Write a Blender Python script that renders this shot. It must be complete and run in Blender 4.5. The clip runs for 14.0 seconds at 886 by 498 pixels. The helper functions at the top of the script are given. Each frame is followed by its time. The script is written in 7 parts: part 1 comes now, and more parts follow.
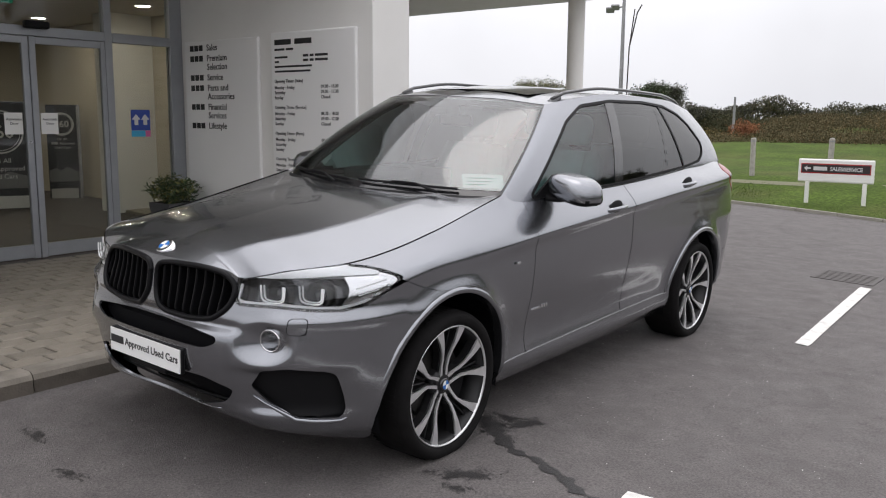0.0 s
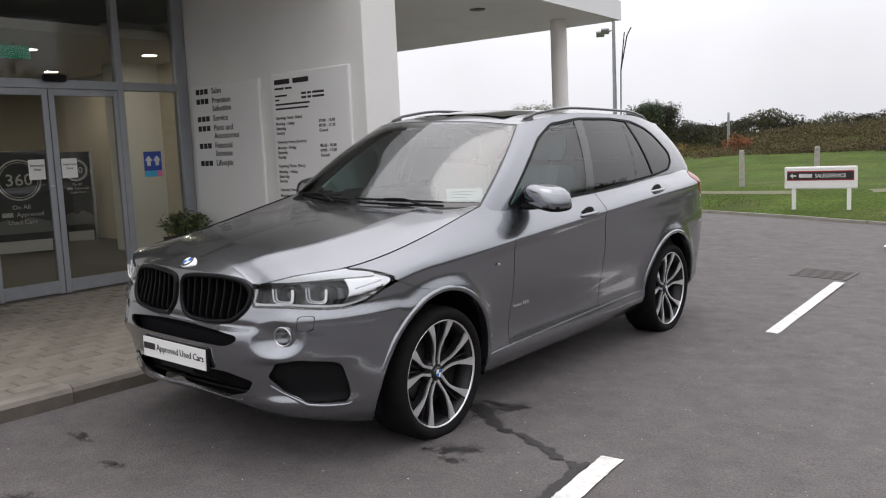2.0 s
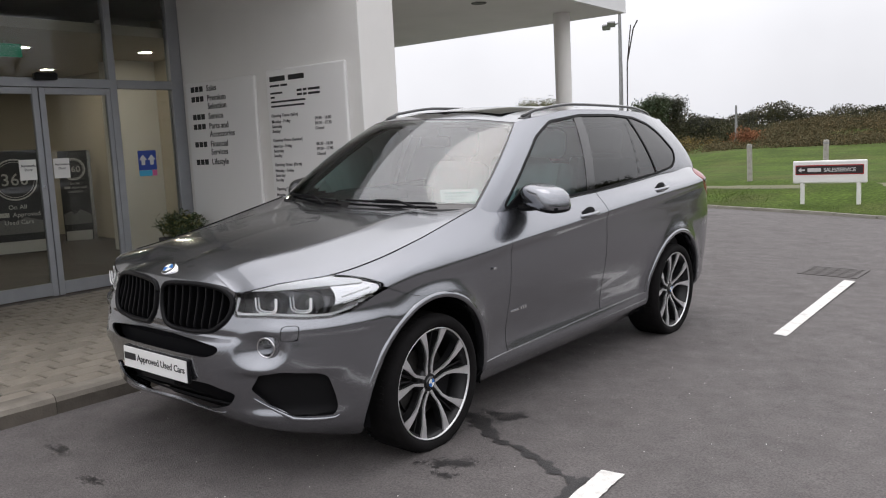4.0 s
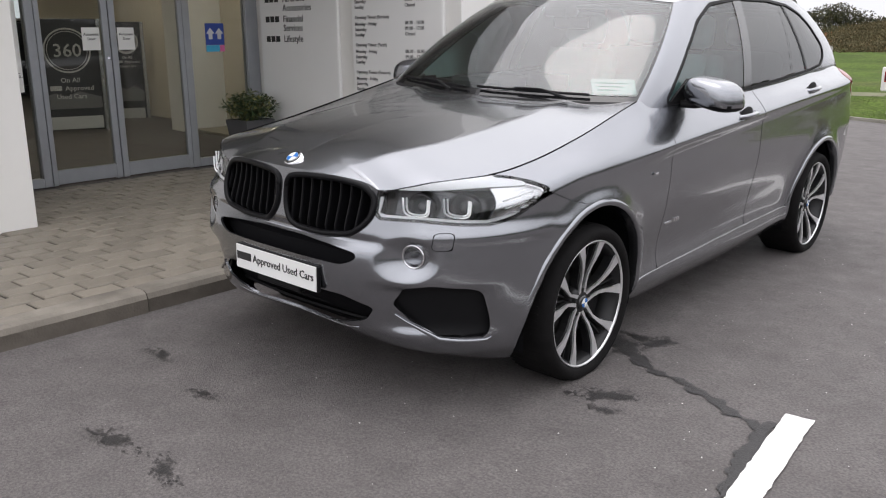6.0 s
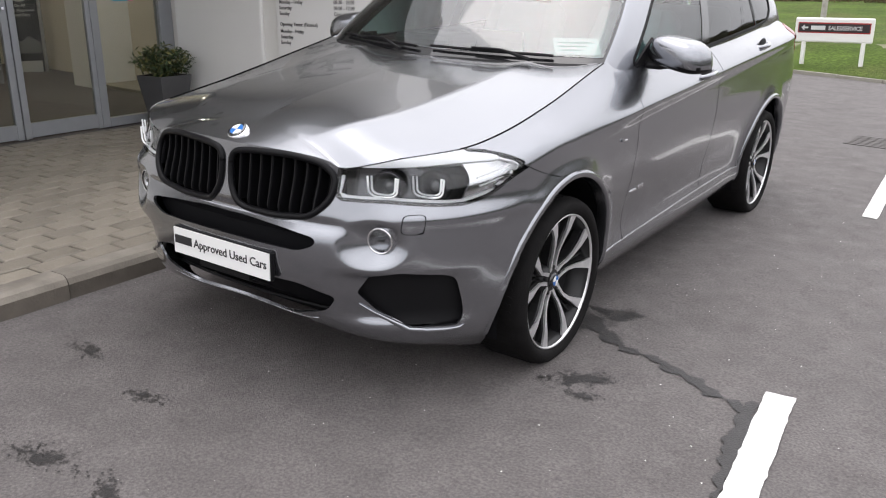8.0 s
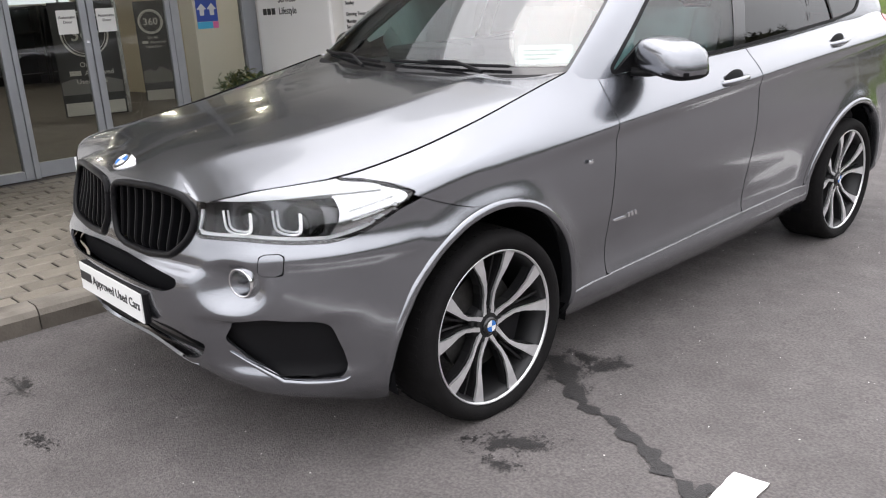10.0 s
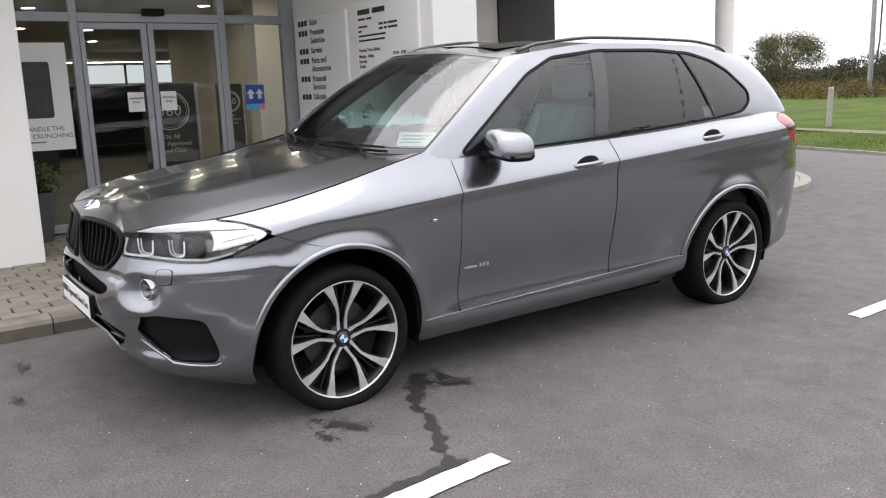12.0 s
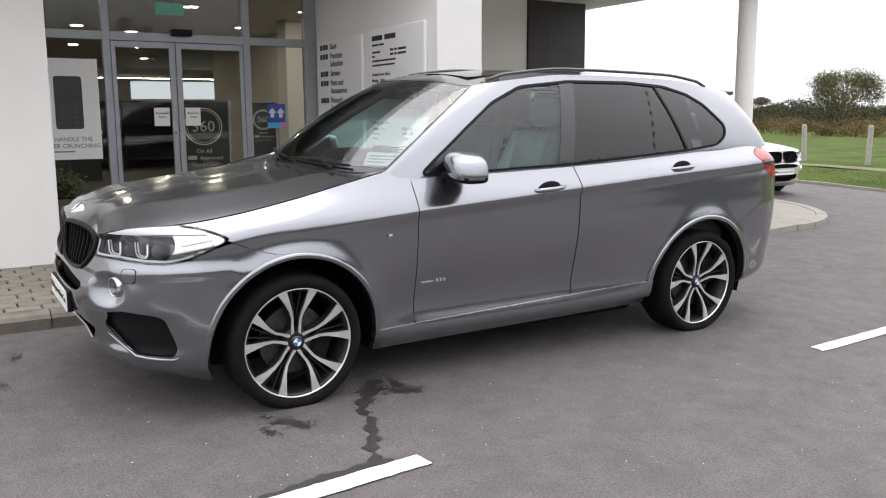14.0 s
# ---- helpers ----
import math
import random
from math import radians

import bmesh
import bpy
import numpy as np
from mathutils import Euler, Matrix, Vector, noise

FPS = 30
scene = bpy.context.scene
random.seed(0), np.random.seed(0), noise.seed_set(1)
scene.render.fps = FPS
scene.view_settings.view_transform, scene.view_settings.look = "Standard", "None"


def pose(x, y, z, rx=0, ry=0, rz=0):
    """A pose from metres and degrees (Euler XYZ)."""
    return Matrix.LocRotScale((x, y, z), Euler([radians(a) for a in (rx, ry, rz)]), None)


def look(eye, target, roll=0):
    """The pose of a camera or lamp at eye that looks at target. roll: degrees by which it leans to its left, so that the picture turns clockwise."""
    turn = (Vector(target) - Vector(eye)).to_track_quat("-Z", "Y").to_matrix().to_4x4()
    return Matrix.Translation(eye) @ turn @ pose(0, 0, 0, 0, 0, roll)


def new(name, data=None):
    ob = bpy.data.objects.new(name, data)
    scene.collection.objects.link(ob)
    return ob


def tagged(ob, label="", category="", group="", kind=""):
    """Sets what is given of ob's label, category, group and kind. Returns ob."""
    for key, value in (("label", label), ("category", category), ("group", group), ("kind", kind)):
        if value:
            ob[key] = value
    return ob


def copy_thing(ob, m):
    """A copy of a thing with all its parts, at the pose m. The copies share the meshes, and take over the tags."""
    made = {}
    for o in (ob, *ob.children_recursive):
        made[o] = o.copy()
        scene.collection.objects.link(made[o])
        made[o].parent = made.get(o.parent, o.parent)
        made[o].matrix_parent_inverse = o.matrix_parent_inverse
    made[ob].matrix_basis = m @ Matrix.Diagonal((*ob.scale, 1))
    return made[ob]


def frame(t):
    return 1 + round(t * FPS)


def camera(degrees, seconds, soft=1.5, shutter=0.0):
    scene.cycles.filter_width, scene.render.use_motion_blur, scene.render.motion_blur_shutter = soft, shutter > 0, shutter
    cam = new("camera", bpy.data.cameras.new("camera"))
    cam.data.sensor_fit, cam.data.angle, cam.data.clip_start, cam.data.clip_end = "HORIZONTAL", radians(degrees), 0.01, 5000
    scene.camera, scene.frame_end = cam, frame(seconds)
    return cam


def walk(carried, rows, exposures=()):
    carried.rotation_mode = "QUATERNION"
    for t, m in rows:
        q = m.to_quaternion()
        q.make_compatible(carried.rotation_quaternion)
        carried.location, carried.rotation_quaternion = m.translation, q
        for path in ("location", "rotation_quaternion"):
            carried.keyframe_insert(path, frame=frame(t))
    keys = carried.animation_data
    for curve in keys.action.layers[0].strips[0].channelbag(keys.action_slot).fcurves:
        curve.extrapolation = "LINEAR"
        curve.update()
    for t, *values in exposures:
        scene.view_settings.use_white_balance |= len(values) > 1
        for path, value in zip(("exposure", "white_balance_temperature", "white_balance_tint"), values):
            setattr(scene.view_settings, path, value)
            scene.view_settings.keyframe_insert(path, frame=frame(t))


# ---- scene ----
cam = camera(54.9, 14.0, 1.1)
PATH = [
    (0, (3.301, -3.067, 1.537), (2.085, -1.507, 1.236), 0.4),
    (0.5, (3.353, -3.078, 1.545), (2.116, -1.52, 1.348), 0.0),
    (1, (3.569, -3.097, 1.482), (2.346, -1.538, 1.212), 1.6),
    (1.5, (3.746, -3.21, 1.501), (2.501, -1.668, 1.225), -1.0),
    (2, (3.738, -3.46, 1.481), (2.505, -1.902, 1.251), -2.6),
    (2.2, (3.703, -3.543, 1.488), (2.451, -2.0, 1.264), 0.0),
    (4.3, (3.667, -3.152, 1.514), (2.416, -1.614, 1.249), -3.6),
    (4.5, (3.64, -3.1, 1.522), (2.369, -1.586, 1.219), -3.5),
    (5, (3.483, -3.101, 1.501), (2.226, -1.592, 1.12), 0.4),
    (5.5, (3.141, -3.205, 1.514), (1.918, -1.677, 1.102), -0.9),
    (6, (2.833, -3.166, 1.462), (1.565, -1.697, 0.978), -0.6),
    (6.5, (2.549, -2.979, 1.458), (1.272, -1.531, 0.932), -1.1),
    (7, (2.462, -3.005, 1.479), (1.215, -1.543, 0.924), -1.2),
    (7.5, (2.408, -3.075, 1.491), (1.24, -1.534, 0.98), -0.4),
    (8, (2.469, -3.046, 1.504), (1.382, -1.478, 0.904), -0.2),
    (8.2, (2.534, -2.964, 1.508), (1.493, -1.365, 0.908), -2.5),
    (10.3, (3.16, -1.843, 1.434), (1.699, -0.598, 0.876), -2.6),
    (10.5, (3.322, -1.733, 1.47), (1.867, -0.478, 0.915), -1.0),
    (11, (3.694, -1.852, 1.458), (2.175, -0.598, 1.105), -1.8),
    (11.5, (4.055, -1.926, 1.486), (2.49, -0.708, 1.227), -1.8),
    (12, (4.469, -1.877, 1.453), (2.859, -0.747, 1.09), -2.3),
    (12.5, (4.745, -2.012, 1.437), (3.135, -0.862, 1.145), -2.1),
    (13, (4.913, -2.073, 1.458), (3.301, -0.922, 1.179), -1.5),
    (13.5, (4.953, -1.914, 1.467), (3.319, -0.799, 1.175), -3.3),
    (14, (4.972, -1.597, 1.439), (3.288, -0.562, 1.135), -0.4),
]
walk(cam, [(t, look(eye, target, roll)) for t, eye, target, roll in PATH], [(0, -0.20, 6500, 12), (0.5, -0.24, 6500, 12), (1, -0.32, 6500, 12), (1.5, -0.28, 6500, 12), (2.2, -0.22, 6500, 12), (4.4, -0.22, 6500, 12), (5.5, -0.08, 6500, 12), (6.4, 0.18, 6500, 12), (7, 0.28, 6500, 12), (7.5, 0.28, 6500, 12), (8.2, 0.28, 6500, 12), (10.4, 0.56, 6500, 12), (11, 0.42, 6500, 12), (12, 0.32, 6500, 12), (13, 0.32, 6500, 12), (14, 0.30, 6500, 12)])

# ---- light: overcast sky, one very soft sun ----
world = bpy.data.worlds.new("overcast_sky")
scene.world = world
world.use_nodes = True
wn, wl = world.node_tree.nodes, world.node_tree.links
wn.clear()
w_out = wn.new("ShaderNodeOutputWorld")
w_bg = wn.new("ShaderNodeBackground")
w_sky = wn.new("ShaderNodeTexSky")
w_sky.sky_type = "NISHITA"
w_sky.sun_disc = False
w_sky.sun_elevation = radians(78)
w_sky.sun_rotation = radians(-37)
w_sky.dust_density = 4.0
w_scale = wn.new("ShaderNodeVectorMath")
w_scale.operation = "SCALE"
w_scale.inputs["Scale"].default_value = 0.10
wl.new(w_sky.outputs["Color"], w_scale.inputs[0])
w_co = wn.new("ShaderNodeTexCoord")
w_sep = wn.new("ShaderNodeSeparateXYZ")
wl.new(w_co.outputs["Generated"], w_sep.inputs[0])
w_ramp = wn.new("ShaderNodeValToRGB")
w_ramp.color_ramp.elements[0].position, w_ramp.color_ramp.elements[0].color = 0.0, (0.95, 0.97, 1.02, 1)
w_ramp.color_ramp.elements[1].position, w_ramp.color_ramp.elements[1].color = 1.0, (2.2, 2.2, 2.25, 1)
for w_at, w_col in ((0.10, (1.07, 1.08, 1.12, 1)), (0.22, (1.28, 1.28, 1.30, 1)), (0.5, (1.68, 1.68, 1.71, 1))):
    w_ramp.color_ramp.elements.new(w_at).color = w_col
wl.new(w_sep.outputs["Z"], w_ramp.inputs[0])
w_noise = wn.new("ShaderNodeTexNoise")
w_noise.inputs["Scale"].default_value = 2.2
w_noise.inputs["Detail"].default_value = 5.0
wl.new(w_co.outputs["Generated"], w_noise.inputs["Vector"])
w_nr = wn.new("ShaderNodeMapRange")
w_nr.inputs["From Min"].default_value, w_nr.inputs["From Max"].default_value = 0.3, 0.7
w_nr.inputs["To Min"].default_value, w_nr.inputs["To Max"].default_value = 0.86, 1.1
wl.new(w_noise.outputs["Fac"], w_nr.inputs["Value"])
w_cloud = wn.new("ShaderNodeVectorMath")
w_cloud.operation = "SCALE"
wl.new(w_ramp.outputs["Color"], w_cloud.inputs[0])
wl.new(w_nr.outputs["Result"], w_cloud.inputs["Scale"])
w_mix = wn.new("ShaderNodeMix")
w_mix.data_type = "RGBA"
w_mix.inputs["Factor"].default_value = 0.88
wl.new(w_scale.outputs[0], w_mix.inputs["A"])
wl.new(w_cloud.outputs[0], w_mix.inputs["B"])
wl.new(w_mix.outputs["Result"], w_bg.inputs["Color"])
w_bg.inputs["Strength"].default_value = 1.15
wl.new(w_bg.outputs[0], w_out.inputs[0])

sun = new("sun", bpy.data.lights.new("sun", "SUN"))
sun.data.energy, sun.data.angle, sun.data.color = 0.5, radians(40), (1.0, 0.97, 0.93)
sun.matrix_world = look((-1.5, 2.0, 12), (0, 0, 0))
scene.view_settings.exposure = 0.0


# ---- materials ----
def mat(name, color, rough=0.6, metal=0.0, vary=0.0, scale=8.0, bump=0.0, bump_scale=60.0, coat=0.0, spec=0.5, fine=0.0, fine_scale=250.0,
        stain=None, stain_scale=1.2, stain_amount=0.0, piece=0.0, rough_vary=0.0):
    """A principled surface: colour varied at two scales, stains, wear in the gloss, fine relief."""
    m = bpy.data.materials.new(name)
    m.use_nodes = True
    n, l = m.node_tree.nodes, m.node_tree.links
    p = n["Principled BSDF"]
    p.inputs["Roughness"].default_value, p.inputs["Metallic"].default_value = rough, metal
    p.inputs["Coat Weight"].default_value, p.inputs["Coat Roughness"].default_value = coat, 0.05
    p.inputs["Specular IOR Level"].default_value = spec
    p.inputs["Base Color"].default_value = (*color, 1)
    co = n.new("ShaderNodeTexCoord").outputs["Object"]

    def noisy(s, detail=4.0):
        t = n.new("ShaderNodeTexNoise")
        t.inputs["Scale"].default_value, t.inputs["Detail"].default_value = s, detail
        l.new(co, t.inputs["Vector"])
        return t.outputs["Fac"]

    def ranged(v, lo, hi, a=0.3, b=0.7):
        r = n.new("ShaderNodeMapRange")
        for key, value in (("From Min", a), ("From Max", b), ("To Min", lo), ("To Max", hi)):
            r.inputs[key].default_value = value
        l.new(v, r.inputs["Value"])
        return r.outputs["Result"]

    def times(a, b):
        t = n.new("ShaderNodeVectorMath")
        t.operation = "SCALE"
        l.new(a, t.inputs[0])
        l.new(b, t.inputs["Scale"])
        return t.outputs[0]

    rgb = n.new("ShaderNodeRGB")
    rgb.outputs[0].default_value = (*color, 1)
    out = rgb.outputs[0]
    if stain is not None:
        mx = n.new("ShaderNodeMix")
        mx.data_type = "RGBA"
        l.new(ranged(noisy(stain_scale, 6.0), 0.0, stain_amount, 0.45, 0.68), mx.inputs["Factor"])
        l.new(out, mx.inputs["A"])
        mx.inputs["B"].default_value = (*stain, 1)
        out = mx.outputs["Result"]
    if vary:
        out = times(out, ranged(noisy(scale), 1 - vary, 1 + vary))
    if fine:
        out = times(out, ranged(noisy(fine_scale, 2.0), 1 - fine, 1 + fine))
    if piece:
        oi = n.new("ShaderNodeObjectInfo")
        out = times(out, ranged(oi.outputs["Random"], 1 - piece, 1 + piece, 0.0, 1.0))
    l.new(out, p.inputs["Base Color"])
    if rough_vary:
        l.new(ranged(noisy(scale * 1.7), rough - rough_vary, rough + rough_vary), p.inputs["Roughness"])
    if bump:
        b = n.new("ShaderNodeBump")
        b.inputs["Strength"].default_value, b.inputs["Distance"].default_value = bump, 0.01
        l.new(noisy(bump_scale, 3.0), b.inputs["Height"])
        l.new(b.outputs["Normal"], p.inputs["Normal"])
    return m


def glass(name, tint, gloss=1.0, ior=1.5):
    """A thin pane: clear or tinted, with a Fresnel gloss."""
    m = bpy.data.materials.new(name)
    m.use_nodes = True
    n, l = m.node_tree.nodes, m.node_tree.links
    n.clear()
    o, mx = n.new("ShaderNodeOutputMaterial"), n.new("ShaderNodeMixShader")
    tr, gl, fr = n.new("ShaderNodeBsdfTransparent"), n.new("ShaderNodeBsdfGlossy"), n.new("ShaderNodeFresnel")
    tr.inputs["Color"].default_value = (*tint, 1)
    gl.inputs["Roughness"].default_value = 0.01
    gl.inputs["Color"].default_value = (gloss, gloss, gloss, 1)
    fr.inputs["IOR"].default_value = ior
    l.new(fr.outputs[0], mx.inputs[0])
    l.new(tr.outputs[0], mx.inputs[1])
    l.new(gl.outputs[0], mx.inputs[2])
    l.new(mx.outputs[0], o.inputs[0])
    return m


def glow(name, color, strength):
    m = bpy.data.materials.new(name)
    m.use_nodes = True
    n, l = m.node_tree.nodes, m.node_tree.links
    n.clear()
    o, e = n.new("ShaderNodeOutputMaterial"), n.new("ShaderNodeEmission")
    e.inputs["Color"].default_value, e.inputs["Strength"].default_value = (*color, 1), strength
    l.new(e.outputs[0], o.inputs[0])
    return m


M_PAINT = mat("grey_metallic_paint", (0.262, 0.270, 0.292), 0.215, 0.95, vary=0.03, scale=3, coat=0.8, fine=0.10, fine_scale=1400)
M_BLACK_GLOSS = mat("black_gloss", (0.012, 0.012, 0.013), 0.12, coat=0.6)
M_BLACK_TRIM = mat("black_trim", (0.009, 0.009, 0.010), 0.5, bump=0.08, bump_scale=400, spec=0.13)
M_BLACK_MESH = mat("black_mesh_plastic", (0.005, 0.005, 0.006), 0.7, spec=0.08)
M_GRILLE = mat("black_grille_plastic", (0.006, 0.006, 0.007), 0.34, spec=0.14)
M_RUBBER = mat("tyre_rubber", (0.009, 0.0085, 0.0087), 0.8, spec=0.12, vary=0.2, scale=20, bump=0.25, bump_scale=180)
M_RIM_CUT = mat("machined_alloy", (0.74, 0.74, 0.75), 0.34, 0.75, vary=0.06, scale=30)
M_RIM_DARK = mat("dark_grey_alloy", (0.018, 0.018, 0.019), 0.38, 0.4)
M_DISC = mat("brake_steel", (0.07, 0.068, 0.066), 0.5, 0.9, vary=0.2, scale=40)
M_CHROME = mat("chrome", (0.86, 0.86, 0.87), 0.08, 1.0)
M_SILVER = mat("satin_silver", (0.62, 0.62, 0.63), 0.25, 0.8)
M_LAMP_DARK = mat("headlamp_dark_housing", (0.10, 0.10, 0.105), 0.22, 0.85)
M_LAMP_CHROME = mat("headlamp_dull_chrome", (0.62, 0.62, 0.63), 0.16, 1.0)
M_LAMP_GLASS = mat("dark_projector_glass", (0.03, 0.032, 0.036), 0.05, 0.0, coat=1.0)
M_LAMP_WHITE = mat("headlamp_light_guide", (0.88, 0.89, 0.90), 0.25, 0.0)
M_LENS = glass("clear_lens", (0.95, 0.96, 0.97), 1.0, 1.5)
M_WIND = glass("windscreen_glass", (0.72, 0.92, 0.88), 1.0, 2.2)
M_SIDE = glass("side_glass", (0.66, 0.90, 0.90), 1.0, 1.65)
M_PRIVACY = glass("privacy_glass", (0.07, 0.07, 0.075), 1.0, 1.6)
M_RED_LENS = mat("red_tail_lens", (0.30, 0.012, 0.014), 0.2, coat=0.3)
M_LEATHER = mat("pale_grey_leather", (0.64, 0.65, 0.64), 0.5, vary=0.08, scale=12, bump=0.15, bump_scale=300)
M_DASH = mat("dark_interior_plastic", (0.025, 0.025, 0.027), 0.6)
M_ROOFLINING = mat("light_headlining", (0.42, 0.42, 0.40), 0.9)
M_WHITE_PLASTIC = mat("white_plate", (0.80, 0.80, 0.79), 0.35)
M_INK = mat("black_ink", (0.02, 0.02, 0.022), 0.5)
M_BLUE = mat("blue_enamel", (0.03, 0.16, 0.50), 0.2, coat=0.5)
M_CARD = mat("white_card", (0.78, 0.78, 0.76), 0.7)

M_ASPHALT = mat("worn_asphalt", (0.108, 0.098, 0.096), 0.78, vary=0.12, scale=5.0, bump=0.6, bump_scale=150, fine=0.32, fine_scale=95,
                stain=(0.070, 0.062, 0.060), stain_scale=1.6, stain_amount=0.30, rough_vary=0.1)
M_STAIN = mat("dark_oil_and_water_stain", (0.026, 0.024, 0.024), 0.5, vary=0.2, scale=12, bump=0.4, bump_scale=130, fine=0.2, fine_scale=180)
M_CRACK = mat("bitumen_joint", (0.026, 0.024, 0.024), 0.5, vary=0.2, scale=30, bump=0.5, bump_scale=140)
M_COVER = mat("worn_iron_cover", (0.088, 0.080, 0.077), 0.7, vary=0.15, scale=14, bump=0.4, bump_scale=140)
M_LINE = mat("white_road_paint", (0.74, 0.73, 0.70), 0.6, vary=0.08, scale=6, bump=0.35, bump_scale=140, fine=0.10, fine_scale=220, stain=(0.30, 0.28, 0.26),
             stain_scale=14, stain_amount=0.45)
M_SETT = mat("buff_concrete_sett", (0.215, 0.190, 0.155), 0.6, vary=0.12, scale=9, bump=0.35, bump_scale=90, piece=0.14, stain=(0.12, 0.104, 0.084), stain_scale=2.2,
             stain_amount=0.6)
M_BED = mat("sandy_joint", (0.028, 0.024, 0.019), 0.95, vary=0.2, scale=20)
M_KERB = mat("concrete_kerb", (0.235, 0.212, 0.180), 0.85, vary=0.14, scale=5, bump=0.35, bump_scale=80, stain=(0.09, 0.077, 0.064), stain_scale=3.0, stain_amount=0.75, piece=0.06)
# kerb's road face: dirt, with its shade put into the same dark colour
M_KERB_DIRT_SHADE = mat("dirty_shaded_kerb_face", (0.115, 0.100, 0.084), 0.9, vary=0.25, scale=7, bump=0.35, bump_scale=80)
M_RENDER = mat("painted_render", (0.79, 0.78, 0.755), 0.75, vary=0.03, scale=1.5, bump=0.12, bump_scale=160, stain=(0.68, 0.66, 0.62), stain_scale=0.7, stain_amount=0.35)
M_PANEL = mat("white_coated_sign_panel", (0.83, 0.825, 0.815), 0.32, vary=0.02, scale=1.0)
M_ALU = mat("grey_aluminium_frame", (0.33, 0.345, 0.365), 0.42, 0.35, vary=0.04, scale=8)
M_CANOPY = mat("canopy_metal_panel", (0.72, 0.725, 0.73), 0.5, 0.1, vary=0.03, scale=1.0)
M_SOFFIT = mat("canopy_soffit", (0.66, 0.66, 0.65), 0.7, vary=0.04, scale=1.4)
M_DARKCLAD = mat("dark_cladding", (0.035, 0.026, 0.028), 0.5, vary=0.1, scale=3)
M_PANE = glass("door_pane", (0.88, 0.90, 0.88), 1.0, 1.33)
M_SHOP_FLOOR = mat("dark_shop_floor", (0.055, 0.046, 0.041), 0.4, vary=0.1, scale=3)
M_SHOP_WALL = mat("cream_inner_wall", (0.60, 0.55, 0.46), 0.8, vary=0.04, scale=1.3)
M_SHOP_DARK = mat("dark_shop_fitting", (0.035, 0.033, 0.035), 0.5, vary=0.1, scale=4)
M_CEILING = mat("shop_ceiling", (0.50, 0.46, 0.39), 0.9, vary=0.03, scale=2)
M_LIGHT = glow("warm_downlight", (1.0, 0.9, 0.74), 85.0)
M_STRIP = glow("strip_lamp", (1.0, 0.93, 0.78), 12.0)
M_DAY = glow("daylight_outside", (0.85, 0.9, 0.95), 0.75)
M_GREEN_SIGN = glow("green_exit_sign", (0.05, 0.42, 0.25), 0.22)
M_STICKER = mat("blue_sticker", (0.03, 0.07, 0.33), 0.4)
M_STICKER_PALE = mat("pale_blue_sticker", (0.05, 0.38, 0.62), 0.4)
M_STICKER_PINK = mat("pink_sticker", (0.65, 0.15, 0.35), 0.4)
M_BANNER = mat("dark_banner_print", (0.045, 0.047, 0.055), 0.5, vary=0.25, scale=3)
M_PRINT = mat("white_print", (0.62, 0.62, 0.62), 0.5)
M_PRINT_GREY = mat("grey_print", (0.20, 0.20, 0.21), 0.5)
M_PLANTER = mat("dark_grey_planter", (0.07, 0.07, 0.075), 0.55, vary=0.1, scale=6, bump=0.15, bump_scale=90)
M_LEAF = mat("dark_green_leaf", (0.045, 0.075, 0.030), 0.45, vary=0.35, scale=9)
M_LEAF_TIP = mat("yellow_green_leaf", (0.17, 0.17, 0.06), 0.45, vary=0.3, scale=12)
M_TWIG = mat("twig_bark", (0.09, 0.065, 0.045), 0.9, vary=0.2, scale=20)
M_GRASS = mat("mown_grass", (0.056, 0.088, 0.014), 0.95, spec=0.12, vary=0.25, scale=0.9, bump=0.6, bump_scale=22, fine=0.38, fine_scale=16, stain=(0.085, 0.080, 0.032), stain_scale=0.55,
              stain_amount=0.5)
M_BLADE = mat("grass_blade", (0.066, 0.098, 0.022), 0.85, spec=0.15, vary=0.2, scale=0.8)
M_HEDGE = mat("hedgerow_leaf", (0.060, 0.064, 0.038), 0.95, spec=0.1, vary=0.4, scale=0.6)
M_SCRUB = mat("brown_scrub", (0.135, 0.102, 0.054), 0.95, spec=0.1, vary=0.4, scale=0.5)
M_BRAMBLE = mat("bramble_leaf", (0.092, 0.082, 0.046), 0.95, spec=0.1, vary=0.3, scale=0.7)
# foliage greyed by colour to stand in for distance haze
M_WOODS_HAZED = mat("hazed_grey_green_wood", (0.075, 0.074, 0.064), 1.0, vary=0.25, scale=0.3, spec=0.1)
M_GORSE = mat("gorse_leaf", (0.19, 0.14, 0.045), 0.95, vary=0.3, scale=0.7, spec=0.1)
M_RUSTY = mat("rusty_autumn_leaf", (0.22, 0.085, 0.035), 0.9, vary=0.3, scale=2)
M_POST = mat("weathered_post", (0.36, 0.34, 0.31), 0.85, vary=0.15, scale=14, bump=0.3, bump_scale=70)
M_ISLAND = mat("pale_concrete", (0.30, 0.285, 0.245), 0.85, vary=0.1, scale=4, bump=0.25, bump_scale=80)
M_PATH = mat("pale_path", (0.135, 0.135, 0.080), 0.9, vary=0.15, scale=2)
M_SIGN_WHITE = mat("white_sign_sheet", (0.80, 0.79, 0.77), 0.4, vary=0.02, scale=2)
M_SIGN_DARK = mat("black_sign_strip", (0.03, 0.022, 0.024), 0.35)
M_SIGN_RED = mat("red_sign_line", (0.36, 0.03, 0.03), 0.4)
M_POLE = mat("galvanised_pole", (0.30, 0.30, 0.31), 0.5, 0.5, vary=0.1, scale=5)


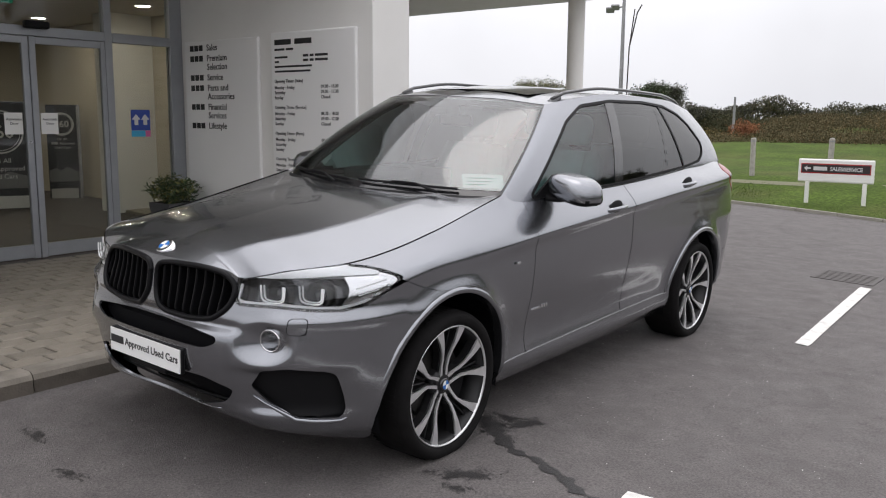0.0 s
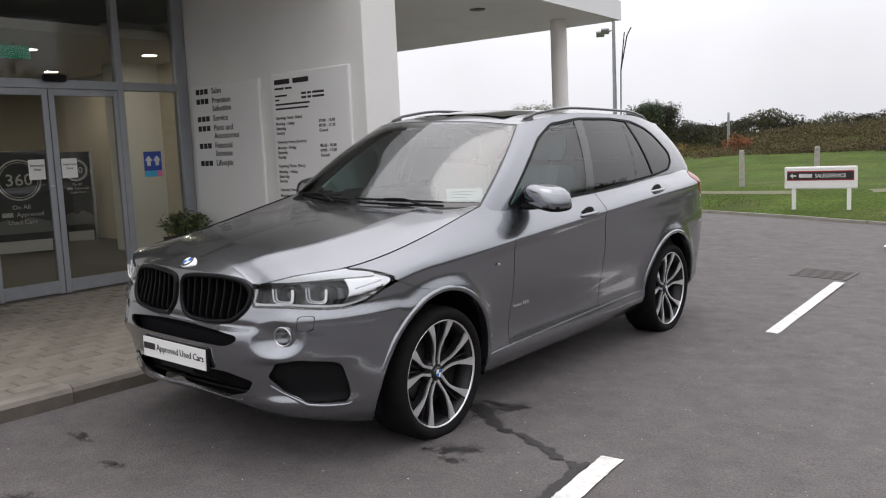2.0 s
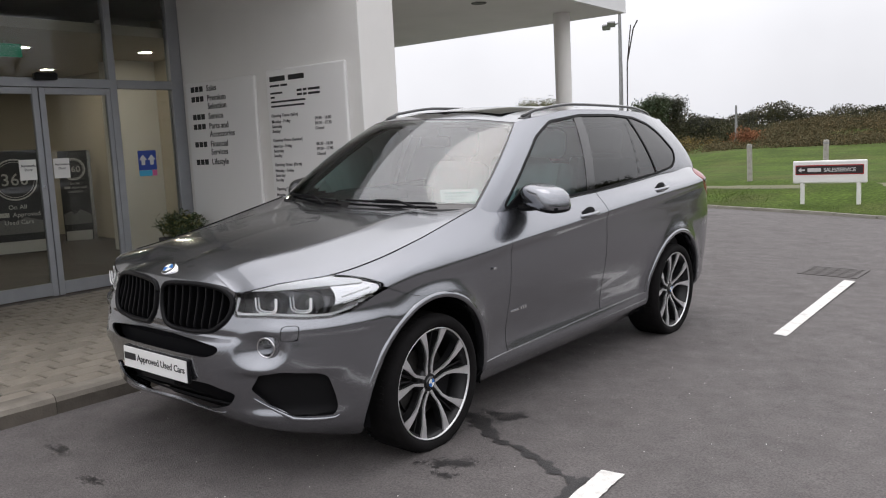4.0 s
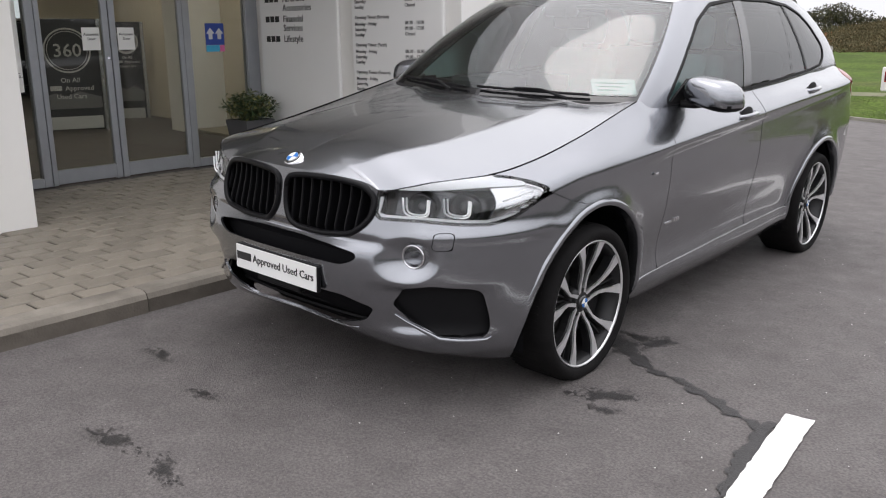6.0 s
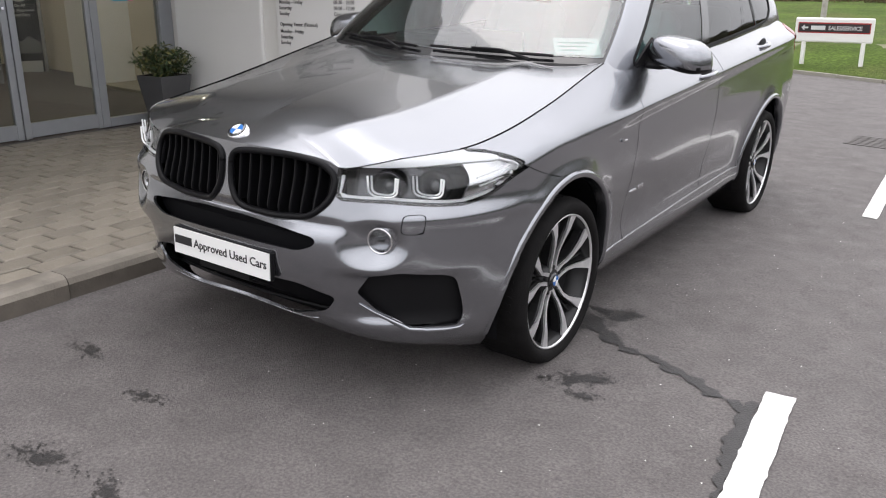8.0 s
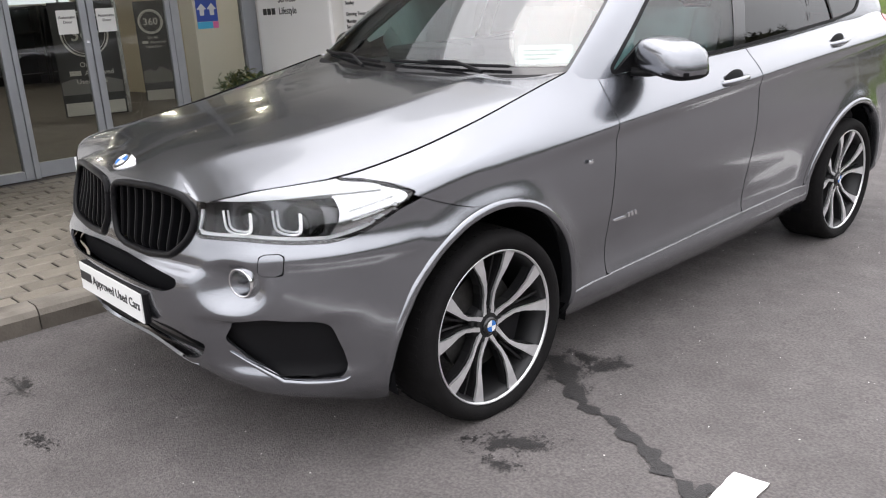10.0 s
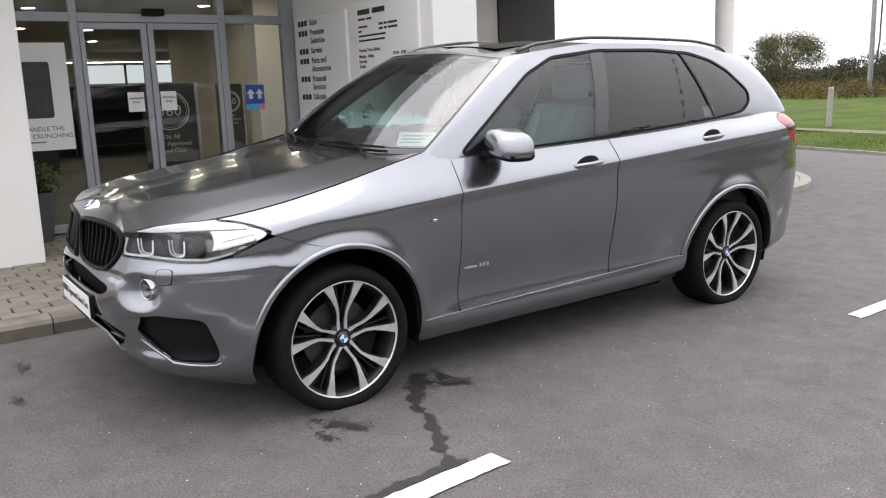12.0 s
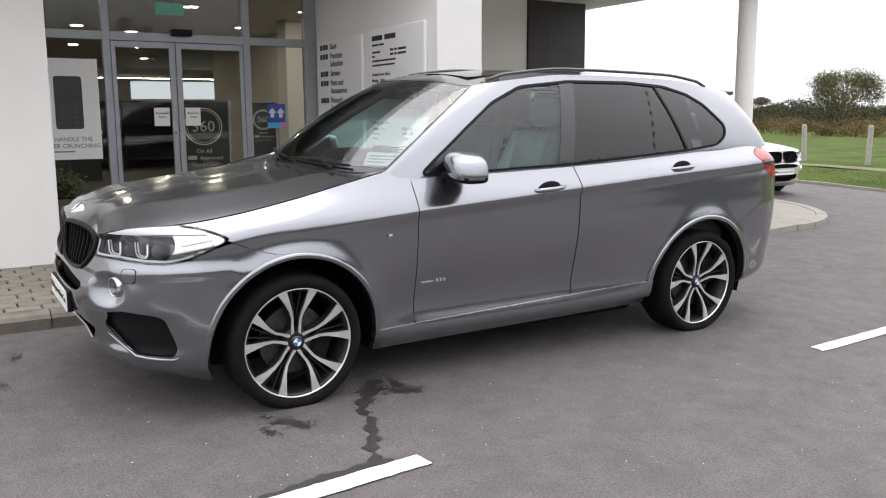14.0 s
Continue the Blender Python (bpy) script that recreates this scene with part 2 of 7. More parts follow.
# ---- building tools ----
def link_mesh(name, bm, material, parent=None, label="", smooth=False):
    me = bpy.data.meshes.new(name)
    bm.to_mesh(me)
    bm.free()
    for k in (material if isinstance(material, (list, tuple)) else [material]):
        me.materials.append(k)
    if smooth:
        me.polygons.foreach_set("use_smooth", [True] * len(me.polygons))
    ob = new(name, me)
    if parent is not None:
        ob.parent = parent
    if label:
        ob["label"] = label
    return ob


def part(name, bm, material, parent, label="", smooth=False):
    """Links a bmesh as one mesh object under a thing or under a part."""
    return link_mesh(name, bm, material, parent, label, smooth)


def thing(name, label, category, group="", kind="", at=(0, 0, 0)):
    ob = new(name)
    ob.empty_display_size = 0.1
    ob.location = at
    return tagged(ob, label, category, group, kind)


def add_box(bm, lo, hi, bevel=0.0, m=None, seg=1):
    """A box from corner lo to corner hi, its edges bevelled."""
    tmp = bmesh.new()
    bmesh.ops.create_cube(tmp, size=1.0)
    for v in tmp.verts:
        v.co = Vector([(lo[i] + hi[i]) / 2 + v.co[i] * (hi[i] - lo[i]) for i in range(3)])
    if bevel:
        bmesh.ops.bevel(tmp, geom=list(tmp.edges), offset=bevel, segments=seg, profile=0.5, affect="EDGES")
    if m is not None:
        tmp.transform(m)
    me = bpy.data.meshes.new("tmp")
    tmp.to_mesh(me)
    tmp.free()
    bm.from_mesh(me)
    bpy.data.meshes.remove(me)
    return bm


def box(lo, hi, bevel=0.0, m=None, seg=1):
    return add_box(bmesh.new(), lo, hi, bevel, m, seg)


def add_prism(bm, poly, z0, z1, m=None):
    """An upright prism on a plan polygon; or, with m, laid as m says."""
    lo = [bm.verts.new((x, y, z0)) for x, y in poly]
    hi = [bm.verts.new((x, y, z1)) for x, y in poly]
    k = len(poly)
    faces = [bm.faces.new(hi), bm.faces.new(lo[::-1])]
    for i in range(k):
        j = (i + 1) % k
        faces.append(bm.faces.new((lo[i], lo[j], hi[j], hi[i])))
    if m is not None:
        bmesh.ops.transform(bm, matrix=m, verts=lo + hi)
    bmesh.ops.recalc_face_normals(bm, faces=faces)
    return bm


def prism(poly, z0, z1, m=None):
    return add_prism(bmesh.new(), poly, z0, z1, m)


def add_lathe(bm, profile, steps=48, m=None, caps=False):
    """Turns a profile of (radius, height) round the z axis."""
    rings = []
    for r, h in profile:
        rings.append([bm.verts.new((r * math.cos(2 * math.pi * i / steps), r * math.sin(2 * math.pi * i / steps), h)) for i in range(steps)])
    faces = []
    for a, b in zip(rings, rings[1:]):
        for i in range(steps):
            j = (i + 1) % steps
            faces.append(bm.faces.new((a[i], a[j], b[j], b[i])))
    if caps:
        faces += [bm.faces.new(rings[0][::-1]), bm.faces.new(rings[-1])]
    vs = [v for r in rings for v in r]
    if m is not None:
        bmesh.ops.transform(bm, matrix=m, verts=vs)
    bmesh.ops.recalc_face_normals(bm, faces=faces)
    return bm


def lathe(profile, steps=48, m=None, caps=False):
    return add_lathe(bmesh.new(), profile, steps, m, caps)


def add_tube(bm, pts, radius, sides=10, flat=1.0, caps=True):
    """A tube along points; radius a number or one for each point; flat squeezes it upright."""
    pts = [Vector(p) for p in pts]
    rad = radius if isinstance(radius, (list, tuple)) else [radius] * len(pts)
    rings = []
    for i, p in enumerate(pts):
        d = (pts[min(i + 1, len(pts) - 1)] - pts[max(i - 1, 0)]).normalized()
        side = d.cross(Vector((0, 0, 1)))
        if side.length < 1e-4:
            side = Vector((1, 0, 0))
        side.normalize()
        up = side.cross(d).normalized()
        rings.append([bm.verts.new(p + rad[i] * (math.cos(a) * side + flat * math.sin(a) * up)) for a in [2 * math.pi * k / sides for k in range(sides)]])
    for a, b in zip(rings, rings[1:]):
        for i in range(sides):
            j = (i + 1) % sides
            bm.faces.new((a[i], a[j], b[j], b[i]))
    if caps:
        bm.faces.new(rings[0][::-1])
        bm.faces.new(rings[-1])
    return bm


def tube(pts, radius, sides=10, flat=1.0):
    return add_tube(bmesh.new(), pts, radius, sides, flat)


def text_bm(text, size, m, depth=0.002, align="LEFT", spacing=1.0):
    """Solid letters in the built-in font, laid by the pose m (letters run along its x, rise along its y)."""
    cu = bpy.data.curves.new("letters", "FONT")
    cu.body, cu.size, cu.extrude, cu.align_x = text, size, depth / 2, align
    cu.space_character = spacing
    cu.resolution_u = 2
    cu.offset = 0.010 * size
    ob = bpy.data.objects.new("letters", cu)
    scene.collection.objects.link(ob)
    dg = bpy.context.evaluated_depsgraph_get()
    me = bpy.data.meshes.new_from_object(ob.evaluated_get(dg))
    bm = bmesh.new()
    bm.from_mesh(me)
    bm.transform(m)
    bpy.data.objects.remove(ob)
    bpy.data.curves.remove(cu)
    bpy.data.meshes.remove(me)
    return bm


def word_bms(text, size, m, depth=0.002, align="LEFT", spacing=1.0):
    """The same letters, one bmesh for each word."""
    whole = text_bm(text, size, Matrix.Identity(4), depth, align, spacing)
    xs = sorted((min(v.co.x for v in f.verts), max(v.co.x for v in f.verts)) for f in whole.faces)
    cuts, reach = [], -1e9
    for a, b in xs:
        if reach > -1e8 and a - reach > 0.16 * size:
            cuts.append((a + reach) / 2)
        reach = max(reach, b)
    out = []
    for lo, hi in zip([-1e9] + cuts, cuts + [1e9]):
        bm = whole.copy()
        bmesh.ops.delete(bm, geom=[f for f in bm.faces if not lo < f.calc_center_median().x < hi], context="FACES")
        bm.transform(m)
        out.append(bm)
    whole.free()
    return out


def curve(keys):
    """A smooth function through (t, value) keys, with no overshoot to speak of."""
    ts = np.array([k[0] for k in keys], float)
    vs = np.array([k[1] for k in keys], float)
    d = np.diff(vs) / np.diff(ts)
    tan = np.zeros(len(ts))
    tan[1:-1] = np.where(d[:-1] * d[1:] > 0, 2 * d[:-1] * d[1:] / np.where(np.abs(d[:-1] + d[1:]) < 1e-9, 1, d[:-1] + d[1:]), 0)
    tan[0], tan[-1] = d[0], d[-1]

    def f(t):
        t = np.clip(np.asarray(t, float), ts[0], ts[-1])
        i = np.clip(np.searchsorted(ts, t, side="right") - 1, 0, len(ts) - 2)
        h = ts[i + 1] - ts[i]
        u = (t - ts[i]) / h
        return ((2 * u**3 - 3 * u**2 + 1) * vs[i] + (u**3 - 2 * u**2 + u) * h * tan[i] + (-2 * u**3 + 3 * u**2) * vs[i + 1] + (u**3 - u**2) * h * tan[i + 1])
    return f


def poly_sdf(px, py, poly, rounding=0.0):
    """Signed distance to a polygon, negative inside; rounding softens its corners."""
    px, py = np.asarray(px, float), np.asarray(py, float)
    d = np.full(px.shape, 1e9)
    inside = np.zeros(px.shape, bool)
    k = len(poly)
    for i in range(k):
        (ax, ay), (bx, by) = poly[i], poly[(i + 1) % k]
        ex, ey = bx - ax, by - ay
        u = np.clip(((px - ax) * ex + (py - ay) * ey) / (ex * ex + ey * ey + 1e-12), 0, 1)
        d = np.minimum(d, np.hypot(px - ax - u * ex, py - ay - u * ey))
        hit = ((ay > py) != (by > py)) & (px < (bx - ax) * (py - ay) / ((by - ay) if abs(by - ay) > 1e-12 else 1e-12) + ax)
        inside ^= hit
    return np.where(inside, -d, d) - rounding


def round_poly(poly, r, seg=4):
    """A polygon with its corners rounded by about r."""
    out = []
    k = len(poly)
    for i in range(k):
        a, b, c = Vector(poly[i - 1]), Vector(poly[i]), Vector(poly[(i + 1) % k])
        p = b + (a - b).normalized() * min(r, (a - b).length * 0.45)
        q = b + (c - b).normalized() * min(r, (c - b).length * 0.45)
        for j in range(seg + 1):
            t = j / seg
            out.append(tuple((1 - t) ** 2 * p + 2 * t * (1 - t) * b + t * t * q))
    return out


def sheet(surface, us, vs, keep=None, flange=0.0, lift=0.0, flip=False, mirror=False):
    """A piece of a surface: the part of its (u, v) grid where keep(P, U, V) is above 0, with clean edges
    turned inwards by flange, raised by lift along the normal."""
    us, vs = np.asarray(us, float), np.asarray(vs, float)
    U, V = np.meshgrid(us, vs, indexing="ij")

    def put(u, v):
        P = surface(u, v)
        if lift or flange:
            e = 1e-3
            du = surface(u + e, v) - surface(u - e, v)
            dv = surface(u, v + e) - surface(u, v - e)
            N = np.cross(du, dv)
            N /= np.linalg.norm(N, axis=-1, keepdims=True) + 1e-12
            if flip:
                N = -N
        else:
            N = np.zeros_like(P)
        return P + lift * N, N

    P = surface(U, V)
    F = keep(P, U, V) if keep is not None else np.ones(U.shape)
    F = np.where(np.abs(F) < 1e-7, 1e-7, F)
    coords, index, faces = [], {}, []

    def corner(i, j):
        key = (i, j)
        if key not in index:
            index[key] = len(coords)
            coords.append((us[i], vs[j]))
        return index[key]

    def cut(i, j, k, l):
        key = (min((i, j), (k, l)), max((i, j), (k, l)), "c")
        if key not in index:
            t = F[i, j] / (F[i, j] - F[k, l])
            index[key] = len(coords)
            coords.append((us[i] + t * (us[k] - us[i]), vs[j] + t * (vs[l] - vs[j])))
        return index[key]

    pos = F > 0
    for i in range(len(us) - 1):
        for j in range(len(vs) - 1):
            ring = ((i, j), (i + 1, j), (i + 1, j + 1), (i, j + 1))
            c = [pos[q] for q in ring]
            if not any(c):
                continue
            f = []
            for k in range(4):
                a, b = ring[k], ring[(k + 1) % 4]
                if c[k]:
                    f.append(corner(*a))
                if c[k] != c[(k + 1) % 4]:
                    f.append(cut(*a, *b))
            if len(f) > 2:
                faces.append(f)
    bm = bmesh.new()
    if not coords:
        return bm
    C = np.array(coords)
    Q, N = put(C[:, 0], C[:, 1])
    if mirror:
        Q, N = Q * (-1, 1, 1), N * (-1, 1, 1)
    verts = [bm.verts.new(q) for q in Q]
    for f in faces:
        g = f[::-1] if (flip != mirror) else f
        try:
            bm.faces.new([verts[k] for k in g])
        except ValueError:
            pass
    for f in bm.faces:
        f.smooth = True
    if flange:
        bm.verts.index_update()
        edges = [e for e in bm.edges if len(e.link_faces) == 1]
        low = {}
        for e in edges:
            for v in e.verts:
                if v not in low:
                    low[v] = bm.verts.new(Vector(v.co) - flange * Vector(N[v.index]))
        for e in edges:
            loop = e.link_loops[0]
            a, b = loop.vert, loop.link_loop_next.vert
            f = bm.faces.new((b, a, low[a], low[b]))
            f.smooth = True
            e.smooth = False
    return bm


def smoothstep(a, b, x):
    t = np.clip((x - a) / (b - a), 0, 1)
    return t * t * (3 - 2 * t)

# ---- ground, verge, kerbs ----
KERB_X = -1.19          # road edge of the entrance kerb
DOOR_X = -4.67          # plane of the glazed entrance
SIGN_Y = 2.575          # plane of the wall with the sign panels
FALL = radians(2.4)     # the yard falls away from the building
TILT = Matrix.Rotation(FALL, 4, "Y")
CEIL = 2.85             # showroom ceiling
SOFFIT = 3.40           # underside of the canopy


def road_z(x, y):
    """The asphalt falls from the kerb across the yard, and away towards the verge."""
    return -math.tan(FALL) * np.clip(x, -9.0, 4.5) - 0.0016 * np.clip(y - 3.0, 0.0, 13.0) ** 2


def pave_z(x):
    """The paved forecourt falls from the doors to the kerb."""
    return 0.160 + (KERB_X - x) / (KERB_X - DOOR_X) * 0.035


def verge_y(x):
    """Plan line of the far kerb."""
    u = np.clip(x, -7.0, 5.0)
    return 13.25 - 0.30 * u - 0.035 * u * u + 4.0 * np.clip(x - 5.0, 0.0, 20.0)


def land_z(x, y):
    vy = verge_y(x)
    d = y - vy
    f = smoothstep(0.0, 4.0, d)
    h = (road_z(x, vy) + 0.055) * (1 - f) + 0.32 * f + 0.10 * smoothstep(4.0, 12.0, d)
    return h + smoothstep(-11.8, -8.3, x) * (0.35 * smoothstep(9.0, 16.0, d) + 0.85 * smoothstep(16.5, 29.0, d))


bm = bmesh.new()
far = 900.0
vs = [bm.verts.new(p) for p in ((-far, -far, -0.75), (far, -far, -0.75), (far, far, -0.75), (-far, far, -0.75))]
bm.faces.new(vs)
tagged(link_mesh("ground", bm, M_GRASS), "flat grassland that reaches the horizon", "ground", kind="structure")

# road surface, cut along the far verge
bm = bmesh.new()
xs = np.concatenate([np.linspace(-46, -9, 10), np.linspace(-8.5, 4.5, 53), np.linspace(6, 46, 12), [120, 260]])
ts = np.concatenate([[0.0], np.linspace(0.7, 1.0, 26)])
grid = []
for x in xs:
    ye = float(verge_y(x)) + 0.06
    grid.append([bm.verts.new((x, -50 + t * (ye + 50), float(road_z(x, -50 + t * (ye + 50))))) for t in ts])
for a, b in zip(grid, grid[1:]):
    for k in range(len(ts) - 1):
        bm.faces.new((a[k], b[k], b[k + 1], a[k + 1]))
tagged(link_mesh("road", bm, M_ASPHALT), "worn grey asphalt yard with fine grit", "road", kind="structure")

# grassed verge, one rolling sheet behind the far kerb
bm = bmesh.new()
gx = np.linspace(-46, 46, 93)
gd = np.concatenate([np.linspace(0, 10, 26), np.linspace(10.6, 60, 34)])
rows = []
for d in gd:
    row = []
    for x in gx:
        y = float(verge_y(x)) + 0.12 + d
        z = float(land_z(x, y)) + (0.05 * noise.noise((x * 0.5, y * 0.5, 0)) if d > 0.5 else 0)
        row.append(bm.verts.new((x, y, z)))
    rows.append(row)
for a, b in zip(rows, rows[1:]):
    for i in range(len(gx) - 1):
        bm.faces.new((a[i], a[i + 1], b[i + 1], b[i]))
tagged(link_mesh("grass_verge", bm, M_GRASS, smooth=True), "mown green verge rising behind the kerb", "grass", kind="structure")

# pale footpath in the grass
bm = bmesh.new()
rows = []
for x in np.linspace(-22, 12, 90):
    row = []
    for k in range(4):
        y = 15.95 + 0.13 * k - 0.02 * x
        row.append(bm.verts.new((x, y, float(land_z(x, y)) + 0.006)))
    rows.append(row)
for a, b in zip(rows, rows[1:]):
    for k in range(3):
        bm.faces.new((a[k], b[k], b[k + 1], a[k + 1]))
tagged(link_mesh("footpath", bm, M_PATH), "narrow pale footpath through the grass", "path", kind="structure")

# ---- road marks and stains, each a thin layer on the asphalt ----
def ragged(poly, amount, step=0.03, seed=0):
    """A polygon whose outline wanders a little."""
    out = []
    for i in range(len(poly)):
        a, b = Vector(poly[i]), Vector(poly[(i + 1) % len(poly)])
        k = max(1, int((b - a).length / step))
        nrm = Vector((-(b - a).y, (b - a).x)).normalized()
        for j in range(k):
            p = a.lerp(b, j / k)
            q = p + nrm * amount * noise.noise((p.x * 22 + seed, p.y * 22, seed * 3.1))
            out.append((q.x, q.y))
    return out


def flat(name, poly, z, material, label, category):
    bm = bmesh.new()
    bm.faces.new([bm.verts.new((x, y, z)) for x, y in poly])
    bmesh.ops.triangulate(bm, faces=list(bm.faces))
    if bm.faces[:][0].normal.z < 0:
        bmesh.ops.reverse_faces(bm, faces=list(bm.faces))
    ob = tagged(link_mesh(name, bm, material), label, category, kind="structure")
    ob.matrix_world = TILT
    return ob


MARK = "worn white dashed road marking on the asphalt"
flat("road_marking", ragged([(1.775, 0.222), (1.886, 0.239), (2.115, -2.42), (2.005, -2.43)], 0.008, seed=1), 0.0075, M_LINE, MARK, "road marking")
flat("road_marking", ragged([(1.606, 3.30), (1.706, 3.29), (1.590, 5.90), (1.482, 5.91)], 0.006, seed=2), 0.005, M_LINE, MARK, "road marking")
flat("road_marking", ragged([(1.36, 8.95), (1.46, 8.95), (1.28, 11.5), (1.18, 11.5)], 0.006, seed=3), 0.005, M_LINE, MARK, "road marking")
flat("road_marking", ragged([(2.36, -5.4), (2.46, -5.4), (2.72, -8.1), (2.62, -8.1)], 0.006, seed=4), 0.005, M_LINE, MARK, "road marking")

def strip(path, widths):
    left, right = [], []
    for i, p in enumerate(path):
        a, b = Vector(path[max(i - 1, 0)]), Vector(path[min(i + 1, len(path) - 1)])
        nrm = Vector((-(b - a).y, (b - a).x)).normalized() * widths[i] / 2
        left.append(tuple(Vector(p) + nrm))
        right.append(tuple(Vector(p) - nrm))
    return left + right[::-1]


crack = strip([(0.80, 0.52), (0.87, 0.45), (0.94, 0.41), (1.02, 0.33), (1.13, 0.275), (1.20, 0.24), (1.30, 0.235), (1.40, 0.175), (1.51, 0.135), (1.60, 0.08), (1.68, 0.06), (1.79, 0.01)], [0.08, 0.10, 0.05, 0.07, 0.04, 0.06, 0.035, 0.055, 0.03, 0.05, 0.03, 0.06])
flat("road_crack", ragged(crack, 0.040, 0.02, seed=5), 0.0052, M_CRACK, "dark sealed crack in the asphalt running to the road marking", "crack")
edge_tar = strip([(1.765, 0.10), (1.765, -0.05), (1.785, -0.20), (1.80, -0.38), (1.835, -0.62)], [0.03, 0.06, 0.07, 0.05, 0.02])
flat("road_crack", ragged(edge_tar, 0.03, 0.02, seed=6), 0.0060, M_CRACK, "dark tar bleeding along the edge of the road marking", "crack")


def stain(cx, cy, rx, ry, turn, seed, z):
    """A damp patch that breaks up into specks towards its edge."""
    rg = random.Random(seed)
    bm = bmesh.new()
    step = 0.0115
    nx, ny = int(1.5 * rx / step), int(1.5 * ry / step)
    for i in range(-nx, nx + 1):
        for j in range(-ny, ny + 1):
            u, v = i * step + (j % 2) * step / 2, j * step * 0.87
            d = math.hypot(u / rx, v / ry) + 0.75 * noise.noise((u * 14 + seed, v * 14, 0)) + 0.45 * noise.noise((u * 45, v * 45 + seed, 2))
            if rg.random() > 1.25 - 1.05 * d:
                continue
            r = step * (0.57 if d < 0.45 else rg.uniform(0.22, 0.50))
            a0 = rg.uniform(0, 6.28)
            p = [(u + r * math.cos(a0 + k * math.pi / 3), v + r * math.sin(a0 + k * math.pi / 3)) for k in range(6)]
            zz = z + rg.uniform(0, 0.0012)
            bm.faces.new([bm.verts.new((cx + a * math.cos(turn) - b * math.sin(turn), cy + a * math.sin(turn) + b * math.cos(turn), zz)) for a, b in p])
    ob = tagged(link_mesh("road_stain", bm, M_STAIN), "dark damp stain on the asphalt", "stain", kind="structure")
    ob.matrix_world = TILT
    return ob


for i, (cx, cy, rx, ry, tu) in enumerate([(0.91, 0.60, 0.11, 0.045, 0.3), (1.13, -0.13, 0.13, 0.06, 0.8), (0.92, 0.43, 0.12, 0.07, -0.6), (-0.63, -1.195, 0.10, 0.055, 0.1), (-0.13, -1.30, 0.10, 0.05, 0.3),
                                          (1.20, -0.26, 0.06, 0.03, 0.2), (0.98, 0.56, 0.12, 0.05, 1.0), (0.92, -1.62, 0.15, 0.05, 0.4), (0.30, -1.75, 0.12, 0.05, -0.3), (-0.05, -1.75, 0.16, 0.07, 0.2)]):
    k = 1.25 if cy > -1.0 else 0.9
    stain(cx, cy, k * rx, k * ry, tu, 11 + i * 7, 0.0022 + 0.0002 * i)

# inspection cover set in the road
cover = thing("manhole_cover", "square ribbed iron inspection cover in the asphalt", "manhole cover")
cover.matrix_world = TILT @ Matrix.Translation((0, 0, -0.016))
part("plate", box((0.95, 6.15, 0.0), (1.55, 6.75, 0.008), 0.003), M_COVER, cover)
for i in range(7):
    part("rib", box((0.99, 6.2 + i * 0.075, 0.008), (1.51, 6.235 + i * 0.075, 0.012)), M_COVER, cover)

# loose white chips on the asphalt
bm = bmesh.new()
rng = random.Random(4)
for i in range(1100):
    x, y = rng.uniform(-1.35, 4.0), rng.uniform(-3.2, 4.5)
    s = 0.0012 + 0.0035 * rng.random() ** 3
    a = rng.uniform(0, 6.28)
    v = [bm.verts.new((x + s * math.cos(a + k * 2.1), y + s * math.sin(a + k * 2.1), 0.0005)) for k in range(3)] + [bm.verts.new((x, y, s * 0.9))]
    for f in ((0, 1, 3), (1, 2, 3), (2, 0, 3)):
        bm.faces.new([v[k] for k in f])
tagged(link_mesh("grit", bm, M_LINE), "loose pale grit scattered on the asphalt", "grit", kind="stuff").matrix_world = TILT

# ---- the building: piers, sign wall, canopy ----
def wall(name, lo, hi, material, label, category="wall", bevel=0.006):
    return tagged(link_mesh(name, box(lo, hi, bevel), material), label, category, kind="structure")


wall("wall_sign", (-4.80, SIGN_Y, 0.0), (-1.89, 3.07, SOFFIT - 0.002), M_RENDER, "off-white rendered wall that carries the sign panels")
wall("pier_entrance", (-3.70, -1.75, 0.0), (-3.22, -0.555, SOFFIT - 0.002), M_RENDER, "off-white rendered pier beside the entrance", "pier")
wall("wall_side", (-7.25, 3.07, 0.0), (-6.90, 7.40, SOFFIT - 0.002), M_RENDER, "grey-white rendered wall under the canopy")
wall("wall_dark", (-7.25, 7.40, 0.0), (-6.86, 7.90, SOFFIT - 0.002), M_DARKCLAD, "dark brown clad wall strip under the canopy")
wall("window_dark", (-7.25, 7.90, 0.0), (-6.89, 8.68, SOFFIT - 0.002), M_SHOP_DARK, "dark glazed strip at the end of the showroom", "window")
wall("wall_left", (-4.84, -9.0, 0.0), (-4.64, -1.02, SOFFIT - 0.002), M_RENDER, "off-white rendered wall of the showroom")
wall("wall_back", (-20.2, -9.0, 0.0), (-20.0, 9.0, SOFFIT - 0.002), M_SHOP_WALL, "cream back wall of the showroom")
wall("wall_inner", (-12.5, 3.70, 0.0), (-4.80, 3.85, SOFFIT - 0.01), M_SHOP_WALL, "cream inner wall beside the entrance lobby")
wall("wall_far", (-20.0, 8.51, 0.0), (-7.25, 8.68, SOFFIT - 0.002), M_RENDER, "rendered end wall of the showroom")
wall("wall_near", (-20.0, -9.0, 0.0), (-4.84, -8.85, SOFFIT - 0.002), M_RENDER, "rendered end wall of the showroom")
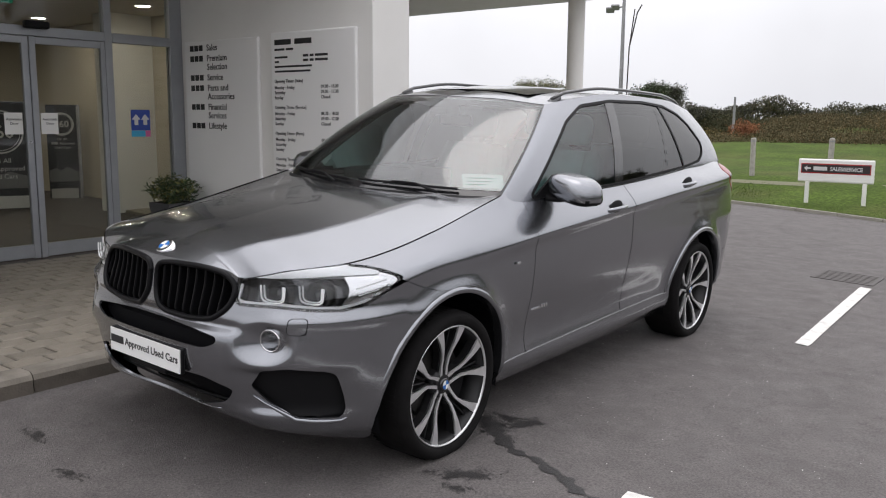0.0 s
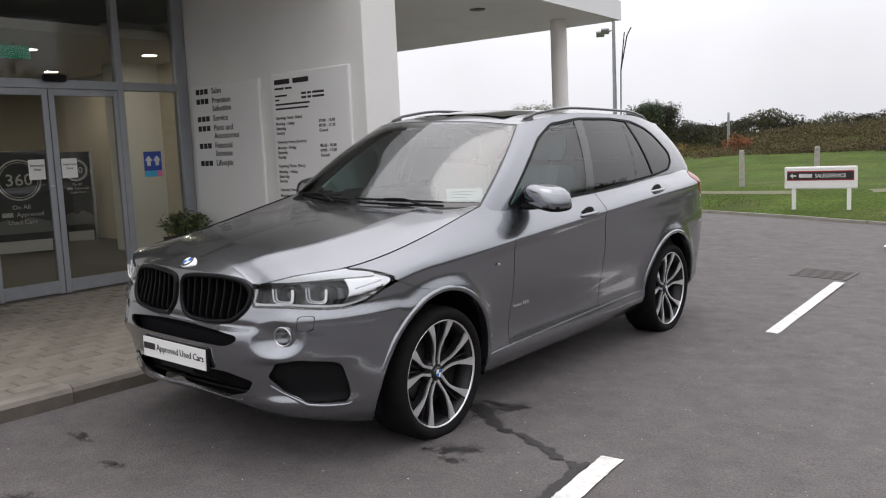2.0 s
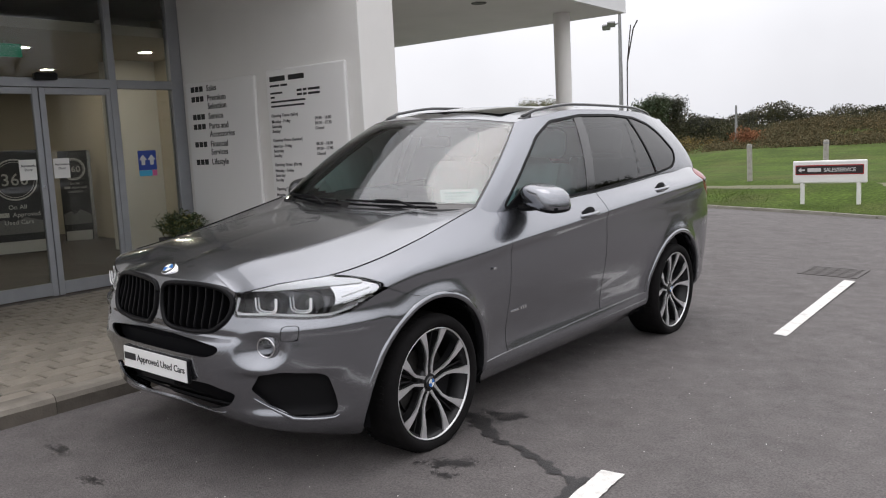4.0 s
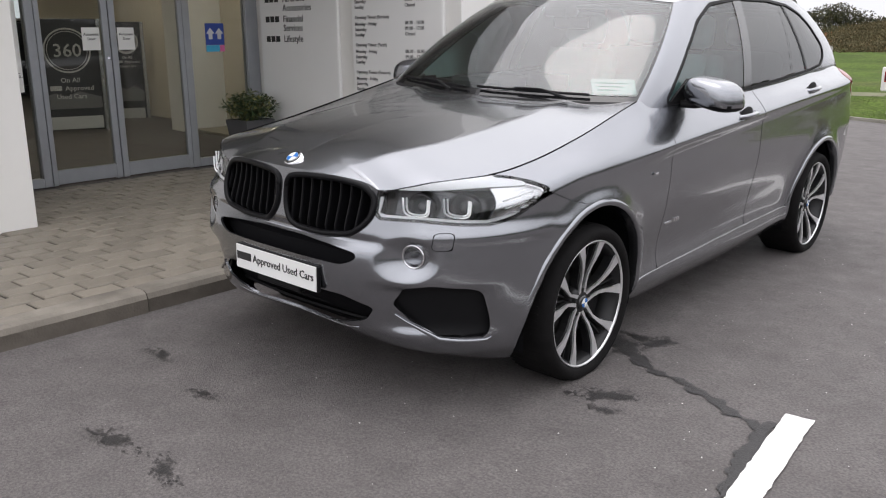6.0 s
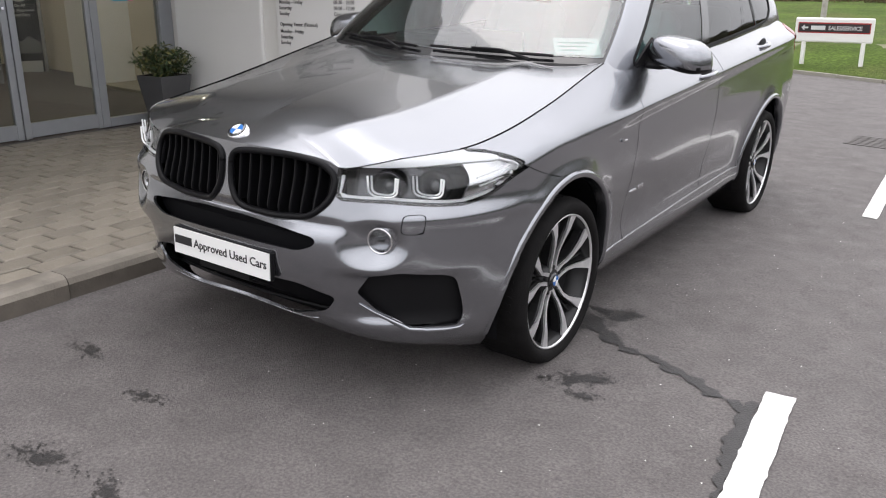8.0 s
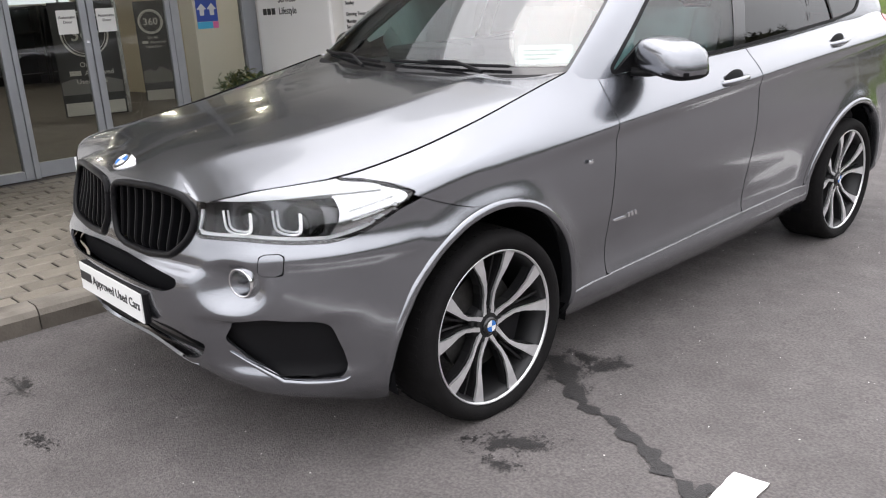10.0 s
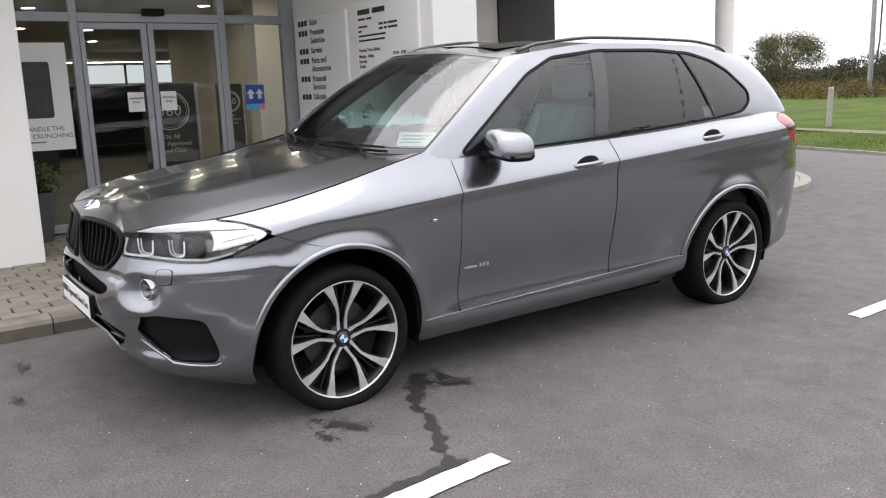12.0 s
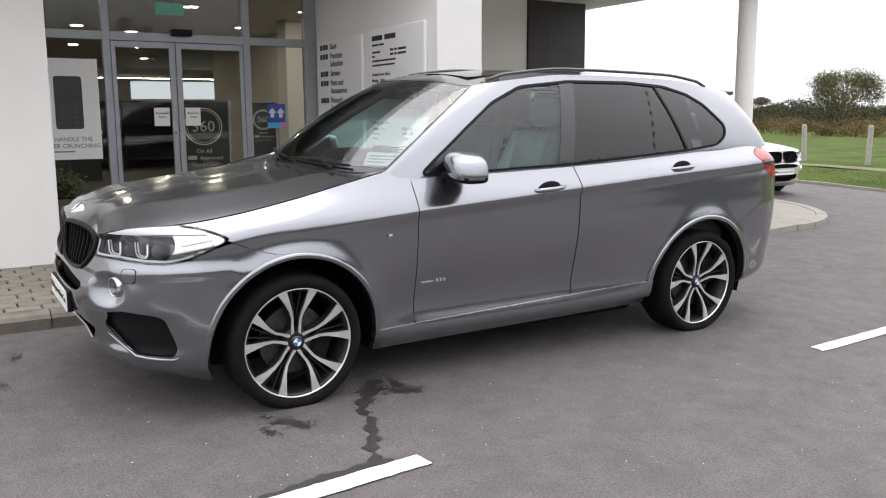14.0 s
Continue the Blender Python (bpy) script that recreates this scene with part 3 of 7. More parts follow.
tagged(link_mesh("floor_showroom", box((-20.0, -8.85, 0.05), (-7.26, 8.50, 0.202)), M_SHOP_FLOOR), "dark matted showroom floor", "floor", kind="structure")
tagged(link_mesh("floor_lobby", box((-7.26, -8.85, 0.05), (DOOR_X - 0.05, 3.70, 0.202)), M_SHOP_FLOOR), "dark matted showroom floor", "floor", kind="structure")
tagged(link_mesh("ceiling_showroom", box((-20.0, -8.85, CEIL), (-7.26, 8.50, CEIL + 0.1)), M_CEILING), "pale showroom ceiling with downlights", "ceiling", kind="structure")
tagged(link_mesh("ceiling_lobby", box((-7.26, -8.85, CEIL), (DOOR_X - 0.12, 3.70, CEIL + 0.1)), M_CEILING), "pale showroom ceiling with downlights", "ceiling", kind="structure")

canopy = thing("canopy", "pale grey metal-clad canopy on a column over the entrance", "canopy", kind="structure")


def canopy_plan(inset):
    """The canopy in plan: its road edge is set slightly askew."""
    edge = lambda y: -2.53 - 0.066 * (y - 9.4) - inset
    return [(-20.2 + inset, -3.2 + inset), (edge(-3.2), -3.2 + inset), (edge(9.28), 9.28 - inset), (-20.2 + inset, 9.28 - inset)]


part("soffit", prism(canopy_plan(0.05), SOFFIT, SOFFIT + 0.10), M_SOFFIT, canopy, "plain grey underside")
part("fascia", prism(canopy_plan(0.0), SOFFIT + 0.004, SOFFIT + 0.30), M_CANOPY, canopy)
part("fascia_joint", prism(canopy_plan(0.05), SOFFIT + 0.30, SOFFIT + 0.322), M_DARKCLAD, canopy, "dark shadow joint between the fascia boards")
part("fascia", prism(canopy_plan(0.012), SOFFIT + 0.322, SOFFIT + 0.57), M_CANOPY, canopy)
part("soffit_light", lathe([(0.0, SOFFIT - 0.012), (0.10, SOFFIT - 0.012), (0.11, SOFFIT)], 24, Matrix.Translation((-3.3, 6.45, 0))), M_SHOP_DARK, canopy, "dark recessed soffit lamp")
part("soffit_light", lathe([(0.0, SOFFIT - 0.012), (0.10, SOFFIT - 0.012), (0.11, SOFFIT)], 24, Matrix.Translation((-3.6, 0.9, 0))), M_SHOP_DARK, canopy, "dark recessed soffit lamp")

column = thing("column", "round off-white canopy column on a kerbed island", "column", kind="structure")
part("shaft", lathe([(0.125, 0.02), (0.125, SOFFIT - 0.004)], 40, Matrix.Translation((-3.12, 8.33, 0)), True), M_RENDER, column, smooth=False)
part("collar", lathe([(0.15, 0.02), (0.15, 0.08), (0.126, 0.09)], 40, Matrix.Translation((-3.12, 8.33, 0)), True), M_CANOPY, column)

# rounded concrete end of the forecourt, under the column
APRON = (-3.47, 7.50)
apron = thing("apron", "pale concrete end of the forecourt with a rounded kerb", "paving", kind="structure")
apron.matrix_world = TILT @ Matrix.Translation((-0.06, 0.10, -0.02))
plan = [(-1.44, 3.1), (-1.44, 5.5), (-1.71, 7.5)] + [(APRON[0] + 1.76 * math.cos(math.radians(a)), APRON[1] + 1.76 * math.sin(math.radians(a))) for a in range(6, 91, 7)] + [(-7.3, 9.26), (-7.3, 3.1)]
part("top", prism(plan, -0.02, 0.054), M_ISLAND, apron, "pale worn concrete slab")
for i in range(7):
    a0, a1 = math.radians(90 * i / 7) + 0.003, math.radians(90 * (i + 1) / 7) - 0.003
    ring = [(1.90 * math.cos(a0 + (a1 - a0) * k / 5), 1.90 * math.sin(a0 + (a1 - a0) * k / 5)) for k in range(6)]
    ring += [(1.765 * math.cos(a1 - (a1 - a0) * k / 5), 1.765 * math.sin(a1 - (a1 - a0) * k / 5)) for k in range(6)]
    part("kerbstone", prism(ring, -0.03, 0.058, Matrix.Translation((APRON[0], APRON[1], 0))), M_ISLAND, apron)
for i in range(4):
    part("kerbstone", prism([(-3.475 - i, 9.265), (-3.475 - i, 9.40), (-4.465 - i, 9.40), (-4.465 - i, 9.265)], -0.03, 0.058), M_ISLAND, apron)
for i in range(2):
    ya, yb = 5.38 + 1.06 * i, 6.43 + 1.06 * i
    xa, xb = -1.29 - 0.14 * i, -1.43 - 0.14 * i
    part("kerbstone", prism([(xa, ya), (xb, yb), (xb - 0.13, yb), (xa - 0.13, ya)], -0.03, 0.058), M_ISLAND, apron)

# ---- glazed entrance ----
FLOOR = 0.205
entrance = thing("entrance_screen", "grey aluminium glazed entrance screen with fixed panes", "glazed screen", kind="structure")
def bar(name, y0, y1, z0, z1, d=0.06, label="", parent=None):
    return part(name, box((DOOR_X - d, y0, z0), (DOOR_X + d * 0.4, y1, z1), 0.004), M_ALU, parent or entrance, label)


TOP = SOFFIT - 0.004
for y0, y1 in ((-1.02, -0.94), (0.165, 0.240), (1.675, 1.755), (2.42, 2.57)):
    bar("mullion", y0, y1, FLOOR, TOP)
for y0, y1 in ((-0.94, 0.165), (0.240, 1.675), (1.755, 2.42)):
    bar("transom", y0, y1, 2.27, 2.36, 0.07)
    part("pane", box((DOOR_X - 0.022, y0, 2.36), (DOOR_X - 0.014, y1, TOP)), M_PANE, entrance, "clear upper pane")
for y0, y1 in ((-0.94, 0.165), (1.755, 2.42)):
    bar("bottom_rail", y0, y1, FLOOR, FLOOR + 0.08)
    part("pane", box((DOOR_X - 0.022, y0, FLOOR + 0.08), (DOOR_X - 0.014, y1, 2.27)), M_PANE, entrance, "clear fixed pane")
sensor = link_mesh("door_sensor", box((DOOR_X + 0.03, 0.86, 2.335), (DOOR_X + 0.10, 1.09, 2.405), 0.015, seg=2), M_BLACK_TRIM)
tagged(sensor, "black motion detector over the sliding doors", "sensor")
sensor.name = "door_sensor"


def leaf(y0, y1, stiles):
    d = thing("sliding_door", "closed glazed sliding door with a grey aluminium frame", "door", "sliding entrance doors", "structure")
    x = DOOR_X + 0.005
    for a, b in ((y0, y0 + stiles[0]), (y1 - stiles[1], y1)):
        part("stile", box((x - 0.02, a, FLOOR), (x + 0.02, b, 2.265), 0.003), M_ALU, d)
    part("bottom_rail", box((x - 0.02, y0 + stiles[0], FLOOR + 0.01), (x + 0.02, y1 - stiles[1], FLOOR + 0.135), 0.003), M_ALU, d)
    part("top_rail", box((x - 0.02, y0 + stiles[0], 2.20), (x + 0.02, y1 - stiles[1], 2.265), 0.003), M_ALU, d)
    part("pane", box((x - 0.004, y0 + stiles[0], FLOOR + 0.135), (x + 0.004, y1 - stiles[1], 2.20)), M_PANE, d)
    return d


door_a = leaf(0.245, 0.905, (0.045, 0.06))
door_b = leaf(0.915, 1.67, (0.06, 0.045))
FACE = pose(DOOR_X + 0.020, 0, 0, 90, 0, 90)      # letters run along +y, rise along z, face the road


def on_glass(y, z):
    return pose(DOOR_X + 0.018, y, z, 90, 0, 90)


for d, y in ((door_a, 0.652), (door_b, 0.990)):
    lab = part("label", box((DOOR_X + 0.010, y, 1.372), (DOOR_X + 0.014, y + 0.165, 1.57)), M_CARD, d, "white automatic door notice on the glass")
    part("lettering", text_bm("Automatic", 0.034, on_glass(y + 0.085, 1.500), 0.001, "CENTER"), M_INK, lab)
    part("lettering", text_bm("Door", 0.034, on_glass(y + 0.085, 1.460), 0.001, "CENTER"), M_INK, lab)
part("lock", lathe([(0.0, 0.0), (0.012, 0.0), (0.012, 0.02), (0.0, 0.02)], 16, pose(DOOR_X + 0.02, 0.87, 1.30, 0, 90, 0)), M_CHROME, door_a)


# blue sticker on the fixed pane
st = thing("glass_sticker", "blue and white square sticker on the fixed pane", "sticker")
part("backing", box((DOOR_X - 0.013, 1.945, 1.400), (DOOR_X - 0.011, 2.165, 1.612)), M_STICKER, st)
for dy in (-0.052, 0.052):
    part("arrow_shape", prism(round_poly([(-0.022, -0.05), (-0.022, 0.005), (-0.05, 0.005), (0, 0.062), (0.05, 0.005), (0.022, 0.005), (0.022, -0.05)], 0.008, 2), 0, 0.002,
                              pose(DOOR_X - 0.010, 2.055 + dy, 1.506, 90, 0, 90)), M_PRINT, st, "white arrow shape")
part("foot_strip", box((DOOR_X - 0.013, 1.945, 1.335), (DOOR_X - 0.011, 2.105, 1.398)), M_STICKER_PALE, st, "pale blue strip")
part("foot_strip", box((DOOR_X - 0.013, 2.107, 1.335), (DOOR_X - 0.011, 2.165, 1.398)), M_STICKER_PINK, st, "pink strip")

# poster behind the left pane
po = thing("poster", "white poster of a dark handset with grey slogan on the glass", "poster")
PX = DOOR_X + 0.004
part("sheet", box((PX - 0.004, -0.62, 1.035), (PX, 0.100, 2.07)), M_CARD, po)
part("handset_picture", prism(round_poly([(-0.135, -0.27), (0.135, -0.27), (0.135, 0.27), (-0.135, 0.27)], 0.03), 0, 0.002, pose(PX, -0.20, 1.62, 90, 0, 90)), M_SHOP_DARK, po, "dark handset shape")
for r in range(5):
    for c in range(3):
        part("key_picture", box((PX + 0.002, -0.29 + 0.07 * c, 1.40 + 0.055 * r), (PX + 0.003, -0.252 + 0.07 * c, 1.43 + 0.055 * r)), M_BANNER, po)
part("screen_picture", box((PX + 0.002, -0.315, 1.71), (PX + 0.003, -0.085, 1.83)), M_BANNER, po)
for w in word_bms("WE'LL HANDLE THE", 0.062, pose(PX + 0.001, -0.55, 1.225, 90, 0, 90), 0.001):
    part("slogan", w, M_PRINT_GREY, po)
for w in word_bms("NUMBER CRUNCHING.", 0.062, pose(PX + 0.001, -0.55, 1.155, 90, 0, 90), 0.001):
    part("slogan", w, M_PRINT_GREY, po)
part("small_print", box((PX, -0.55, 1.11), (PX + 0.001, -0.17, 1.125)), M_PRINT_GREY, po)

# ---- sign panels ----
def words(text, x, z, size, parent, y=SIGN_Y - 0.041, name="lettering"):
    for w in word_bms(text, size, pose(x, y, z, 90, 0, 0), 0.003):
        part(name, w, M_INK, parent)


def bars(x0, x1, z, h, parent, y=SIGN_Y - 0.042):
    return part("lettering_bar", box((x0, y, z), (x1, y + 0.003, z + h)), M_INK, parent)


s1 = thing("sign_panel", "white wall sign listing the departments in black", "sign", "wall sign panels")
part("board", box((-4.56, SIGN_Y - 0.04, 0.40), (-3.38, SIGN_Y + 0.001, 2.325), 0.016, seg=2), M_PANEL, s1)
z = 2.22
for lines in (("Sales",), ("Premium", "Selection"), ("Service",), ("Parts and", "Accessories"), ("Financial", "Services"), ("Lifestyle",)):
    for k3 in range(3):
        bars(-4.461 + 0.076 * k3, -4.399 + 0.076 * k3, z, 0.058, s1)
    for k, t in enumerate(lines):
        words(t, -4.183, z, 0.090, s1)
        z -= 0.088 if k + 1 < len(lines) else 0.1065
s2 = thing("sign_panel", "white wall sign with the opening times in black", "sign", "wall sign panels")
part("board", box((-3.19, SIGN_Y - 0.04, 0.40), (-2.06, SIGN_Y + 0.001, 2.345), 0.016, seg=2), M_PANEL, s2)
bars(-3.13, -2.90, 2.225, 0.050, s2)
bars(-2.85, -2.62, 2.225, 0.050, s2)
bars(-3.13, -2.99, 2.172, 0.020, s2)
bars(-2.97, -2.87, 2.172, 0.020, s2)
for k in range(2):
    bars(-3.13, -2.95 if k == 0 else -3.07, 2.100 - 0.042 * k, 0.018, s2)
    for a, b in ((-2.735, -2.665), (-2.645, -2.595), (-2.575, -2.41)):
        bars(a, b, 2.105 - 0.042 * k, 0.022, s2)
bars(-3.13, -2.62, 2.013, 0.018, s2)
bars(-3.13, -2.64, 1.968, 0.018, s2)
z = 1.872
for head, a, b in (("Sales", "09.00 - 18.00", "09.00 - 17.30"), ("Service", "08.30 - 18.00", "09.00 - 17.00"), ("Parts", "08.30 - 18.00", "09.00 - 17.00"), ("Finance", "09.00 - 18.00", "09.00 - 17.30")):
    words("Opening Times: (%s)" % head, -3.14, z, 0.043, s2)
    for k, (t, v) in enumerate((("Monday - Friday", a), ("Saturday", b), ("Sunday", "Closed"))):
        words(t, -3.14, z - 0.060 - 0.048 * k, 0.043, s2)
        words(v, -2.505, z - 0.057 - 0.048 * k, 0.043, s2)
    z -= 0.247

# ---- inside the showroom ----
for i, (x, y) in enumerate([(-6.02, 0.04), (-6.16, 1.53), (-9.1, 0.63), (-9.7, 1.54), (-6.1, -1.5), (-8.2, -1.0), (-12.6, 1.1), (-12.8, 2.3), (-15.6, 0.6), (-15.8, 3.1), (-8.3, 2.9), (-6.0, 3.0), (-12.4, -1.4)]):
    d = thing("downlight", "lit round recessed ceiling downlight", "downlight", "showroom downlights")
    zc = CEIL
    part("bezel", lathe([(0.085, zc - 0.006), (0.11, zc - 0.006), (0.115, zc - 0.001), (0.085, zc - 0.001), (0.085, zc - 0.006)], 28, Matrix.Translation((x, y, 0))), M_CARD, d)
    part("lamp", lathe([(0.0, zc - 0.004), (0.085, zc - 0.004), (0.085, zc - 0.001)], 28, Matrix.Translation((x, y, 0))), M_LIGHT, d, "glowing warm lamp face")
ex = thing("exit_sign", "green glowing exit sign hung from the ceiling", "exit sign")
part("face", box((-5.73, 0.98, 2.68), (-5.70, 1.31, 2.82), 0.004), M_GREEN_SIGN, ex)
part("hanger", box((-5.72, 1.12, 2.82), (-5.71, 1.16, CEIL)), M_ALU, ex)


def banner(x, y, w, h, turn, ring, words):
    b = thing("roller_banner", "dark printed roller banner with a pale ring standing on the floor", "banner", "roller banners")
    m = pose(x, y, FLOOR, 0, 0, turn)
    part("base", box((-0.08, -w / 2 - 0.02, 0.0), (0.08, w / 2 + 0.02, 0.10), 0.02, m, 2), M_SILVER, b)
    part("sheet", box((-0.004, -w / 2, 0.10), (0.0, w / 2, h), 0, m), M_BANNER, b)
    part("edge_strip", box((-0.02, w / 2, 0.0), (0.02, w / 2 + 0.05, h), 0.005, m), M_SILVER, b)
    zr = h - ring - 0.12
    for r, k in ((ring, 0.010), (ring * 0.88, 0.004)):
        part("ring_print", lathe([(r - k, 0), (r - k, 0.002), (r + k, 0.002), (r + k, 0), (r - k, 0)], 56, m @ pose(0.001, 0, zr, 0, 90, 0)), M_PRINT, b)
    part("number_print", text_bm("360", ring * 0.85, m @ pose(0.002, 0, zr - ring * 0.28, 90, 0, 90), 0.001, "CENTER"), M_PRINT, b)
    part("words_print", text_bm("On All", words, m @ pose(0.002, 0, zr - ring - 1.5 * words, 90, 0, 90), 0.001, "CENTER"), M_PRINT, b)
    part("words_print", text_bm("Approved", words, m @ pose(0.002, 1.2 * words, zr - ring - 2.7 * words, 90, 0, 90), 0.001, "CENTER"), M_PRINT, b)
    part("words_bar", box((0.001, -2.9 * words, zr - ring - 2.7 * words), (0.002, -1.3 * words, zr - ring - 2.0 * words), 0, m), M_PRINT, b)
    part("words_print", text_bm("Used Cars", words, m @ pose(0.002, 0, zr - ring - 3.9 * words, 90, 0, 90), 0.001, "CENTER"), M_PRINT, b)
    part("landscape_print", prism([(-w / 2 + 0.01, 0.0), (w / 2 - 0.01, 0.0), (w / 2 - 0.01, 0.14), (0.12 * w, 0.22), (-0.1 * w, 0.15), (-0.25 * w, 0.2), (-w / 2 + 0.01, 0.16)], 0, 0.001, m @ pose(0.001, 0, 0.40, 90, 0, 90)), M_PRINT_GREY, b)
    part("foot_print", box((0.001, -w / 2 + 0.02, 0.14), (0.002, w / 2 - 0.02, 0.30), 0, m), M_PRINT, b)
    return b


banner(-8.02, 2.15, 0.74, 1.52, -20, 0.27, 0.085)
banner(-8.65, 3.32, 0.40, 1.50, -25, 0.155, 0.05)

strip = thing("strip_light", "long lit linear lamp over the showroom", "light")
part("housing", box((-17.0, 0.6, CEIL - 0.40), (-16.9, 6.6, CEIL - 0.32), 0.01), M_CARD, strip)
part("tube", box((-16.985, 0.62, CEIL - 0.415), (-16.915, 6.58, CEIL - 0.40)), M_STRIP, strip, "glowing tube")
part("hanger", box((-16.96, 1.2, CEIL - 0.32), (-16.94, 1.22, CEIL)), M_ALU, strip)
part("hanger", box((-16.96, 5.8, CEIL - 0.32), (-16.94, 5.82, CEIL)), M_ALU, strip)
win = thing("rear_window", "bright window in the far wall of the showroom", "window", kind="structure")
part("daylight", box((-19.995, 3.6, 2.02), (-19.985, 7.6, 2.50)), M_DAY, win, "pale daylight beyond")
for y in (3.6, 4.9, 6.2, 7.6):
    part("window_frame", box((-20.0, y - 0.03, 1.98), (-19.96, y + 0.03, 2.54)), M_ALU, win)

desk = thing("reception_desk", "long dark reception desk inside the showroom", "desk")
part("front", box((-11.2, -2.4, FLOOR), (-11.1, 1.2, FLOOR + 1.0)), M_SHOP_DARK, desk)
part("top", box((-11.75, -2.45, FLOOR + 1.0), (-11.05, 1.25, FLOOR + 1.05), 0.006), M_SHOP_WALL, desk)
for ya in (-0.9, 0.75, 2.40, 4.05):
    rack = thing("display_rack", "tall dark display rack across the showroom", "rack", "showroom racks")
    part("side_panel", box((-15.4, ya, FLOOR), (-14.95, ya + 0.04, 1.86)), M_SHOP_DARK, rack)
    part("side_panel", box((-15.4, ya + 1.56, FLOOR), (-14.95, ya + 1.60, 1.86)), M_SHOP_DARK, rack)
    part("back_panel", box((-15.42, ya + 0.04, FLOOR), (-15.38, ya + 1.56, 1.86)), M_BANNER, rack)
    for z in (0.55, 0.95, 1.35, 1.82):
        part("shelf", box((-15.38, ya + 0.04, z), (-14.96, ya + 1.56, z + 0.03)), M_SHOP_DARK, rack)
unit = thing("display_cabinet", "tall dark display cabinet against the showroom wall", "cabinet")
part("body", box((-19.9, -3.2, FLOOR), (-19.3, -1.7, 1.9), 0.01), M_SHOP_DARK, unit)
part("shelf_panel", box((-19.3, -3.1, 1.0), (-19.28, -1.8, 1.05)), M_SILVER, unit)
tub = thing("lounge_chair", "dark upholstered lounge chair in the lobby", "chair")
part("seat", box((-7.6, -0.55, FLOOR + 0.2), (-6.9, 0.15, FLOOR + 0.45), 0.06, seg=2), M_SHOP_DARK, tub)
part("backrest", box((-7.75, -0.6, FLOOR + 0.2), (-7.55, 0.2, FLOOR + 0.85), 0.06, seg=2), M_SHOP_DARK, tub)
for a, b in ((-7.6, -0.5), (-6.98, -0.5), (-7.6, 0.06), (-6.98, 0.06)):
    part("leg", box((a, b, FLOOR), (a + 0.04, b + 0.04, FLOOR + 0.2)), M_SILVER, tub)
mat_ob = link_mesh("door_mat", box((-6.6, 0.2, FLOOR - 0.002), (-5.05, 1.7, FLOOR + 0.008)), M_SHOP_DARK)
tagged(mat_ob, "dark ribbed entrance mat inside the doors", "mat")

# ---- potted shrubs by the doors ----
def shrub_leaves(c, r, h, count, seed, size):
    bm = bmesh.new()
    rg = random.Random(seed)
    for i in range(count):
        d = Vector((rg.gauss(0, 1), rg.gauss(0, 1), rg.gauss(0, 1))).normalized()
        k = rg.uniform(0.45, 1.0) * (1 + 0.35 * noise.noise(d * 2.3 + Vector((seed, 0, 0))))
        p = Vector(c) + Vector((d.x * r * k, d.y * r * k, d.z * h * k))
        q = Euler((rg.uniform(-0.9, 0.9), rg.uniform(-0.9, 0.9), rg.uniform(0, 6.3))).to_matrix()
        s = size * rg.uniform(0.7, 1.3)
        v = [bm.verts.new(p + q @ Vector(t)) for t in ((0, 0, 0), (s, 0.28 * s, 0.1 * s), (1.9 * s, 0, 0.02 * s), (s, -0.28 * s, 0.1 * s))]
        f = bm.faces.new(v)
        f.material_index = 1 if rg.random() < 0.28 else 0
    return bm


def planter(x, y, seed):
    z = pave_z(x)
    p = thing("potted_shrub", "evergreen shrub in a tall tapered dark grey planter", "potted plant", "planters by the doors")
    bm = bmesh.new()
    rings = []
    for hw, zz in ((0.115, 0.0), (0.175, 0.45), (0.175, 0.47), (0.155, 0.47), (0.15, 0.41)):
        rings.append([bm.verts.new((x + a * hw, y + b * hw, z + zz)) for a, b in ((-1, -1), (1, -1), (1, 1), (-1, 1))])
    for a, b in zip(rings, rings[1:]):
        for i in range(4):
            bm.faces.new((a[i], a[(i + 1) % 4], b[(i + 1) % 4], b[i]))
    bm.faces.new(rings[0][::-1])
    bm.faces.new(rings[-1])
    part("pot", bm, M_PLANTER, p)
    bm = bmesh.new()
    rg = random.Random(seed)
    for i in range(9):
        a, r = rg.uniform(0, 6.28), rg.uniform(0.08, 0.24)
        add_tube(bm, [(x, y, z + 0.40), (x + 0.4 * r * math.cos(a), y + 0.4 * r * math.sin(a), z + 0.52), (x + r * math.cos(a), y + r * math.sin(a), z + rg.uniform(0.58, 0.72))], [0.008, 0.006, 0.003], 5)
    part("stems", bm, M_TWIG, p)
    part("foliage", shrub_leaves((x, y, z + 0.59), 0.27, 0.155, 1100, seed, 0.035), [M_LEAF, M_LEAF_TIP], p, "small dark evergreen leaves with yellow tips")
    return p


planter(-4.38, 2.20, 3)
planter(-4.38, -0.40, 9)

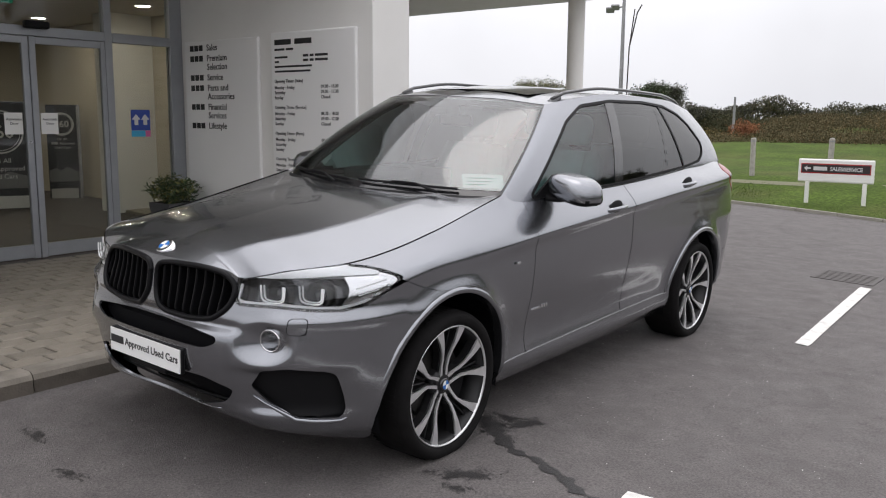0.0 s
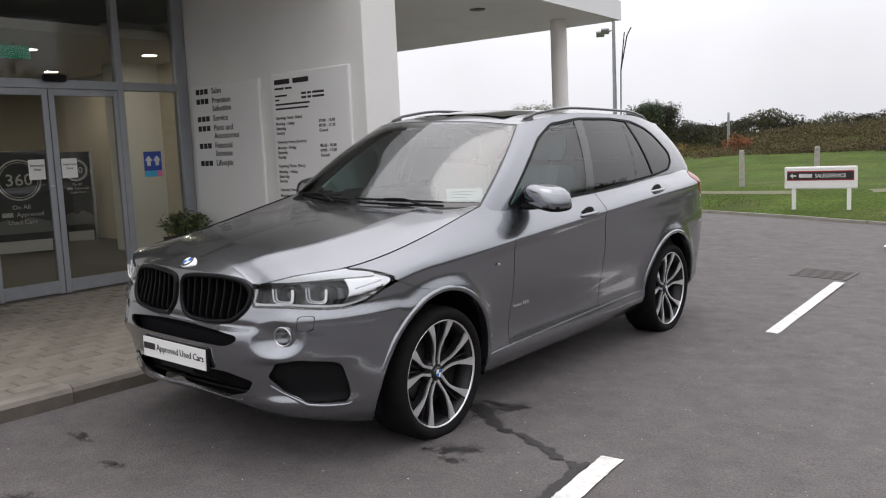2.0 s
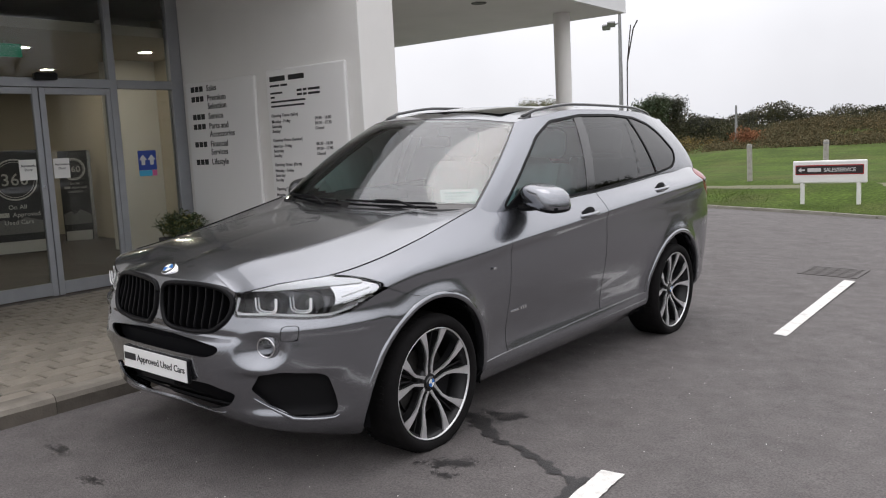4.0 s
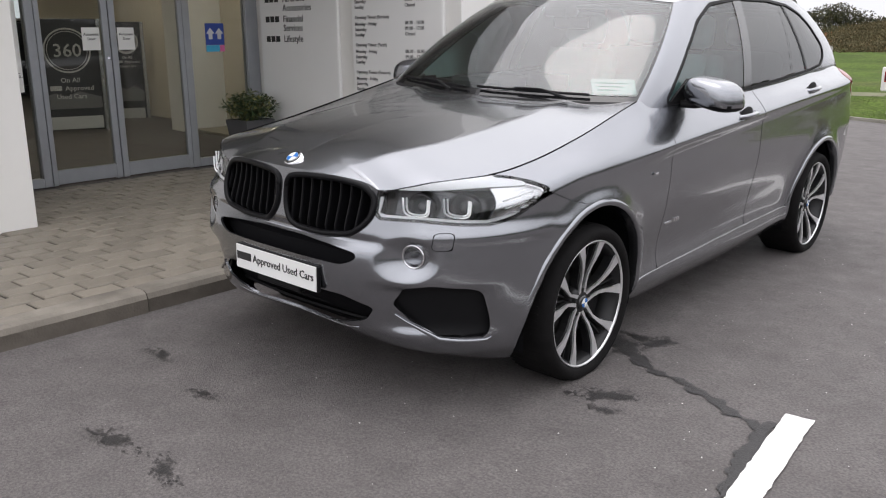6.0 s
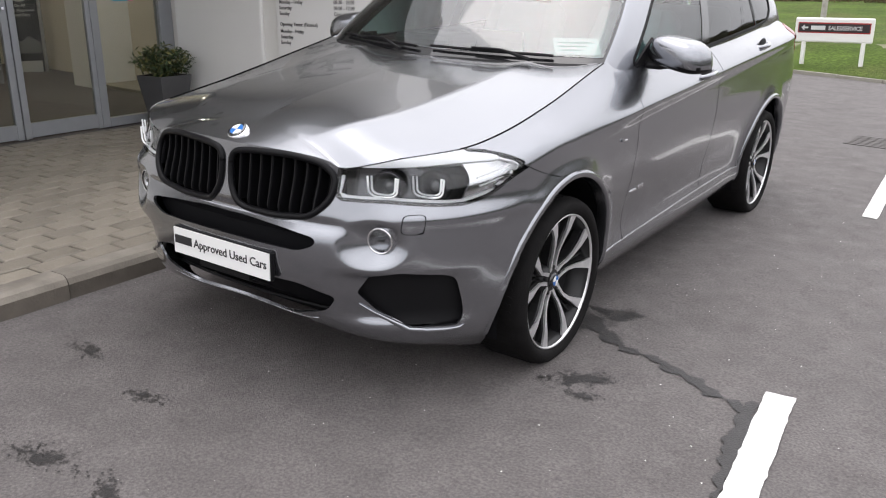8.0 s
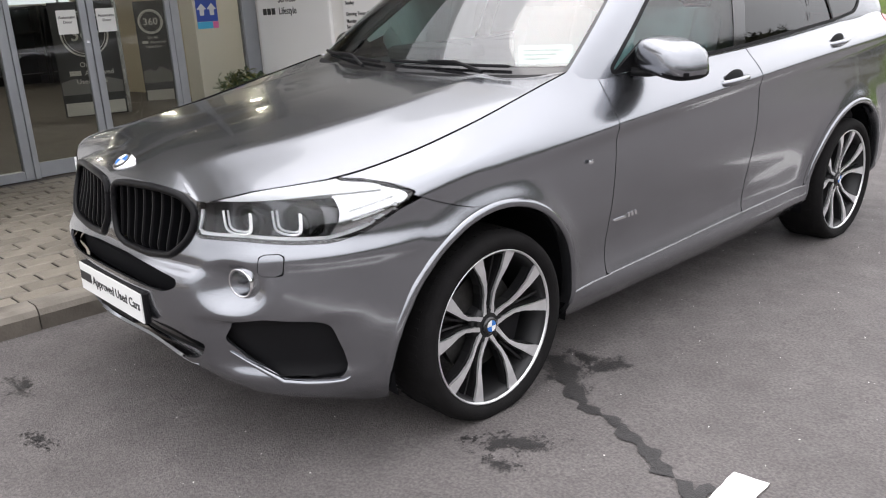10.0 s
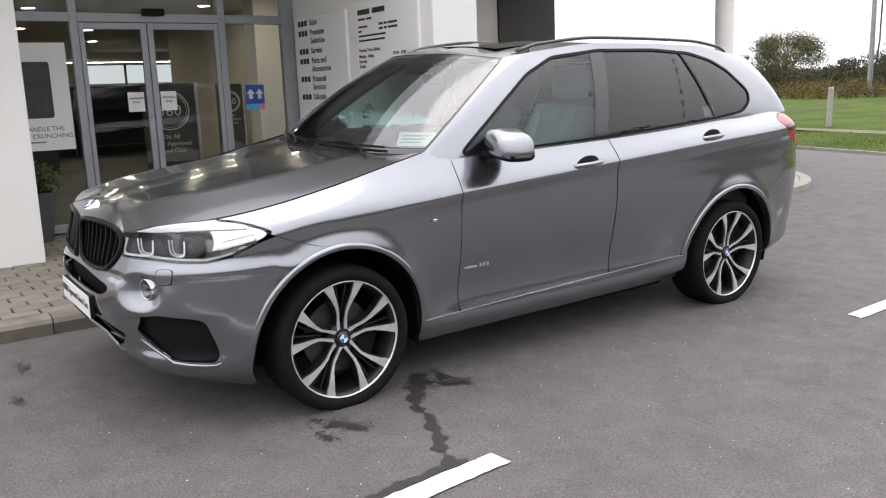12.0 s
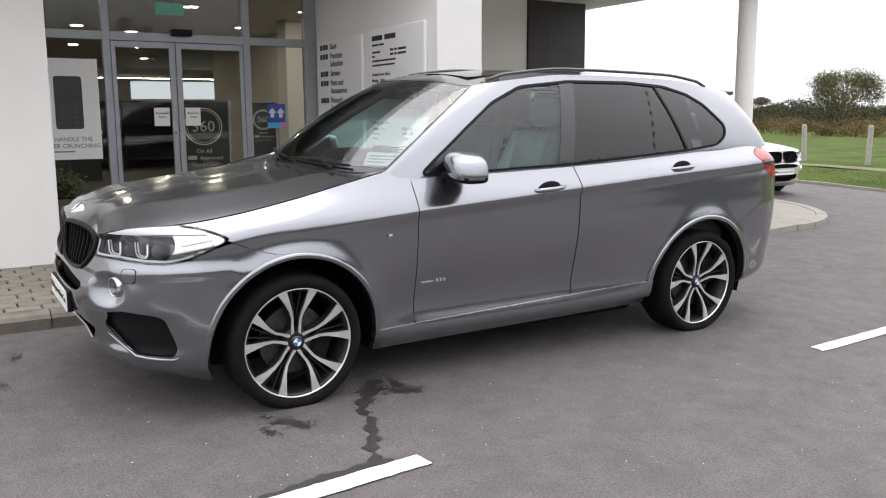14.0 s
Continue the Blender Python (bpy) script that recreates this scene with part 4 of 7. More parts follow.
# ---- sign on legs across the yard ----
sg = thing("direction_sign", "low white direction sign with a black strip on two legs", "sign")
SY = 14.4
part("board", box((-1.51, SY - 0.03, 0.385), (-0.15, SY + 0.03, 0.83), 0.025, seg=2), M_SIGN_WHITE, sg)
part("strip_edge", box((-1.455, SY - 0.0335, 0.555), (-0.205, SY - 0.03, 0.745)), M_SIGN_RED, sg, "red border strip")
part("strip", box((-1.44, SY - 0.036, 0.575), (-0.22, SY - 0.033, 0.725)), M_SIGN_DARK, sg, "black strip with white lettering")
part("arrow", prism([(-0.06, 0.0), (0.0, 0.05), (0.0, 0.015), (0.065, 0.015), (0.065, -0.015), (0.0, -0.015), (0.0, -0.05)], 0, 0.002, pose(-1.34, SY - 0.036, 0.65, 90, 0, 0)), M_PRINT, sg)
part("lettering_bar", box((-1.225, SY - 0.038, 0.613), (-0.975, SY - 0.036, 0.686)), M_PRINT, sg)
part("lettering", text_bm("SALES/SERVICE", 0.103, pose(-0.925, SY - 0.037, 0.613, 90, 0, 0), 0.002, spacing=0.86), M_PRINT, sg)
for x in (-1.33, -0.30):
    part("leg", box((x - 0.035, SY - 0.03, -0.20), (x + 0.035, SY + 0.03, 0.395), 0.005), M_SIGN_WHITE, sg)

# ---- fence posts and wire ----
for k in range(-5, 11):
    x = -1.58 - 1.69 * k
    y = 17.0 + 0.05 * math.sin(k * 2.1)
    z = float(land_z(x, y))
    fp = thing("fence_post", "weathered grey round fence post in the grass", "fence post", "fence posts")
    lean = pose(x, y, z - 0.1, 1.5 * math.sin(k * 3.7), 1.2 * math.cos(k * 2.3), 0)
    h = 1.19 - z + 0.1 + 0.03 * math.sin(k * 5.1)
    part("shaft", lathe([(0.062, 0.0), (0.060, h - 0.03), (0.045, h), (0.0, h + 0.004)], 12, lean), M_POST, fp)
    part("cap_band", lathe([(0.064, h - 0.09), (0.066, h - 0.08), (0.064, h - 0.06)], 12, lean), M_POLE, fp)

# ---- poles ----
def pole(x, y, h, r, label):
    p = thing("utility_pole", label, "pole")
    part("shaft", tube([(x, y, 0.3), (x + 0.05, y, h * 0.5), (x + 0.06, y, h)], [r, r * 0.85, r * 0.65], 10), M_POLE, p)
    return p


lp = pole(-18.2, 40.1, 8.3, 0.13, "tall grey pole with floodlights and loose cables")
for dx in (-0.75, -0.45):
    fl = part("floodlight", box((-0.22, -0.08, -0.16), (0.22, 0.08, 0.16), 0.03, pose(-18.15 + dx, 40.0, 7.75 + dx * 0.4, 30, 0, 20)), M_POLE, lp, "tilted grey floodlight")
    part("bracket", tube([(-18.15, 40.1, 7.6), (-18.15 + dx, 40.0, 7.7 + dx * 0.4)], 0.03, 6), M_POLE, fl)
part("cable", tube([(-18.0, 40.0, 1.0), (-17.75, 40.0, 3.0), (-17.7, 40.0, 5.4), (-17.3, 40.0, 7.2), (-17.05, 40.0, 7.6)], 0.035, 6), M_DARKCLAD, lp, "dark loose cable")
part("cable", tube([(-17.7, 40.0, 5.4), (-17.55, 40.0, 6.6), (-17.45, 40.0, 7.4)], 0.03, 6), M_DARKCLAD, lp, "dark loose cable")
pole(-14.0, 46.0, 2.9, 0.09, "slim grey pole by the hedge")
tp = pole(-37.0, 62.0, 4.4, 0.12, "distant telegraph pole with a cross bar")
part("cross_bar", box((-37.7, 61.95, 4.1), (-36.2, 62.05, 4.2)), M_POLE, tp)

# ---- trees, hedges, scrub ----
def cloud(bm, c, rx, ry, rz, count, size, rg, hollow=0.55, mats=1, rough=1.0):
    """Many small leaf clumps filling an uneven rounded volume."""
    seed = rg.uniform(0, 100)
    for i in range(count):
        d = Vector((rg.gauss(0, 1), rg.gauss(0, 1), rg.gauss(0, 1))).normalized()
        k = rg.uniform(hollow, 1.0) * (1 + rough * 0.5 * noise.noise(d * 1.7 + Vector((seed, 0, 0))) + rough * 0.2 * noise.noise(d * 5 + Vector((0, seed, 0))))
        p = Vector(c) + Vector((d.x * rx * k, d.y * ry * k, d.z * rz * k))
        q = Euler((rg.uniform(-1.4, 1.4), rg.uniform(-1.4, 1.4), rg.uniform(0, 6.3))).to_matrix()
        s = size * rg.uniform(0.5, 1.4)
        f = bm.faces.new([bm.verts.new(p + q @ Vector(t)) for t in ((-s, -0.5 * s, 0), (0.2 * s, -0.7 * s, 0.2 * s), (s, 0.1 * s, 0), (0.1 * s, 0.7 * s, -0.2 * s))])
        f.material_index = rg.randrange(mats)


def tree(x, y, z, h, spread, trunk_h, count, seed, label, leaf_mats):
    rg = random.Random(seed)
    t = thing("tree", label, "tree", "field trees")
    bm = bmesh.new()
    add_tube(bm, [(x, y, z - 0.2), (x + 0.05, y, z + trunk_h * 0.6), (x, y, z + trunk_h), (x + 0.05, y, z + h * 0.7)], [0.2, 0.16, 0.13, 0.05], 8)
    heads = []
    for i in range(9):
        a = rg.uniform(0, 6.28)
        r = spread * rg.uniform(0.35, 0.8)
        top = (x + r * math.cos(a), y + r * math.sin(a), z + h * rg.uniform(0.5, 0.85))
        add_tube(bm, [(x, y, z + trunk_h * rg.uniform(0.7, 1.1)), (x + 0.5 * r * math.cos(a), y + 0.5 * r * math.sin(a), z + h * 0.5), top], [0.08, 0.05, 0.015], 6)
        heads.append(top)
    part("trunk", bm, M_TWIG, t, "forking brown trunk and limbs")
    bm = bmesh.new()
    for p in heads:
        cloud(bm, p, spread * 0.42, spread * 0.42, h * 0.20, count // 4, 0.045, rg, 0.3, len(leaf_mats))
    cloud(bm, (x, y, z + h * 0.72), spread * 0.8, spread * 0.8, h * 0.27, count // 2, 0.045, rg, 0.5, len(leaf_mats))
    part("crown", bm, leaf_mats, t, "open leafy crown with gaps")
    return t


tree(-32.9, 55.4, 0.6, 4.1, 2.9, 1.2, 7000, 21, "broad thinning autumn tree behind the field", [M_HEDGE, M_BRAMBLE, M_LEAF_TIP])
tree(-19.7, 47.6, 0.7, 3.2, 1.3, 0.8, 3500, 22, "small dense tree in the hedgerow", [M_HEDGE, M_LEAF])
tree(-20.6, 50.6, 0.6, 3.3, 2.0, 0.7, 5200, 23, "dense dark tree in the hedgerow", [M_HEDGE, M_WOODS_HAZED])
tree(-17.9, 51.5, 0.6, 1.9, 1.2, 0.5, 2400, 24, "low bushy tree in the hedgerow", [M_HEDGE, M_WOODS_HAZED])
# skyline belt of trees, its haze put into the leaf colours
rg = random.Random(29)
bm = bmesh.new()
x = -78.0
while x < 34:
    top = 2.40 + 0.35 * smoothstep(-34, -28, x) + (0.75 if rg.random() < 0.22 else 0.0) + 0.30 * noise.noise((x * 0.17, 3, 1)) + rg.uniform(-0.25, 0.25)
    wide = rg.uniform(0.9, 1.9)
    cloud(bm, (x, 73.0 + rg.uniform(-1.5, 1.5), top - 0.42 * wide), wide, 1.2, 0.45 * wide, 900, 0.075, rg, 0.4, 3, 0.45)
    cloud(bm, (x, 72.5, top * 0.45), 1.5, 1.0, top * 0.42, 500, 0.10, rg, 0.4, 3, 0.3)
    x += 0.9
add_box(bm, (-80.0, 72.8, -0.8), (36.0, 74.2, 1.75), 0.2)
tagged(link_mesh("woods", bm, [M_WOODS_HAZED, M_HEDGE, M_BRAMBLE]), "belt of trees on the skyline, haze put into its dull grey-green", "woods", kind="stuff")

# unseen hedge, added out of view to darken what the car's flank reflects
rg = random.Random(57)
bm = bmesh.new()
y = -70.0
while y < 75:
    top = 7.2 + 1.6 * noise.noise((y * 0.11, 7, 2)) + rg.uniform(-0.4, 0.4)
    cloud(bm, (33.0 + rg.uniform(-2, 2), y, -0.6 + top * 0.5), 1.6, 2.4, top * 0.52, 620, 0.24, rg, 0.35, 2)
    y += 1.7
for z0, z1, dx in ((-0.9, 3.6, 1.3), (3.4, 5.6, 0.7)):
    add_box(bm, (33.0 - dx, -72.0, z0), (33.0 + dx, 76.0, z1), 0.3)
tagged(link_mesh("woods", bm, [M_HEDGE, M_WOODS_HAZED]), "dark unseen hedge added to darken the reflections in the car", "woods", kind="stuff")

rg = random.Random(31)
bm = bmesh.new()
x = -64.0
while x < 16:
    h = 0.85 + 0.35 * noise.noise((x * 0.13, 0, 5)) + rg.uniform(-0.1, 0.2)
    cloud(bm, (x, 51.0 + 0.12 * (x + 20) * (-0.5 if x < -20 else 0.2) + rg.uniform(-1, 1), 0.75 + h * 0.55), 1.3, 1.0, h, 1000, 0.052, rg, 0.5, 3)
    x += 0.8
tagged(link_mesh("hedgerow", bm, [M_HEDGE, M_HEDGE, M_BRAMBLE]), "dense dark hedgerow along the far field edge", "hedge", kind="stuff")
bm = bmesh.new()
for i in range(320):
    x, y = rg.uniform(-11.2, 14), rg.uniform(29.5, 43)
    if x < -8.8 and y < 34:
        continue
    h = rg.uniform(0.22, 0.42) * (0.7 + 0.03 * (y - 30))
    cloud(bm, (x, y, float(land_z(x, y)) + h * 0.4), rg.uniform(0.8, 1.6), 0.9, h, 760, 0.030, rg, 0.4, 3)
tagged(link_mesh("scrub", bm, [M_SCRUB, M_BRAMBLE, M_BRAMBLE]), "brown and olive scrub covering a low bank", "scrub", kind="stuff")
bm = bmesh.new()
for i in range(46):
    x, y = rg.uniform(-36, -13), rg.uniform(36, 44)
    cloud(bm, (x, y, 0.55 + 0.3), rg.uniform(0.6, 1.2), 0.7, rg.uniform(0.3, 0.65), 700, 0.034, rg, 0.4, 3)
tagged(link_mesh("scrub", bm, [M_SCRUB, M_BRAMBLE, M_GORSE]), "low yellowing gorse and scrub in the field", "scrub", kind="stuff")
for i in range(9):                                                 # yellowing shrubs past the second field
    gx = -21.8 + 0.80 * i + rg.uniform(-0.3, 0.3)
    gs = thing("shrub", "yellow-brown gorse shrub on the rough grass", "shrub", "gorse shrubs")
    h = rg.uniform(0.32, 0.50)
    gy = 36.5 + rg.uniform(-1, 1)
    gz = float(land_z(gx, gy))
    bm = bmesh.new()
    cloud(bm, (gx, gy, gz + 0.06 + h * 0.5), rg.uniform(0.35, 0.75), 0.4, h, 600, 0.032, rg, 0.3, 2)
    part("foliage", bm, [(M_GORSE, M_BRAMBLE), (M_BRAMBLE, M_SCRUB), (M_GORSE, M_SCRUB)][i % 3], gs)
    part("stems", tube([(gx, gy, gz - 0.05), (gx + 0.04, gy, gz + 0.5)], [0.04, 0.02], 6), M_TWIG, gs)
bush = thing("autumn_bush", "rust-red autumn bush at the end of the bank", "bush")
bm = bmesh.new()
cloud(bm, (-8.9, 33.0, 1.20), 0.75, 0.6, 0.42, 1500, 0.032, rg, 0.2, 1)
part("foliage", bm, M_RUSTY, bush)
part("stems", tube([(-8.9, 33.0, 0.6), (-8.85, 33.0, 1.2)], [0.05, 0.02], 6), M_TWIG, bush)

# grass blades on the near verge
verts, faces = [], []
rg = random.Random(41)
for i in range(16000):
    x = rg.uniform(-13, 5)
    d = 0.12 + 2.2 * rg.random() ** 1.5
    y = float(verge_y(x)) + d
    z = float(land_z(x, y)) - 0.01
    a, s = rg.uniform(0, 6.28), rg.uniform(0.015, 0.04)
    w = 0.006 + 0.0012 * d
    k = len(verts)
    lean = rg.uniform(-0.5, 0.5) * s
    verts += [(x - w * math.cos(a), y - w * math.sin(a), z), (x + w * math.cos(a), y + w * math.sin(a), z), (x + lean * math.sin(a), y + lean * math.cos(a), z + s)]
    faces.append((k, k + 1, k + 2))
me = bpy.data.meshes.new("grass")
me.from_pydata(verts, [], faces)
me.materials.append(M_BLADE)
tagged(new("grass", me), "short grass blades of the verge", "grass", kind="stuff")

# ---- the car: two master surfaces, cut into panels ----
HUB_F, HUB_R, HUB_Z = 0.0, 2.960, 0.376
ARCH = 0.450

# feature lines from sill to shoulder: half widths (front, door, rear), nose, tail, squareness
LINES = (
    (0.875, 0.868, 0.850, -0.750, 3.80, 3.0),
    (0.915, 0.908, 0.915, -0.865, 3.90, 3.0),
    (0.945, 0.892, 0.935, -0.955, 3.95, 3.0),
    (0.957, 0.930, 0.957, -0.985, 3.97, 3.0),
    (0.950, 0.949, 0.962, -0.940, 3.96, 3.0),
    (0.936, 0.937, 0.935, -0.905, 3.94, 3.1),
    (0.818, 0.850, 0.800, -0.890, 3.86, 4.0),
)
TOP_Z = curve([(-0.89, 0.984), (-0.872, 0.966), (-0.861, 0.945), (-0.82, 0.967), (-0.76, 0.990), (-0.66, 1.002), (-0.56, 1.008), (-0.28, 1.045), (0, 1.098), (0.28, 1.160), (0.57, 1.225)])
HEIGHTS = (
    curve([(0, 0.270), (0.5, 0.235), (0.8, 0.212), (1, 0.232), (1.15, 0.258), (2, 0.283), (3, 0.36)]),
    curve([(0, 0.345), (0.45, 0.285), (1, 0.303), (1.15, 0.322), (2, 0.340), (3, 0.46)]),
    curve([(0, 0.470), (1, 0.470), (2, 0.480), (3, 0.60)]),
    curve([(0, 0.660), (1, 0.700), (2, 0.740), (3, 0.82)]),
    curve([(0, 0.800), (0.6, 0.820), (1, 0.890), (2, 0.960), (3, 1.00)]),
    curve([(0, 0.900), (0.6, 0.905), (0.84, 0.950), (1, 1.000), (1.24, 1.040), (1.5, 1.075), (2, 1.160), (2.4, 1.20), (3, 1.17)]),
    curve([(0, 0.985), (0.25, 0.974), (0.47, 0.986), (0.74, 0.998), (1, 1.100), (1.19, 1.225), (1.27, 1.187), (1.6, 1.208), (2, 1.268), (2.3, 1.310), (3, 1.32)]),
)
TOP_W = curve([(0, 0.818), (1, 0.822), (1.19, 0.803), (1.27, 0.855), (1.6, 0.852), (2, 0.815), (2.3, 0.78), (3, 0.78)])
WIDTHS = [curve([(0, a), (1, a), (1.13, 0.6 * a + 0.4 * b), (1.27, b), (1.52, b), (1.76, 0.72 * b + 0.28 * c), (2, c), (3, c)]) for a, b, c, *_ in LINES[:-1]] + [TOP_W]
SEC = np.array([0.0, 0.09, 0.27, 0.50, 0.70, 0.85, 1.0])


def line_points(i, s):
    _, _, _, nose, tail, sq = LINES[i]
    s = np.asarray(s, float)
    w, z = WIDTHS[i](np.abs(s)), HEIGHTS[i](np.abs(s))
    a = np.clip(np.abs(s), 0, 1) * np.pi / 2
    b = np.clip(np.abs(s) - 2, 0, 1) * np.pi / 2
    e = 2 / sq
    er = 2 / 4.6
    cx = np.where(np.abs(s) < 1, np.sin(a) ** e, np.where(np.abs(s) < 2, 1.0, np.abs(np.cos(b)) ** er))
    y = np.where(np.abs(s) < 1, nose * np.abs(np.cos(a)) ** e, np.where(np.abs(s) < 2, (np.abs(s) - 1) * HUB_R, HUB_R + (tail - HUB_R) * np.sin(b) ** er))
    if i == 6:
        z = np.where(np.abs(s) < 1.19, TOP_Z(y), z)
    y = np.where(np.abs(s) < 1, y - (0, 0, 0, 0, 0.014, 0.036, 0.044)[i] * (1 - smoothstep(0.0, 0.50, w * cx)), y)   # beak between the kidneys
    return np.stack([np.sign(s) * w * cx, y, z], -1)


def dish(P, c, r, depth, push):
    """Presses a soft round hollow into the surface."""
    d = np.linalg.norm((P - np.array(c)) / np.array(r), axis=-1)
    k = depth * np.clip(1 - d * d, 0, 1) ** 1.5
    return P + k[..., None] * np.array(push)


def body(s, v):
    """The lower body: s runs round the car from the middle of the nose (0) past the front axle (1) and the rear axle (2)
    to the tail (3), negative on the other side; v runs from the sill (0) to the shoulder (1)."""
    s, v = np.broadcast_arrays(np.asarray(s, float), np.asarray(v, float))
    K = np.stack([line_points(i, s) for i in range(7)], 0)
    T = np.zeros_like(K)
    T[0] = (K[1] - K[0]) / (SEC[1] - SEC[0])
    T[6] = (K[6] - K[5]) / (SEC[6] - SEC[5])
    for i in range(1, 6):
        a, b = SEC[i] - SEC[i - 1], SEC[i + 1] - SEC[i]
        T[i] = ((K[i] - K[i - 1]) / a * b + (K[i + 1] - K[i]) / b * a) / (a + b)
    vv = np.clip(v, 0, 1)
    i = np.clip(np.searchsorted(SEC, vv, side="right") - 1, 0, 5)
    h = SEC[i + 1] - SEC[i]
    u = ((vv - SEC[i]) / h)[..., None]
    g = np.indices(i.shape)
    pick = lambda A, k: A[(k, *g)]
    P = ((2 * u**3 - 3 * u**2 + 1) * pick(K, i) + (u**3 - 2 * u**2 + u) * h[..., None] * pick(T, i)
         + (-2 * u**3 + 3 * u**2) * pick(K, i + 1) + (u**3 - u**2) * h[..., None] * pick(T, i + 1))
    x, y, z = P[..., 0], P[..., 1], P[..., 2]
    sx = np.sign(x)
    side = np.clip(np.abs(x) / 0.9, 0, 1) ** 6
    out = np.zeros_like(x)
    for hub in (HUB_F, HUB_R):                                           # flared arches
        r = np.hypot(y - hub, z - HUB_Z)
        out += 0.020 * np.exp(-((r - ARCH) / 0.065) ** 2) * smoothstep(0.28, 0.5, z)
    zc = 0.978 + 0.064 * y                                               # shoulder crease under the handles, undercut below
    door = smoothstep(0.15, 0.9, y) * (1 - smoothstep(3.60, 3.85, y))
    dz = zc - z
    under = smoothstep(0.0, 0.07, dz)
    out += door * np.where(dz < 0, 0.013 * np.exp(dz / 0.05), 0.013 * (1 - under) - 0.010 * under * (1 - smoothstep(0.06, 0.34, dz)))
    zl = 0.455 + 0.055 * y                                                # lower light catcher of the doors
    mid = smoothstep(0.45, 0.8, y) * (1 - smoothstep(2.15, 2.46, y))
    out += 0.004 * mid * smoothstep(0.0, 1.0, (zl + 0.045 - z) / 0.09)
    P = P.copy()
    P[..., 0] += sx * out * side
    for q in (1, -1):                                                    # hollows round the fog lamps
        P = dish(P, (q * 0.628, -0.86, 0.690), (0.125, 0.3, 0.092), 0.058, (0, 1, 0))
    # ledge under the headlamps
    a = np.abs(s)
    k = 1 + 0.013 * np.exp(-((P[..., 2] - 0.788) / 0.034) ** 2) * smoothstep(0.30, 0.45, a) * (1 - smoothstep(0.80, 0.97, a))
    P[..., 0] *= k
    P[..., 1] *= k
    # step under the kidneys and above the corner intakes
    fx = np.abs(P[..., 0])
    P[..., 1] += 0.018 * np.exp(-((P[..., 2] - 0.742) / 0.022) ** 2) * (1 - smoothstep(0.45, 0.62, fx)) * (P[..., 1] < -0.3)
    P[..., 1] += 0.030 * smoothstep(0.45, 0.60, fx) * (1 - smoothstep(0.82, 0.90, fx)) * smoothstep(0.36, 0.41, P[..., 2]) * (1 - smoothstep(0.55, 0.60, P[..., 2])) * (P[..., 1] < -0.3)
    return P


def arch_gap(P):
    """Above 0 outside the wheel openings."""
    y, z = P[..., 1], P[..., 2]
    return np.minimum(np.hypot(y - HUB_F, z - HUB_Z), np.hypot(y - HUB_R, z - HUB_Z)) - ARCH


# outlines on the nose: (s, z) for the corners, (x, z) for the middle
LAMP = [(0.232, 0.855), (0.250, 0.836), (0.391, 0.840), (0.541, 0.831), (0.64, 0.829), (0.719, 0.847), (0.797, 0.893), (0.855, 0.947), (0.830, 0.980), (0.803, 0.997), (0.760, 1.006), (0.74, 1.2), (0.215, 1.2), (0.226, 0.93)]
KIDNEY = round_poly([(0.022, 0.950), (0.117, 0.966), (0.30, 0.970), (0.42, 0.955), (0.472, 0.908), (0.470, 0.833), (0.40, 0.765), (0.24, 0.746), (0.075, 0.752), (0.026, 0.82)], 0.045, 5)
SLOT = round_poly([(-0.44, 0.700), (-0.30, 0.716), (-0.12, 0.726), (0.12, 0.726), (0.30, 0.716), (0.44, 0.700), (0.44, 0.672), (0.37, 0.643), (-0.37, 0.643), (-0.44, 0.672)], 0.03)
LOWER = round_poly([(-0.36, 0.515), (0.36, 0.515), (0.50, 0.478), (0.45, 0.412), (0.26, 0.354), (-0.26, 0.354), (-0.45, 0.412), (-0.50, 0.478)], 0.03)
CORNER = round_poly([(0.300, 0.500), (0.345, 0.575), (0.455, 0.597), (0.60, 0.578), (0.622, 0.548), (0.640, 0.460), (0.645, 0.362), (0.469, 0.372), (0.355, 0.425)], 0.02)


def on_lamp(P, S):
    return poly_sdf(np.abs(S), P[..., 2], LAMP)


def on_kidney(P):
    return np.where(P[..., 1] < -0.5, poly_sdf(np.abs(P[..., 0]), P[..., 2], KIDNEY), 1.0)


def on_slot(P):
    return np.where(P[..., 1] < -0.5, poly_sdf(P[..., 0], P[..., 2], SLOT), 1.0)


def on_lower(P):
    return np.where(P[..., 1] < -0.5, poly_sdf(P[..., 0], P[..., 2], LOWER), 1.0)


def on_corner(P, S):
    return poly_sdf(np.abs(S), P[..., 2], CORNER)


def bumper_edge(P, S):
    """Above 0 on the bumper's side of its joint with the wing."""
    z, a = P[..., 2], np.abs(S)
    f = (0.936 - z) - np.clip(a - 0.85, 0, 1) / 1.5
    f = np.where(z < 0.850, 1.0 - a, f)
    return np.where(a < 0.5, 0.2, f)


xx = np.linspace(0, 0.985, 62)
NOSE = (2 / np.pi) * np.arcsin(xx ** 1.5)
NOSE = np.concatenate([-NOSE[:0:-1], NOSE])
NOSE_L = np.concatenate([-np.linspace(1.0, NOSE[-1], 26)[:-1], NOSE, np.linspace(NOSE[-1], 1.0, 26)[1:]])
VV = np.linspace(0.0, 1.0, 96)
REAR = 2 + (2 / np.pi) * np.concatenate([np.arcsin(np.linspace(0.01, 0.93, 56) ** 2.3), np.arccos(np.linspace(0.75, 0.0, 40) ** 2.3)])
GAP = 0.0015

